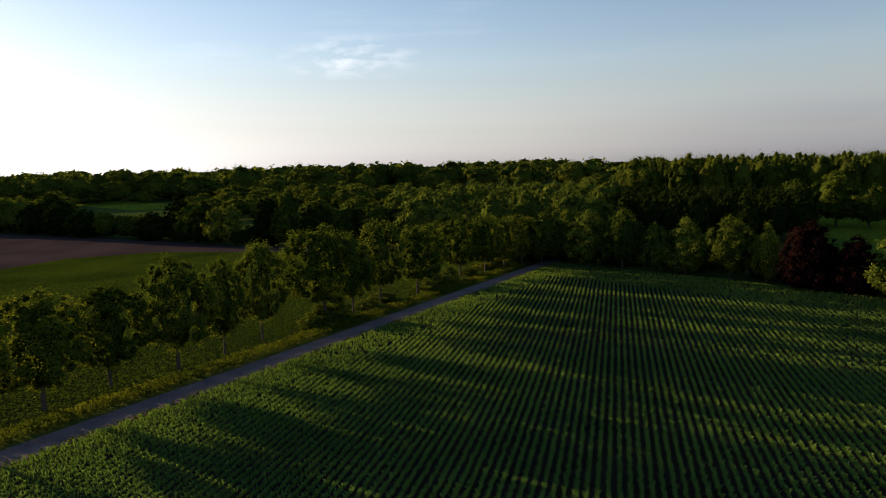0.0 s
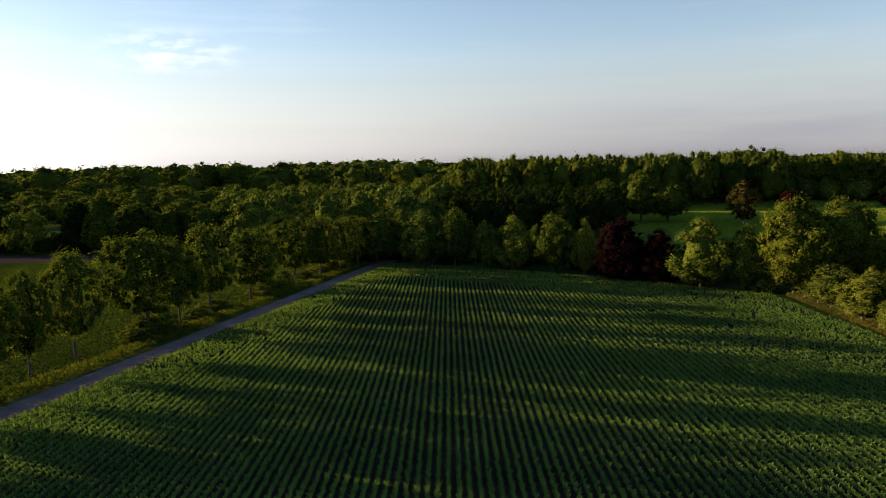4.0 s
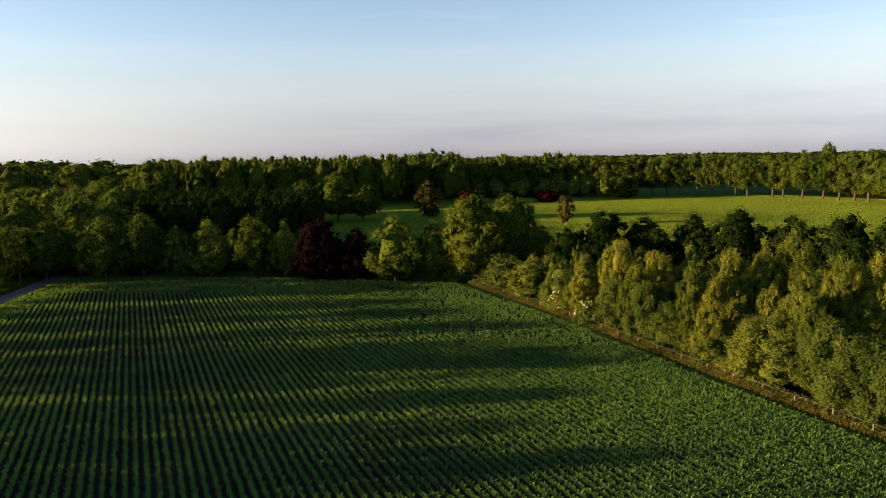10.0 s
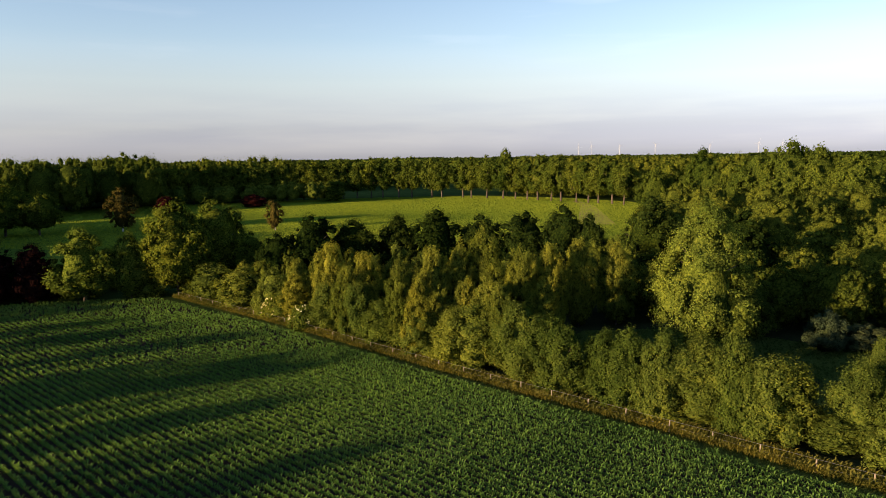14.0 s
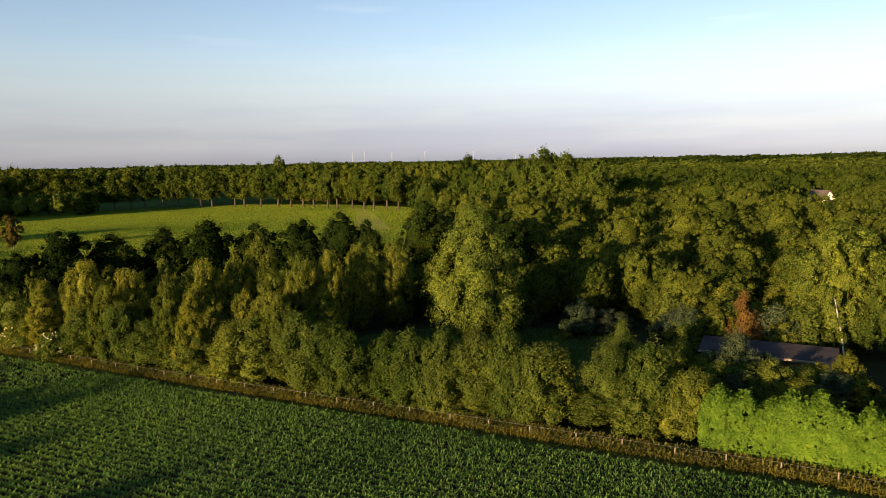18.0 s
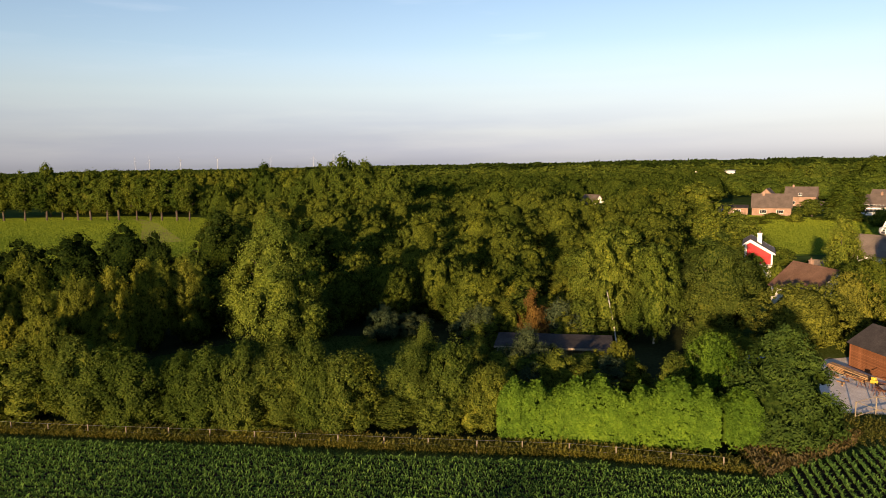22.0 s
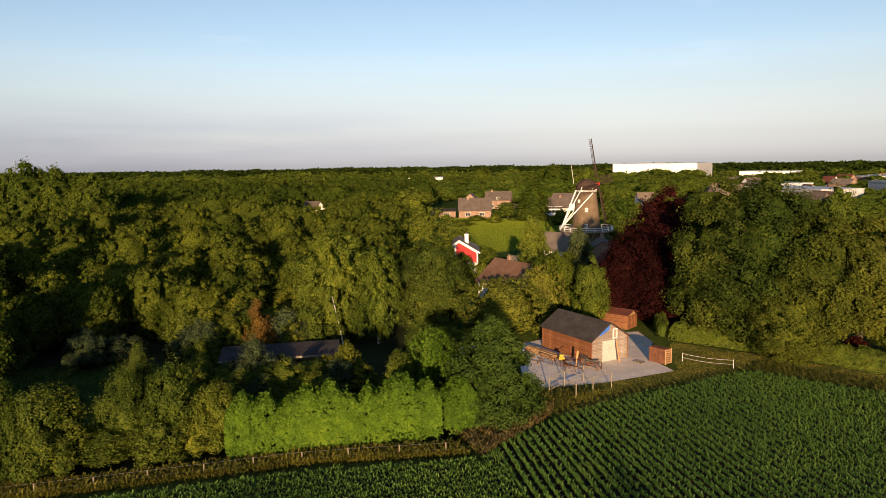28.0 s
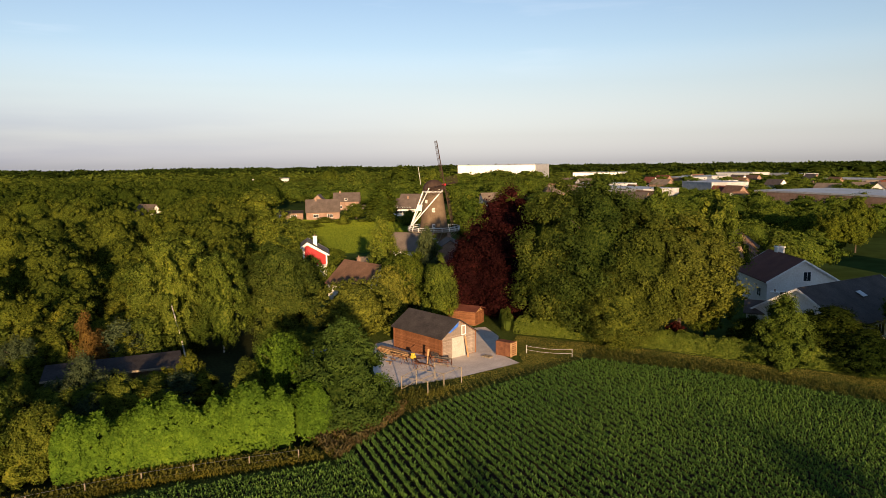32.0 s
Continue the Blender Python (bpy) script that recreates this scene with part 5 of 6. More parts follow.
# ---- hedges and fence ----
def hedge(name, line, width, height, leaf_size, per_m2, material, label, category, seed, lumps=0.18):
    """A clipped or loose hedge along a line: a core and many leaves."""
    rng = np.random.default_rng(seed)
    pts = np.array(line, float)
    seg = np.diff(pts, axis=0)
    ln = np.hypot(seg[:, 0], seg[:, 1])
    at = thing(name, pose(0, 0, 0), label, category)
    total = ln.sum()
    girth = 2 * height + width
    k = int(total * girth * per_m2)
    s = rng.uniform(0, total, k)
    cum = np.concatenate([[0], np.cumsum(ln)])
    i = np.clip(np.searchsorted(cum, s) - 1, 0, len(ln) - 1)
    f = ((s - cum[i]) / ln[i])[:, None]
    base = pts[i] + seg[i] * f
    d = seg[i] / ln[i][:, None]
    n2 = np.stack([d[:, 1], -d[:, 0]], 1)
    th = rng.uniform(-0.12, np.pi + 0.12, k)
    taper = np.minimum(np.minimum(s, total - s) / (0.45 * height), 1.0)
    swell = (0.55 + 0.45 * np.sqrt(np.maximum(taper, 0))) * (1 + 0.4 * lumps * (np.sin(s * 0.9 + 1) + np.sin(s * 2.3) * 0.6 + np.sin(s * 3.7 + 2) * 0.4))
    sq = lambda v: np.sign(v) * np.abs(v) ** 0.55
    lump = 1 + lumps * (np.sin(s * 1.7 + np.sin(th * 3)) * 0.5 + np.sin(s * 4.1 + th * 2) * 0.35 + np.sin(s * 0.6)) * 0.5
    across, up = sq(np.cos(th)) * width / 2 * lump, sq(np.maximum(np.sin(th), 0)) * height * (0.9 + 0.1 * lump) + np.abs(rng.normal(0, 0.09, k)) * height * 0.5 * (np.sin(th) > 0.5)
    up = up * swell
    rough_f = gaps(np.stack([s, across * 1.0, up], 1), rng, 0.9)
    across, up = across * (1 + 0.04 * rough_f), up * (1 + 0.014 * rough_f)
    keep = rough_f > -3.0
    base, d, n2, th, s, across, up = (w[keep] for w in (base, d, n2, th, s, across, up))
    k = len(s)
    p = np.stack([base[:, 0] + n2[:, 0] * across, base[:, 1] + n2[:, 1] * across, np.maximum(up, 0.05)], 1)
    nr = np.stack([n2[:, 0] * np.cos(th), n2[:, 1] * np.cos(th), np.sin(th)], 1) + rng.normal(0, 0.4, (k, 3))
    v, q = blades(p, nr, leaf_size, rng)
    part("foliage", mesh_of("foliage", v, q, material), None, at)
    bm = bmesh.new()
    for j in range(len(ln)):
        m = Matrix.Translation((*(pts[j] + seg[j] / 2), height * 0.36)) @ Matrix.Rotation(math.atan2(seg[j][1], seg[j][0]), 4, "Z") @ Matrix.Diagonal((ln[j] - (0.3 * height if j in (0, len(ln) - 1) else 0), width * 0.72, height * 0.72, 1))
        got = bmesh.ops.create_cube(bm, size=1, matrix=m)
        bmesh.ops.bevel(bm, geom=list({e for w in got["verts"] for e in w.link_edges}), offset=0.16 * width, segments=2, affect="EDGES")
    part("core", bm, material, at)
    return at


hedge("tall_hedge", [(55.9, -11.0), (54.9, -15.0), (52.7, -22.0), (50.6, -28.0), (50.9, -31.6)], 2.9, 4.5, 0.26, 150, LEAF["bright"], "tall bright green leafy hedge beside the field", "hedge", 41, 0.3)
hedge("low_hedge", [(63.5, -70.5), (50.0, -75.8), (36.0, -79.6), (22.0, -84.6), (0.0, -91.0), (-30, -98)], 2.0, 2.1, 0.22, 110, LEAF["lime"], "low green leafy hedge behind the maize", "hedge", 42)
hedge("yard_hedge", [(67.5, -72.5), (64.3, -69.8)], 1.5, 2.4, 0.2, 120, LEAF["shrub"], "clipped green bush beside the small shed", "hedge", 43)


def wire_fence():
    fence = thing("wire_fence", pose(0, 0, 0), "weathered wooden fence posts with thin wire along the field", "fence")
    bm = bmesh.new()
    beam(bm, (0, 0, -0.1), (0, 0, 1.08), 0.065, 0.055, 7)
    post = joined("post", bm, OLD_WOOD)
    pts = np.array([(x + 0.7, y) for x, y in EDGE])
    seg = np.diff(pts, axis=0)
    ln = np.hypot(seg[:, 0], seg[:, 1])
    cum = np.concatenate([[0], np.cumsum(ln)])
    rng = random.Random(8)
    tops = []
    s = 1.0
    while s < cum[-1]:
        i = min(int(np.searchsorted(cum, s)) - 1, len(ln) - 1)
        q = pts[i] + seg[i] * (s - cum[i]) / ln[i]
        part("post", post, None, fence, "", pose(q[0], q[1], 0, rng.uniform(-3, 3), rng.uniform(-3, 3), rng.uniform(0, 90)) @ Matrix.Diagonal((1, 1, rng.uniform(0.88, 1.05), 1)))
        tops.append(q)
        s += 3.85 + rng.uniform(-0.2, 0.2)
    for z in (0.55, 1.05):
        bm = bmesh.new()
        for a, b in zip(tops, tops[1:]):
            beam(bm, (a[0], a[1], z), (b[0], b[1], z), 0.006, 0.006, 4)
        part("wire", bm, METAL, fence)


wire_fence()


# ---- buildings ----
def gable_box(bm, L, W, eave, ridge, off=0.0, eave2=None):
    """Walls of a gabled house along x; off: how far the ridge lies from the middle; eave2: the other eave's height."""
    e2 = eave if eave2 is None else eave2
    prof = [(-W / 2, 0), (W / 2, 0), (W / 2, e2), (off, ridge), (-W / 2, eave)]
    a = [bm.verts.new((-L / 2, y, z)) for y, z in prof]
    b = [bm.verts.new((L / 2, y, z)) for y, z in prof]
    bm.faces.new(a), bm.faces.new(b[::-1])
    for i in range(5):
        bm.faces.new((a[i], b[i], b[(i + 1) % 5], a[(i + 1) % 5]))
    return bm


def roof_slab(bm, L, y0, z0, y1, z1, over, thick):
    """One roof slope from the ridge (y0, z0) down past the eave (y1, z1)."""
    d = Vector((0, y1 - y0, z1 - z0)).normalized()
    n = Vector((0, -d.z, d.y)) if (y1 - y0) > 0 else Vector((0, d.z, -d.y))
    if n.z < 0:
        n = -n
    top, low = Vector((0, y0, z0)) + n * 0.02, Vector((0, y1, z1)) + d * over + n * 0.02
    vs = []
    for x in (-L / 2 - over, L / 2 + over):
        for p in (top, low, low + n * thick, top + n * thick):
            vs.append(bm.verts.new((x, p.y, p.z)))
    for f in ((0, 1, 2, 3), (7, 6, 5, 4), (0, 4, 5, 1), (1, 5, 6, 2), (2, 6, 7, 3), (3, 7, 4, 0)):
        bm.faces.new([vs[i] for i in f])
    return bm


def window_part(parent, side, L, W, u, z, w, h, name="window", pane=None, frame_mat=None, bars=1):
    """A window or door on one of the four walls, its frame standing a little proud."""
    turn = {"F": pose(u, -W / 2, z), "B": pose(-u, W / 2, z, 0, 0, 180), "L": pose(-L / 2, -u, z, 0, 0, -90), "R": pose(L / 2, u, z, 0, 0, 90)}[side]
    bm = bmesh.new()
    t = 0.09
    for x0, x1, z0, z1 in ((-w / 2 - t, w / 2 + t, -t, 0), (-w / 2 - t, w / 2 + t, h, h + t), (-w / 2 - t, -w / 2, 0, h), (w / 2, w / 2 + t, 0, h)):
        box(bm, x0, x1, -0.06, 0.04, z0, z1)
    for i in range(bars):
        c = -w / 2 + w * (i + 1) / (bars + 1)
        box(bm, c - 0.03, c + 0.03, -0.05, 0.03, 0, h)
    f = part(name, bm, frame_mat or WHITE, parent, "", turn)
    bm = bmesh.new()
    box(bm, -w / 2, w / 2, -0.025, 0.0, 0, h)
    part("pane" if pane is None else "leaf", bm, pane or GLASS, f)
    return f


def house(name, x, y, turn, L, W, eave, ridge, wall, roof, label, openings=(), chimneys=(), off=0.0, eave2=None, over=0.4, trim=None, category="house"):
    h = thing(name, pose(x, y, 0, 0, 0, turn), label, category)
    part("wall", gable_box(bmesh.new(), L, W, eave, ridge, off, eave2), wall, h)
    e2 = eave if eave2 is None else eave2
    for y1, e in ((-W / 2, eave), (W / 2, e2)):
        part("roof", roof_slab(bmesh.new(), L, off, ridge, y1, e, over, 0.16), roof, h)
    bm = bmesh.new()
    beam(bm, (-L / 2 - over, off, ridge + 0.14), (L / 2 + over, off, ridge + 0.14), 0.11, 0.11, 6)
    part("ridge_cap", bm, roof, h)
    if trim:
        for s in (-1, 1):
            for y1, e in ((-W / 2, eave), (W / 2, e2)):
                d = Vector((0, y1 - off, e - ridge))
                bm = bmesh.new()
                a = Vector((s * (L / 2 + over + 0.03), off, ridge + 0.06))
                b = a + d + d.normalized() * over
                vs = []
                for p in (a, b):
                    for dx, dz in ((-0.03, -0.14), (0.03, -0.14), (0.03, 0.16), (-0.03, 0.16)):
                        vs.append(bm.verts.new((p.x + dx, p.y, p.z + dz)))
                for f in ((0, 1, 2, 3), (7, 6, 5, 4), (0, 4, 5, 1), (1, 5, 6, 2), (2, 6, 7, 3), (3, 7, 4, 0)):
                    bm.faces.new([vs[i] for i in f])
                part("bargeboard", bm, trim, h)
    for o in openings:
        window_part(h, o[0], L, W, *o[1:])
    for cx, cy, w, z0, z1, m in chimneys:
        c = part("chimney", box(box(bmesh.new(), cx - w / 2, cx + w / 2, cy - w / 2, cy + w / 2, z0, z1), cx - w * 0.6, cx + w * 0.6, cy - w * 0.6, cy + w * 0.6, z1 - 0.15, z1 + 0.002), m, h)
        bm = bmesh.new()
        beam(bm, (cx, cy, z1), (cx, cy, z1 + 0.35), 0.12, 0.10, 8)
        part("flue", bm, BRICK, c)
    return h


def plank_wall(parent, x0, x1, z0, profile, turn, material, board=0.17, gap=0.012):
    """Horizontal boards along local x from x0 to x1; profile(z) trims them under a gable."""
    z = z0
    i = 0
    cache = {}
    while True:
        top = z + board - gap
        a, b = profile(top)
        a, b = max(a, x0), min(b, x1)
        if b - a < 0.15:
            break
        key = round(b - a, 3)
        if key not in cache:
            bm = bmesh.new()
            box(bm, -(b - a) / 2, (b - a) / 2, -0.028, 0.0, 0, board - gap, 0.006)
            cache[key] = joined("board", bm, material)
        part("board", cache[key], None, parent, "", turn @ pose((a + b) / 2, -0.002 * (i % 2), z, 4))
        z += board
        i += 1
        if z > 8:
            break


def wooden_shed():
    L, W, eave, ridge = 9.2, 5.6, 2.75, 4.55
    s = thing("wooden_shed", pose(64.6, -56.3, 0.03), "large reddish wooden plank shed with a black felt roof", "shed")
    part("wall", gable_box(bmesh.new(), L, W, eave, ridge), PLANK, s)
    full = lambda z: (-20, 20) if z < eave else (1, 0)
    def gab(z):
        k = W / 2 if z < eave else W / 2 * (ridge - z) / (ridge - eave)
        return (-k, k)
    plank_wall(s, -L / 2, L / 2, 0.05, full, pose(0, W / 2 + 0.002, 0, 0, 0, 180), PLANK)
    plank_wall(s, -W / 2, W / 2, 0.05, gab, pose(-L / 2 - 0.002, 0, 0, 0, 0, -90), PLANK_GREY)
    plank_wall(s, -W / 2, W / 2, 0.05, gab, pose(L / 2 + 0.002, 0, 0, 0, 0, 90), PLANK)
    for y1 in (-W / 2, W / 2):
        part("roof", roof_slab(bmesh.new(), L, 0, ridge, y1, eave, 0.3, 0.08), FELT, s, "black roofing felt")
    for y in (-W / 2, W / 2):
        for x in (-L / 2, L / 2):
            part("corner_post", box(bmesh.new(), x - 0.07, x + 0.07, y - 0.07, y + 0.07, 0, eave, 0.01), PLANK, s)
    d = window_part(s, "L", L + 0.06, W, -0.05, 0.05, 2.1, 2.35, "door", CREAM, CREAM, 1)
    d["label"] = "cream double door"
    window_part(s, "L", L + 0.06, W, 0.75, 2.7, 0.5, 1.0, "hatch", PLANK_GREY, WHITE, 0)
    tarp = bmesh.new()
    rake = [(0.1, ridge - 0.12), (1.9, eave + 0.46), (1.5, eave + 0.42), (0.15, ridge - 0.75)]
    a = [tarp.verts.new((-L / 2 - 0.05, y, z)) for y, z in rake]
    b = [tarp.verts.new((-L / 2 - 0.09, y, z)) for y, z in rake]
    tarp.faces.new(a), tarp.faces.new(b)
    for k in range(4):
        tarp.faces.new((a[k], a[(k + 1) % 4], b[(k + 1) % 4], b[k]))
    part("membrane", tarp, BLUE_SHEET, s, "blue plastic membrane on the gable")


wooden_shed()


def small_shed():
    s = thing("garden_shed", pose(72.6, -69.6, 0, 0, 0, 20), "small orange-brown wooden garden shed", "shed")
    L, W, e, r = 4.4, 3.0, 2.05, 2.55
    part("wall", gable_box(bmesh.new(), L, W, e, r), TIMBER, s)
    full = lambda z: (-20, 20) if z < e else (1, 0)
    plank_wall(s, -L / 2, L / 2, 0.05, full, pose(0, W / 2 + 0.002, 0, 0, 0, 180), PLANK)
    plank_wall(s, -W / 2, W / 2, 0.05, full, pose(-L / 2 - 0.002, 0, 0, 0, 0, -90), PLANK)
    for y1 in (-W / 2, W / 2):
        part("roof", roof_slab(bmesh.new(), L, 0, r, y1, e, 0.25, 0.08), TILE_RED, s)
    window_part(s, "L", L + 0.06, W, 0.2, 0.05, 0.9, 1.8, "door", PLANK, PLANK, 0)


small_shed()


def garden_shelter():
    """A long low shelter with a flat felted roof among the garden trees."""
    s = thing("garden_shelter", pose(75.4, -21.4, 0, 0, 0, -108), "long low open shelter with a dark flat roof", "shelter")
    bm = bmesh.new()
    box(bm, -6.6, 6.6, -2.4, 2.4, -0.06, 0.08, 0.02)
    part("roof", bm, FELT, s, "dark felt roof sloping gently", pose(0, 0, 2.88, 4.0))
    for i in range(5):
        for y in (-2.0, 2.0):
            x = -6.2 + i * 3.1
            part("post", box(bmesh.new(), x - 0.07, x + 0.07, y - 0.07, y + 0.07, 0, 2.8 + 0.07 * y, 0.01), OLD_WOOD, s)
    part("back_wall", box(bmesh.new(), -6.2, 6.2, 1.55, 1.65, 0.1, 2.6), PLANK_GREY, s)
    for y in (-2.43, 2.43):
        part("fascia", box(bmesh.new(), -6.62, 6.62, y - 0.025, y + 0.025, 2.70 + 0.07 * y, 2.92 + 0.07 * y), OLD_WOOD, s)
    part("bench", box(bmesh.new(), -5, 5, 0.9, 1.4, 0.40, 0.46, 0.01), OLD_WOOD, s)


garden_shelter()


def lumber_pile():
    p = thing("lumber_pile", pose(66.2, -51.2, 0.03, 0, 0, 4), "stack of long brown timber beams beside the shed", "timber")
    rng = random.Random(4)
    bm = bmesh.new()
    box(bm, -2.7, 2.7, -0.09, 0.09, -0.05, 0.05, 0.008)
    meshes = joined("beam", bm, TIMBER)
    for layer in range(4):
        for i in range(7 - layer):
            part("beam", meshes, None, p, "", pose(rng.uniform(-0.3, 0.3), -0.75 + i * 0.22 + layer * 0.1, 0.14 + layer * 0.115, 0, 0, rng.uniform(-3, 3)))
    for x in (-1.8, 0, 1.8):
        part("bearer", box(bmesh.new(), x - 0.06, x + 0.06, -0.95, 0.9, 0, 0.08), OLD_WOOD, p)
    s = thing("plastic_sheet", pose(69.6, -49.6, 0.03, 0, 0, 30), "crumpled white plastic sheet lying on the paving", "sheet")
    bm = bmesh.new()
    bmesh.ops.create_grid(bm, x_segments=14, y_segments=8, size=1)
    for v in bm.verts:
        v.co = Vector((v.co.x * 1.4, v.co.y * 0.6, 0.06 + 0.22 * abs(noise.noise(v.co * 2.3))))
    part("sheet", bm, PLASTER, s)


lumber_pile()


def workbench():
    m = thing("sawing_machine", pose(61.6, -50.4, 0.03, 0, 0, 15), "small yellow machine on a dark steel frame", "machine")
    part("body", box(bmesh.new(), -0.28, 0.28, -0.22, 0.22, 0.55, 0.95, 0.05), YELLOW, m)
    part("hood", box(bmesh.new(), -0.16, 0.24, -0.16, 0.16, 0.95, 1.25, 0.04), YELLOW, m)
    bm = bmesh.new()
    beam(bm, (-0.35, 0, 1.3), (-0.9, 0, 1.75), 0.04, 0.04)
    part("lever", bm, RUST, m)
    for x in (-0.3, 0.3):
        for y in (-0.25, 0.25):
            bm = bmesh.new()
            beam(bm, (x, y, 0), (x, y, 0.56), 0.03, 0.03)
            part("leg", bm, RUST, m)
    for k, (dx, dy, turn) in enumerate(((1.6, 1.0, 12), (-1.4, 0.6, -20), (-2.4, 0.9, 8))):
        t = thing("trestle", pose(61.6 + dx, -50.4 + dy, 0.03, 0, 0, turn), "rusty steel trestle standing on the yard", "trestle", "trestles on the yard")
        bm = bmesh.new()
        box(bm, -0.9, 0.9, -0.05, 0.05, 0.72, 0.82, 0.01)
        part("top_bar", bm, RUST, t)
        for x in (-0.75, 0.75):
            for y in (-0.35, 0.35):
                bm = bmesh.new()
                beam(bm, (x, 0, 0.74), (x, y, 0), 0.03, 0.03, 5)
                part("leg", bm, RUST, t)
    for k, (x, y, turn, ln) in enumerate(((60.2, -51.4, 70, 2.0), (59.0, -56.9, -88, 2.6))):
        t = thing("leaning_plank", pose(x, y, 0.03, 0, 0, turn), "pale wooden plank leaning upright by the shed", "plank")
        part("plank", box(bmesh.new(), -0.12, 0.12, -0.025, 0.025, 0, ln, 0.006), TIMBER, t, "", pose(0, 0, 0, -12))


workbench()



def yard_clutter():
    """Steel racks, pallets and offcuts lying before the shed."""
    rng = random.Random(6)
    for x, y, turn in ((58.6, -52.4, 20), (60.6, -52.9, -35)):
        r = thing("steel_rack", pose(x, y, 0.03, 0, 0, turn), "low dark rusty steel rack on the paving", "rack", "racks on the yard")
        for sx in (-0.9, 0.9):
            for sy in (-0.45, 0.45):
                part("upright", box(bmesh.new(), sx - 0.04, sx + 0.04, sy - 0.04, sy + 0.04, 0, 0.85, 0.008), RUST, r)
        for sy in (-0.45, 0.45):
            for z in (0.25, 0.80):
                part("rail", box(bmesh.new(), -0.86, 0.86, sy - 0.035, sy + 0.035, z - 0.035, z + 0.035), RUST, r)
        for k in range(5):
            part("slat", box(bmesh.new(), -1.05, 1.05, -0.38 + k * 0.17, -0.28 + k * 0.17, 0.84, 0.88, 0.004), OLD_WOOD, r, "", pose(0, 0, 0, 0, 0, rng.uniform(-2, 2)))
    for x, y, turn in ((57.4, -58.6, 8), (69.0, -48.3, 30)):
        p = thing("wooden_pallet", pose(x, y, 0.03, 0, 0, turn), "flat grey wooden pallet lying on the paving", "pallet", "pallets on the yard")
        for k in range(6):
            part("deck_board", box(bmesh.new(), -0.6, 0.6, -0.4 + k * 0.145, -0.3 + k * 0.145, 0.11, 0.135, 0.004), OLD_WOOD, p)
        for sx in (-0.52, 0, 0.52):
            part("bearer", box(bmesh.new(), sx - 0.05, sx + 0.05, -0.4, 0.425, 0.0, 0.11, 0.004), OLD_WOOD, p)
    for k in range(9):
        x, y = 61.2 + rng.uniform(-1.8, 2.6), -51.6 + rng.uniform(-1.0, 1.2)
        b = thing("steel_bar", pose(x, y, 0.05 + 0.06 * (k % 3), 0, 0, rng.uniform(-35, 60)), "dark rusty steel bar lying in the clutter", "steel", "steel bars on the yard")
        part("bar", box(bmesh.new(), -rng.uniform(0.6, 1.5), 0.7, -0.045, 0.045, 0, 0.09, 0.008), RUST, b)
    for k in range(7):
        x, y = 64.6 + rng.uniform(-1.6, 3.4), -49.2 + rng.uniform(-0.7, 0.7)
        o = thing("timber_offcut", pose(x, y, 0.05, 0, 0, rng.uniform(-40, 40)), "short sawn timber offcut dropped on the paving", "timber", "offcuts on the yard")
        part("offcut", box(bmesh.new(), -rng.uniform(0.4, 1.1), 0.5, -0.07, 0.07, 0, 0.09, 0.008), TIMBER, o)
    for x, y, s in ((68.2, -49.2, 0.34), (68.9, -49.9, 0.28)):
        w = thing("sack", pose(x, y, 0.03, 0, 0, 40), "filled white sack beside the timber stack", "sack", "sacks on the yard")
        bm = bmesh.new()
        bmesh.ops.create_icosphere(bm, subdivisions=2, radius=1)
        for v in bm.verts:
            n = 1 + 0.18 * noise.noise(v.co * 2.1)
            v.co = Vector((v.co.x * s * 1.3 * n, v.co.y * s * n, max(0.0, (v.co.z * 0.55 + 0.42) * s * n)))
        part("cloth", bm, PLASTER, w)


yard_clutter()


def timber_frame():
    f = thing("wooden_pergola", pose(0, 0, 0), "open pergola of bare wooden posts and rails by the field", "pergola")
    posts = [(51.3, -43.8), (52.1, -46.7), (52.4, -49.5), (54.4, -42.9), (55.3, -45.6), (55.7, -48.6)]
    for x, y in posts:
        bm = bmesh.new()
        beam(bm, (x, y, -0.1), (x, y, 1.75), 0.055, 0.05, 7)
        part("post", bm, OLD_WOOD, f)
    for i, j in ((0, 1), (1, 2), (3, 4), (4, 5), (0, 3), (1, 4), (2, 5)):
        (x0, y0), (x1, y1) = posts[i], posts[j]
        bm = bmesh.new()
        beam(bm, (x0, y0, 1.68), (x1, y1, 1.70), 0.035, 0.035, 6)
        part("rail", bm, OLD_WOOD, f)
    for i, j in ((3, 4), (4, 5)):
        (x0, y0), (x1, y1) = posts[i], posts[j]
        bm = bmesh.new()
        beam(bm, (x0, y0, 0.4), (x1, y1, 0.45), 0.045, 0.045, 6)
        part("rail", bm, OLD_WOOD, f)


timber_frame()


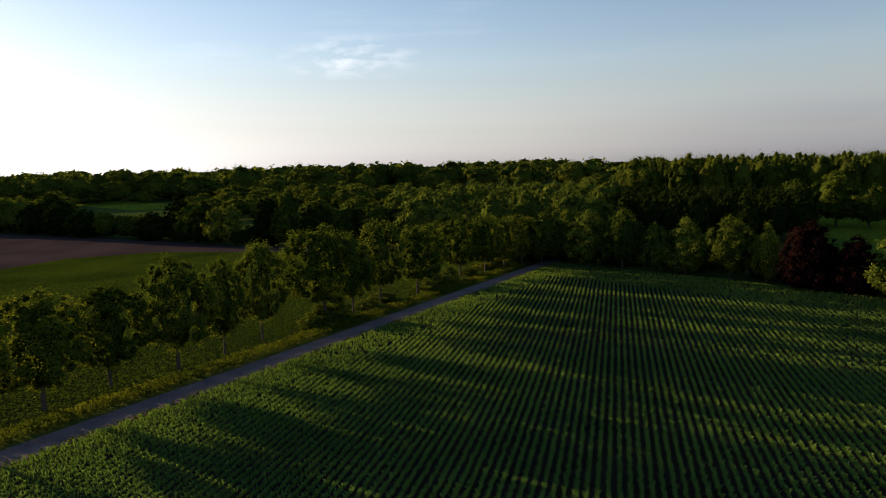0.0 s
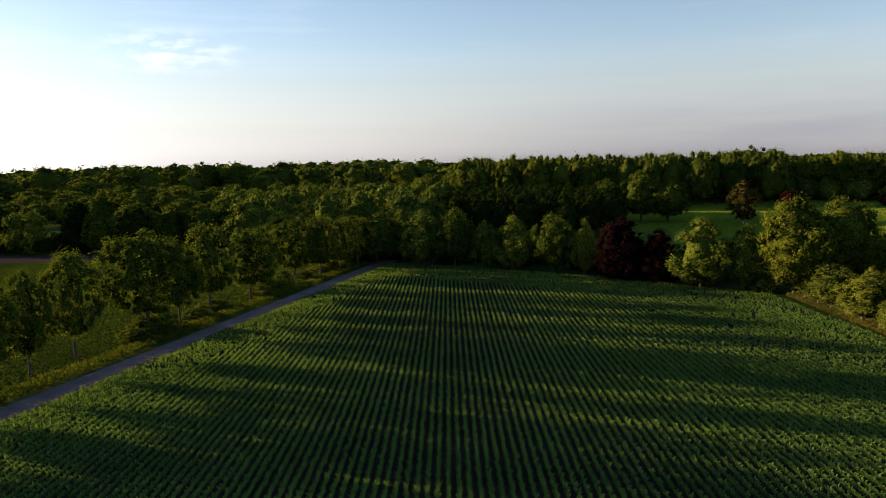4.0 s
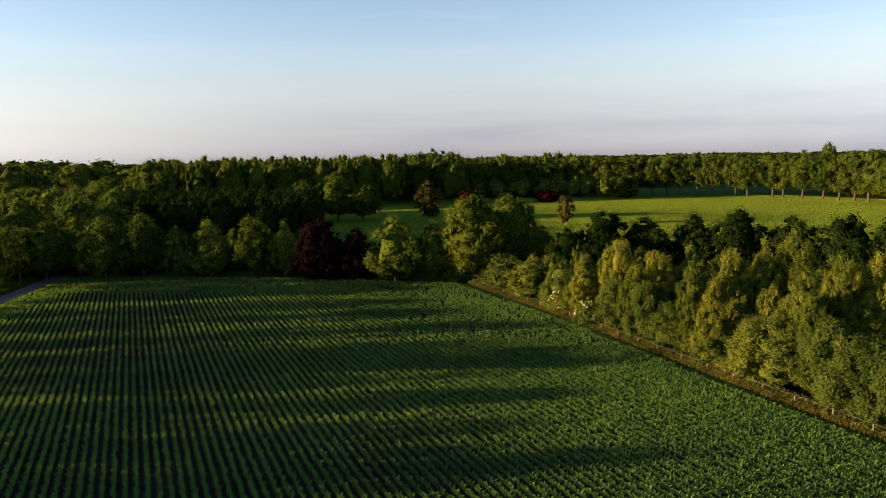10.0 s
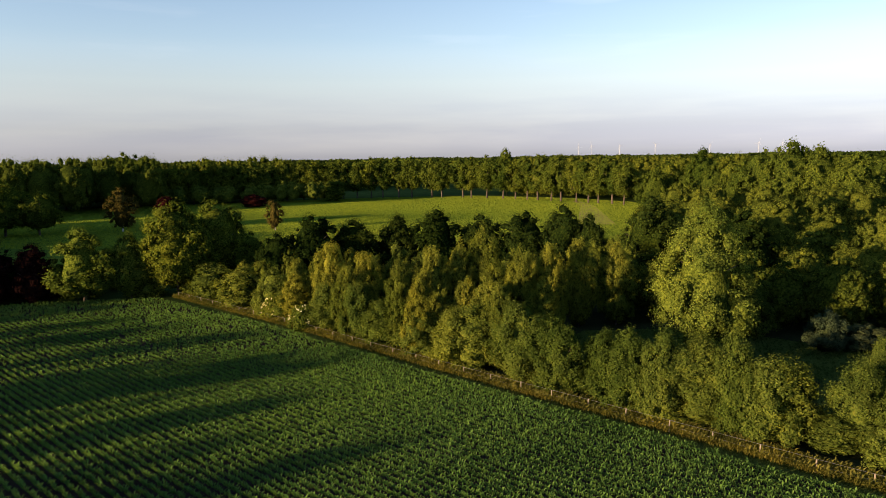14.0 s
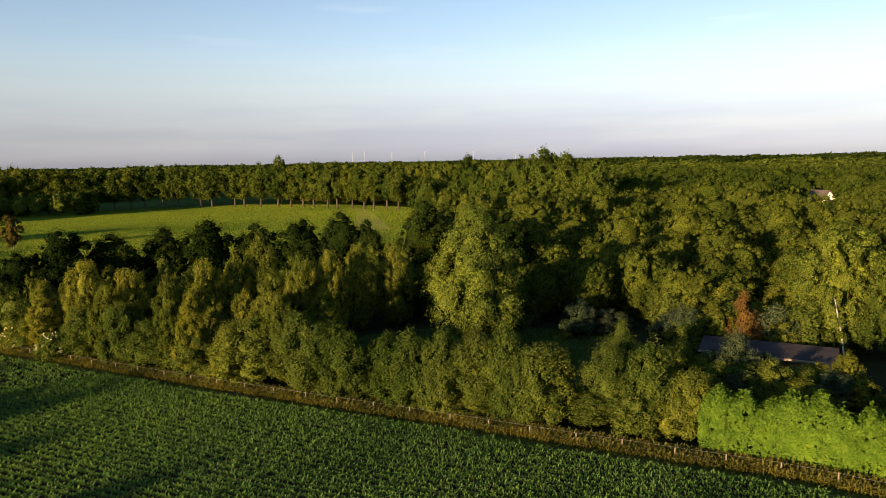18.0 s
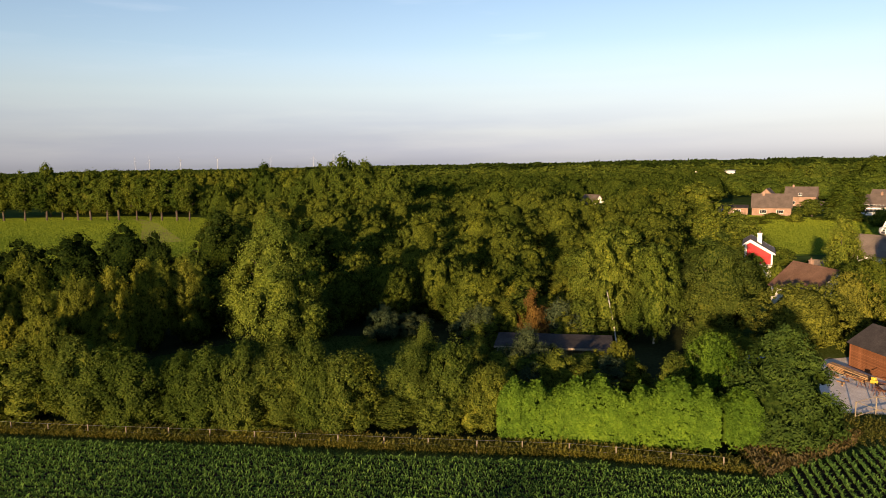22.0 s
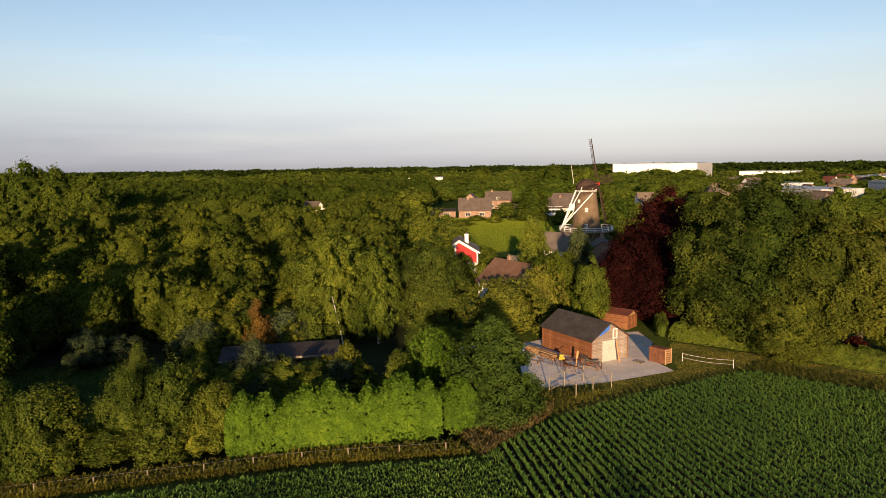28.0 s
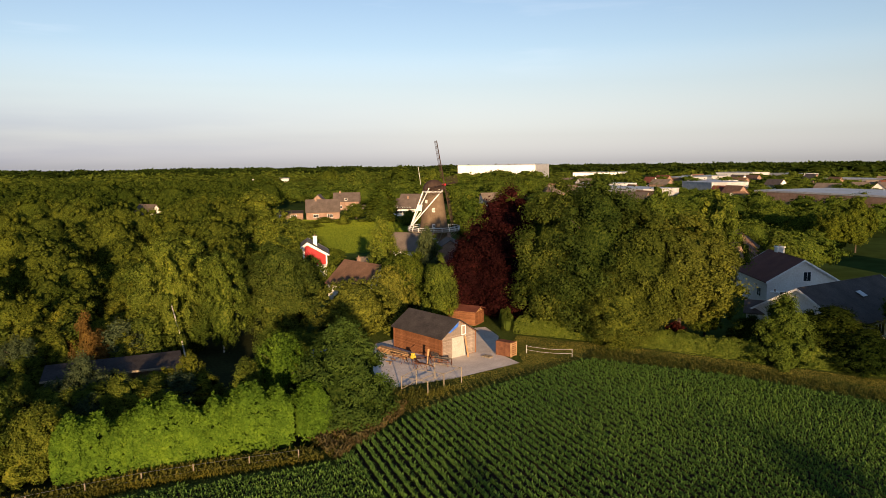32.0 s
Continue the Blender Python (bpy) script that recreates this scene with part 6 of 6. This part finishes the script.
def pallet_stack():
    c = thing("crate_stack", pose(55.6, -61.0, 0.03, 0, 0, 10), "tall dark wooden crate with slatted end", "crate")
    part("body", box(bmesh.new(), -0.2, 2.0, -0.55, 0.55, 0, 1.75, 0.02), RUST, c, "dark brown boarded side")
    for i in range(7):
        part("slat", box(bmesh.new(), -0.26, -0.20, -0.6, 0.6, 0.05 + i * 0.25, 0.17 + i * 0.25, 0.005), TIMBER, c)
    for y in (-0.6, 0.6):
        part("stile", box(bmesh.new(), -0.3, -0.2, y - 0.05, y + 0.05, 0, 1.8, 0.005), TIMBER, c)
    r = thing("rope_barrier", pose(0, 0, 0), "white rope strung between low posts on the grass", "rope")
    posts = [(55.2, -63.2), (50.2, -65.8)]
    for x, y in posts:
        bm = bmesh.new()
        beam(bm, (x, y, 0), (x, y, 1.05), 0.025, 0.022)
        part("post", bm, WHITE, r)
    for z in (0.5, 0.98):
        bm = bmesh.new()
        for k in range(8):
            f0, f1 = k / 8, (k + 1) / 8
            sag = lambda f: z - 0.7 * f * (1 - f)
            (x0, y0), (x1, y1) = posts
            beam(bm, (x0 + (x1 - x0) * f0, y0 + (y1 - y0) * f0, sag(f0)), (x0 + (x1 - x0) * f1, y0 + (y1 - y0) * f1, sag(f1)), 0.011, 0.011, 5)
        part("rope", bm, WHITE, r)


pallet_stack()


def blue_cover():
    b = thing("covered_heap", pose(69.6, -43.0, 0, 0, 0, 20), "heap under a bright blue plastic cover", "cover")
    bm = bmesh.new()
    bmesh.ops.create_icosphere(bm, subdivisions=3, radius=1)
    for v in bm.verts:
        n = noise.noise(v.co * 2.0) * 0.25
        v.co = Vector((v.co.x * 1.9 * (1 + n), v.co.y * 1.1 * (1 + n), max(0, v.co.z * 1.7 * (1 + n))))
    part("cover", bm, BLUE_SHEET, b)
    h = thing("rubble_heap", pose(52.6, -37.6, 0), "low heap of pale stones and earth on the grass", "rubble")
    bm = bmesh.new()
    bmesh.ops.create_icosphere(bm, subdivisions=3, radius=1)
    for v in bm.verts:
        n = noise.noise(v.co * 3.0) * 0.4
        v.co = Vector((v.co.x * 1.2 * (1 + n), v.co.y * 0.8 * (1 + n), max(-0.02, v.co.z * 0.5 * (1 + n))))
    part("stones", bm, STONE, h)


blue_cover()


# ---- windmill ----
def windmill():
    cx, cy = 144.0, -126.0
    away = Vector((cx, cy, 0)).normalized()
    right = Vector((away.y, -away.x, 0))
    mill = thing("windmill", pose(cx, cy, 0, 0, 0, math.degrees(math.atan2(right.y, right.x))), "dark brick tower windmill with white stage, tail beams and sails", "windmill")
    bm = bmesh.new()
    bmesh.ops.create_cone(bm, cap_ends=True, segments=28, radius1=4.6, radius2=2.55, depth=15.8, matrix=Matrix.Translation((0, 0, 7.9)))
    tower = part("tower", bm, BRICK_DARK, mill)
    bm = bmesh.new()
    bmesh.ops.create_cone(bm, cap_ends=True, segments=28, radius1=2.72, radius2=2.68, depth=0.45, matrix=Matrix.Translation((0, 0, 15.7)))
    part("curb", bm, WHITE, mill, "white ring under the cap")
    bm = bmesh.new()
    bmesh.ops.create_uvsphere(bm, u_segments=20, v_segments=10, radius=1, matrix=Matrix.Translation((0.1, 0, 15.95)) @ Matrix.Diagonal((3.1, 2.75, 3.0, 1)))
    bmesh.ops.bisect_plane(bm, geom=bm.verts[:] + bm.edges[:] + bm.faces[:], plane_co=(0, 0, 15.93), plane_no=(0, 0, 1), clear_inner=True)
    bmesh.ops.holes_fill(bm, edges=bm.edges[:])
    part("cap", bm, DARK_PANEL, mill, "dark thatched cap")
    stage = part("stage", box(bmesh.new(), 0, 0.01, 0, 0.01, 5.0, 5.01), OLD_WOOD, mill)
    bm = bmesh.new()
    bmesh.ops.create_cone(bm, cap_ends=True, segments=20, radius1=7.2, radius2=7.2, depth=0.2, matrix=Matrix.Translation((0, 0, 5.0)))
    stage.data = joined("stage", bm, OLD_WOOD)
    for i in range(20):
        a, b = 2 * math.pi * i / 20, 2 * math.pi * (i + 1) / 20
        pa, pb = Vector((7.1 * math.cos(a), 7.1 * math.sin(a), 5.1)), Vector((7.1 * math.cos(b), 7.1 * math.sin(b), 5.1))
        bm = bmesh.new()
        beam(bm, pa, pa + Vector((0, 0, 1.05)), 0.07, 0.07, 4)
        part("baluster", bm, WHITE, stage)
        bm = bmesh.new()
        for z in (0.5, 1.0):
            beam(bm, pa + Vector((0, 0, z)), pb + Vector((0, 0, z)), 0.06, 0.06, 4)
        part("rail", bm, WHITE, stage)
        if i % 2 == 0:
            bm = bmesh.new()
            beam(bm, Vector((4.1 * math.cos(a), 4.1 * math.sin(a), 2.2)), pa - Vector((0, 0, 0.2)), 0.12, 0.12, 4)
            part("brace", bm, OLD_WOOD, stage)
    # tail beams behind the cap, running down to the stage
    for name, a, b, r in (("tail_pole", (-2.6, 0, 16.4), (-6.6, -0.8, 5.6), 0.17), ("long_brace", (-1.2, -3.0, 16.6), (-6.2, -1.0, 6.6), 0.13), ("long_brace", (-1.2, 3.0, 16.6), (-6.2, -0.6, 6.6), 0.13),
                          ("short_brace", (2.5, -3.3, 16.2), (-6.0, -3.7, 6.6), 0.15), ("short_brace", (1.6, 3.1, 16.3), (-5.7, 0.2, 7.2), 0.13), ("cross_beam", (1.6, -3.4, 16.3), (1.6, 3.4, 16.3), 0.15), ("cross_beam", (-1.2, -3.3, 16.6), (-1.2, 3.3, 16.6), 0.15)):
        bm = bmesh.new()
        beam(bm, a, b, r, r, 5)
        part(name, bm, WHITE, mill)
    bm = bmesh.new()
    beam(bm, (-3.4, 0, 17.4), (-4.1, 0, 22.5), 0.05, 0.04, 5)
    part("flag_pole", bm, WHITE, mill)
    # wind shaft and sails
    axis = Vector((0.925, -0.34, 0.16)).normalized()
    hub = Vector((0, 0, 17.0)) + axis * 3.3
    bm = bmesh.new()
    beam(bm, Vector((0, 0, 17.0)), hub + axis * 0.35, 0.32, 0.30, 8)
    part("wind_shaft", bm, RED_PAINT, mill)
    up = (Vector((0, 0, 1)) - axis * axis.z).normalized()
    side = axis.cross(up)
    for k in range(4):
        ang = radians(2 + 90 * k)
        d = up * math.cos(ang) + side * math.sin(ang)
        w = axis.cross(d)
        bm = bmesh.new()
        beam(bm, hub, hub + d * 12.2, 0.20, 0.08, 5)
        sail = part("sail", bm, DARK_PANEL, mill)
        bm = bmesh.new()
        for off in (0.35, 1.15, 1.95):
            beam(bm, hub + d * 2.0 + w * off, hub + d * 12.0 + w * off, 0.045, 0.045, 4)
        for j in range(22):
            s = hub + d * (2.0 + j * 0.475)
            beam(bm, s - w * 0.3, s + w * 1.95, 0.035, 0.035, 4)
        part("lattice", bm, DARK_PANEL, sail)
    for side_x, z, w, h in ((0.0, 10.2, 0.75, 1.0), (0.0, 6.0, 0.75, 1.0), (-1.9, 12.6, 0.6, 0.8)):
        rad = 4.6 - 2.05 * (z + h / 2) / 15.8
        y = math.sqrt(max(rad * rad - side_x * side_x, 0.1))
        turn = math.degrees(math.atan2(side_x, y))
        bm = bmesh.new()
        for x0, x1, z0, z1 in ((-w / 2, w / 2, 0, 0.12), (-w / 2, w / 2, h - 0.12, h), (-w / 2, -w / 2 + 0.12, 0.12, h - 0.12), (w / 2 - 0.12, w / 2, 0.12, h - 0.12), (-0.04, 0.04, 0.12, h - 0.12)):
            box(bm, x0, x1, -0.22, 0.25, z0, z1)
        f = part("window", bm, WHITE, mill, "", pose(side_x, -y, z, 0, 0, turn))
        part("pane", box(bmesh.new(), -w / 2 + 0.1, w / 2 - 0.1, -0.15, 0.12, 0.1, h - 0.1), GLASS, f)


windmill()

# ---- houses ----
red_house = house("house", 128.6, -78.4, -31.4, 9.0, 5.0, 4.8, 7.2, PLASTER, TILE_GREY, "white-trimmed house with a bright red gable", [("L", -1.6, 0.6, 1.6, 2.0)],
      [(-1.0, -0.1, 0.8, 5.4, 8.3, PLASTER)], off=1.5, eave2=6.5, over=0.5, trim=WHITE)
bm = bmesh.new()
v = [bm.verts.new(c) for c in ((-4.52, -2.2, 2.6), (-4.52, 2.1, 2.6), (-4.52, 2.1, 6.35), (-4.52, 1.5, 6.75), (-4.52, -2.2, 4.6))]
bm.faces.new(v)
bmesh.ops.solidify(bm, geom=bm.faces[:], thickness=0.06)
part("cladding", bm, RED_PAINT, red_house, "bright red boarded gable")
part("awning", box(bmesh.new(), -5.6, -4.5, -2.5, 0.6, 2.45, 2.55), CLAD_GREY, red_house, "grey awning")
house("house", 97.8, -69.0, 2, 9.6, 8.0, 3.0, 6.4, PLASTER, TILE_BROWN, "bungalow with a brown tiled roof and pale gable", [("L", 0, 3.2, 1.2, 0.9), ("B", 1.0, 0.9, 1.6, 1.2)], [(1.5, -0.4, 0.5, 5.8, 7.2, BRICK)])
house("house", 130.6, -106.0, 23, 13.0, 11.0, 3.0, 6.5, PLASTER, TILE_GREY, "low farm building with a wide grey tiled roof", [("B", 2, 0.9, 1.6, 1.2), ("B", -2, 0.9, 1.6, 1.2), ("B", -4.5, 0.9, 1.2, 1.2)])
house("house", 112.0, -82.5, 40, 7.0, 6.0, 2.6, 4.6, CREAM, TILE_GREY, "small cream annexe with a grey roof", [("L", 0, 1.0, 1.2, 1.2)])
house("house", 118.0, -108.0, -40, 10.0, 9.0, 3.0, 6.0, BRICK, SLATE, "brick house with a dark roof partly behind trees", [("L", 0, 1.0, 1.6, 1.3)], [(2, 0, 0.7, 5.2, 7.0, BRICK)])
house("house", 100.0, -96.0, -30, 11.0, 8.0, 3.0, 6.2, BRICK, TILE_RED, "house with a dark reddish roof behind trees", [("L", 0, 1.0, 1.6, 1.3)], [(2, 0, 0.7, 5.2, 7.0, BRICK)])
house("house", 258.0, -162.0, 58, 14.0, 9.5, 3.2, 8.2, BRICK, SLATE, "brick house with a tall dark roof and dormers", [("B", 3, 0.9, 2.2, 1.3, "window", None, None, 2), ("B", -3, 0.9, 2.2, 1.3, "window", None, None, 2)], [(3.0, 0.4, 0.8, 7.2, 9.2, BRICK)])
house("house", 266.0, -150.0, 58, 12.0, 8.0, 2.8, 3.6, BRICK, FELT, "flat brick extension with wide windows", [("B", 2, 0.8, 2.4, 1.3, "window", None, None, 2), ("B", -3, 0.8, 1.6, 1.3)], over=0.2)
house("house", 300.0, -203.0, 50, 13.0, 9.0, 4.5, 8.6, BRICK, SLATE, "dark brick house with a grey roof", [("B", 3, 1.0, 1.8, 1.3), ("B", -3, 1.0, 1.8, 1.3), ("B", 0, 5.0, 1.2, 1.0)], [(3.4, 0, 0.8, 7.6, 9.6, BRICK)])
house("house", 306.0, -190.0, -40, 9.0, 8.0, 4.0, 8.0, BRICK, SLATE, "dark brick house with a pointed gable", [("L", 0, 4.2, 1.4, 1.2), ("L", 1.5, 1.0, 1.6, 1.3)])
house("house", 246.0, -196.0, 48, 13.0, 9.0, 3.4, 7.6, PLASTER, SLATE, "white house with a long window band and dark roof", [("B", 0, 1.2, 8.5, 1.2, "window", None, None, 6), ("B", 0, 3.0, 8.0, 1.0, "window", None, None, 6)], [(-3, 0, 0.8, 6.6, 8.6, BRICK)])
house("house", 262.0, -186.0, 48, 7.0, 6.0, 3.2, 4.4, PLASTER, SLATE, "small white house with windows on two floors", [("B", 0, 1.0, 4.5, 1.1, "window", None, None, 4), ("B", 0, 2.3, 4.5, 0.8, "window", None, None, 4)])
house("house", 268.0, -222.0, 30, 14.0, 9.0, 3.4, 8.0, PLASTER, SLATE, "house with white gable and dark roof by the mill", [("B", 2, 1.0, 1.8, 1.3), ("B", -2, 1.0, 1.8, 1.3), ("B", 0, 3.2, 5.0, 1.0, "window", None, None, 4)])
house("house", 250.0, -262.0, 62, 16.0, 9.0, 3.2, 7.6, PLASTER, TILE_GREY, "white house with a grey-brown roof", [("B", 2, 1.0, 1.8, 1.3), ("R", 0, 4.0, 1.8, 1.1)])
house("house", 282.0, -96.5, 20, 9.0, 8.0, 4.0, 8.4, PLASTER, SLATE, "white gabled house deep among the trees", [("L", 0, 4.2, 1.2, 1.1)])
house("house", 46.9, -118.9, 135, 13.0, 11.0, 4.2, 7.5, PLASTER, TILE_RED, "white house with a dark red tiled roof", [("R", 0.6, 4.3, 1.1, 1.4), ("R", -2.4, 1.3, 2.2, 1.2, "window", None, None, 2), ("F", 3.5, 1.4, 1.4, 1.3)],
      [(-3.5, 0.4, 1.2, 6.6, 8.6, PLASTER)], trim=WHITE)
house("house", 33.4, -103.5, 78, 19.0, 13.0, 2.8, 6.5, PLASTER, SLATE, "pale house under a wide dark slate roof", [("B", 3, 0.6, 2.2, 1.6, "window", None, None, 2), ("B", -2, 0.6, 2.2, 1.6, "window", None, None, 2)], trim=WHITE)
house("house", 41.0, -97.0, 20, 4.0, 3.4, 2.4, 3.6, PLASTER, SLATE, "small white outbuilding with a white chimney", (), [(-1.4, 0, 0.9, 2.4, 5.2, PLASTER)])
house("house", 62.0, -136.0, 110, 14.0, 10.0, 3.4, 7.6, BRICK, TILE_BROWN, "brick house with a brown roof behind trees", [("L", 0, 1.0, 1.8, 1.3)], [(2, 0, 0.8, 6.6, 8.4, BRICK)])
house("house", 70.0, -152.0, 120, 12.0, 9.0, 3.4, 7.4, BRICK, TILE_RED, "brick house with a red roof behind trees", [("L", 0, 1.0, 1.8, 1.3)])
house("house", 26.0, -158.0, 15, 13.0, 10.0, 4.0, 9.0, BRICK, TILE_BROWN, "house with a white timbered gable and brown roof", [("B", 0, 1.0, 1.8, 1.3), ("L", 0, 4.8, 2.0, 1.4)], trim=WHITE)


def roof_light():
    w = thing("roof_window", pose(30.6, -103.0, 5.35, 0, -27, -12), "pale skylight in the dark slate roof", "window")
    part("frame", box(bmesh.new(), -0.6, 0.6, -0.5, 0.5, 0.0, 0.12, 0.02), WHITE, w)


def hall(name, x, y, turn, L, W, h, wall, side, label, bands=0):
    b = thing(name, pose(x, y, 0, 0, 0, turn), label, "building")
    part("wall", box(bmesh.new(), -L / 2, L / 2, -W / 2, W / 2, 0, h), wall, b)
    part("parapet", box(bmesh.new(), -L / 2 - 0.2, L / 2 + 0.2, -W / 2 - 0.2, W / 2 + 0.2, h + 0.005, h + 0.7), side, b)
    for s in (-1, 1):
        part("end_wall", box(bmesh.new(), s * (L / 2 + 0.02) - 0.1, s * (L / 2 + 0.02) + 0.1, -W / 2 - 0.05, W / 2 + 0.05, 0, h), side, b)
    for k in range(bands):
        window_part(b, "B", L, W, -L / 2 + (k + 0.5) * L / bands, 1.0, L / bands * 0.7, 1.6, bars=3)
    return b


hall("warehouse", 616, -660, 203.6, 103, 60, 19.5, CLAD, CLAD_GREY, "large white windowless warehouse")
hall("warehouse", 520, -735, 203.6, 60, 40, 9, CLAD, CLAD_GREY, "low white warehouse extension")
hall("warehouse", 100, -330, 156, 76, 44, 8.5, BRICK, CLAD_GREY, "wide flat-roofed brick building with grey parapet", 8)
hall("warehouse", 560, -300, 150, 50, 30, 11, CLAD, CLAD_GREY, "distant white industrial hall")
roof_light()

TOWN = random.Random(77)
for i in range(46):
    a = radians(-141 - TOWN.uniform(0, 26))
    d = 330 + 470 * (i / 46) + TOWN.uniform(-20, 20)
    x, y = -math.sin(a) * d, math.cos(a) * d
    if abs(x - 100) < 50 and abs(y + 330) < 45:
        continue
    wallm = TOWN.choice((BRICK, BRICK, PLASTER))
    roofm = TOWN.choice((TILE_RED, TILE_BROWN, SLATE, TILE_GREY))
    house("house", x, y, TOWN.choice((65, -25, 80, -10)) + TOWN.uniform(-6, 6), TOWN.uniform(10, 18), TOWN.uniform(8, 10), 4.0, TOWN.uniform(7.2, 9), wallm, roofm,
          "%s town house with a %s roof" % ("white" if wallm is PLASTER else "brick", {"tile_red": "red tiled", "tile_brown": "brown tiled", "slate": "dark slate", "tile_grey": "grey tiled"}[roofm.name]), [("B", 2, 1.0, 1.8, 1.3), ("B", -2, 1.0, 1.8, 1.3)])
for i in range(9):
    a = radians(-143 - TOWN.uniform(0, 22))
    d = 420 + 60 * i
    hall("warehouse", -math.sin(a) * d, math.cos(a) * d, 155 + TOWN.uniform(-8, 8), TOWN.uniform(25, 60), 25, TOWN.uniform(6, 9), TOWN.choice((CLAD, BRICK, CLAD_GREY)), CLAD_GREY, "flat-roofed industrial building among trees")
# farmhouses north
house("house", -262, 566, 60, 18, 11, 3.4, 8.5, BRICK, TILE_BROWN, "distant farmhouse with a brown roof", [("L", 0, 1.0, 1.8, 1.3)])
house("house", -236, 556, -20, 12, 9, 3.0, 7.5, PLASTER, SLATE, "distant barn with a white-edged gable", [("F", 0, 1.0, 1.8, 1.3)], trim=WHITE)
house("house", 70, 420, 10, 30, 12, 3.0, 6.5, BRICK, TILE_RED, "long farm building with a red roof among trees", ())


def wind_turbine(yaw, d, hub_h):
    a = radians(yaw)
    t = thing("wind_turbine", pose(-math.sin(a) * d, math.cos(a) * d, 0, 0, 0, yaw + 25), "distant white three-bladed wind turbine", "turbine", "wind turbines on the horizon")
    bm = bmesh.new()
    beam(bm, (0, 0, 0), (0, 0, hub_h), 1.0, 0.6, 8)
    part("tower", bm, TURBINE, t)
    part("nacelle", box(bmesh.new(), -0.9, 0.9, -4, 2, hub_h - 0.9, hub_h + 0.9, 0.3), TURBINE, t)
    for k in range(3):
        b = radians(20 + 120 * k + yaw * 7)
        bm = bmesh.new()
        beam(bm, (0, -4.2, hub_h), (math.sin(b) * 20, -4.2, hub_h + math.cos(b) * 20), 0.6, 0.2, 5)
        part("blade", bm, TURBINE, t)


for yaw, d in ((-73.0, 3600), (-74.0, 3300), (-76.2, 3500), (-78.9, 3200), (-82.9, 3700), (-86.3, 3300), (-87.9, 3500)):
    wind_turbine(yaw, d, 52)
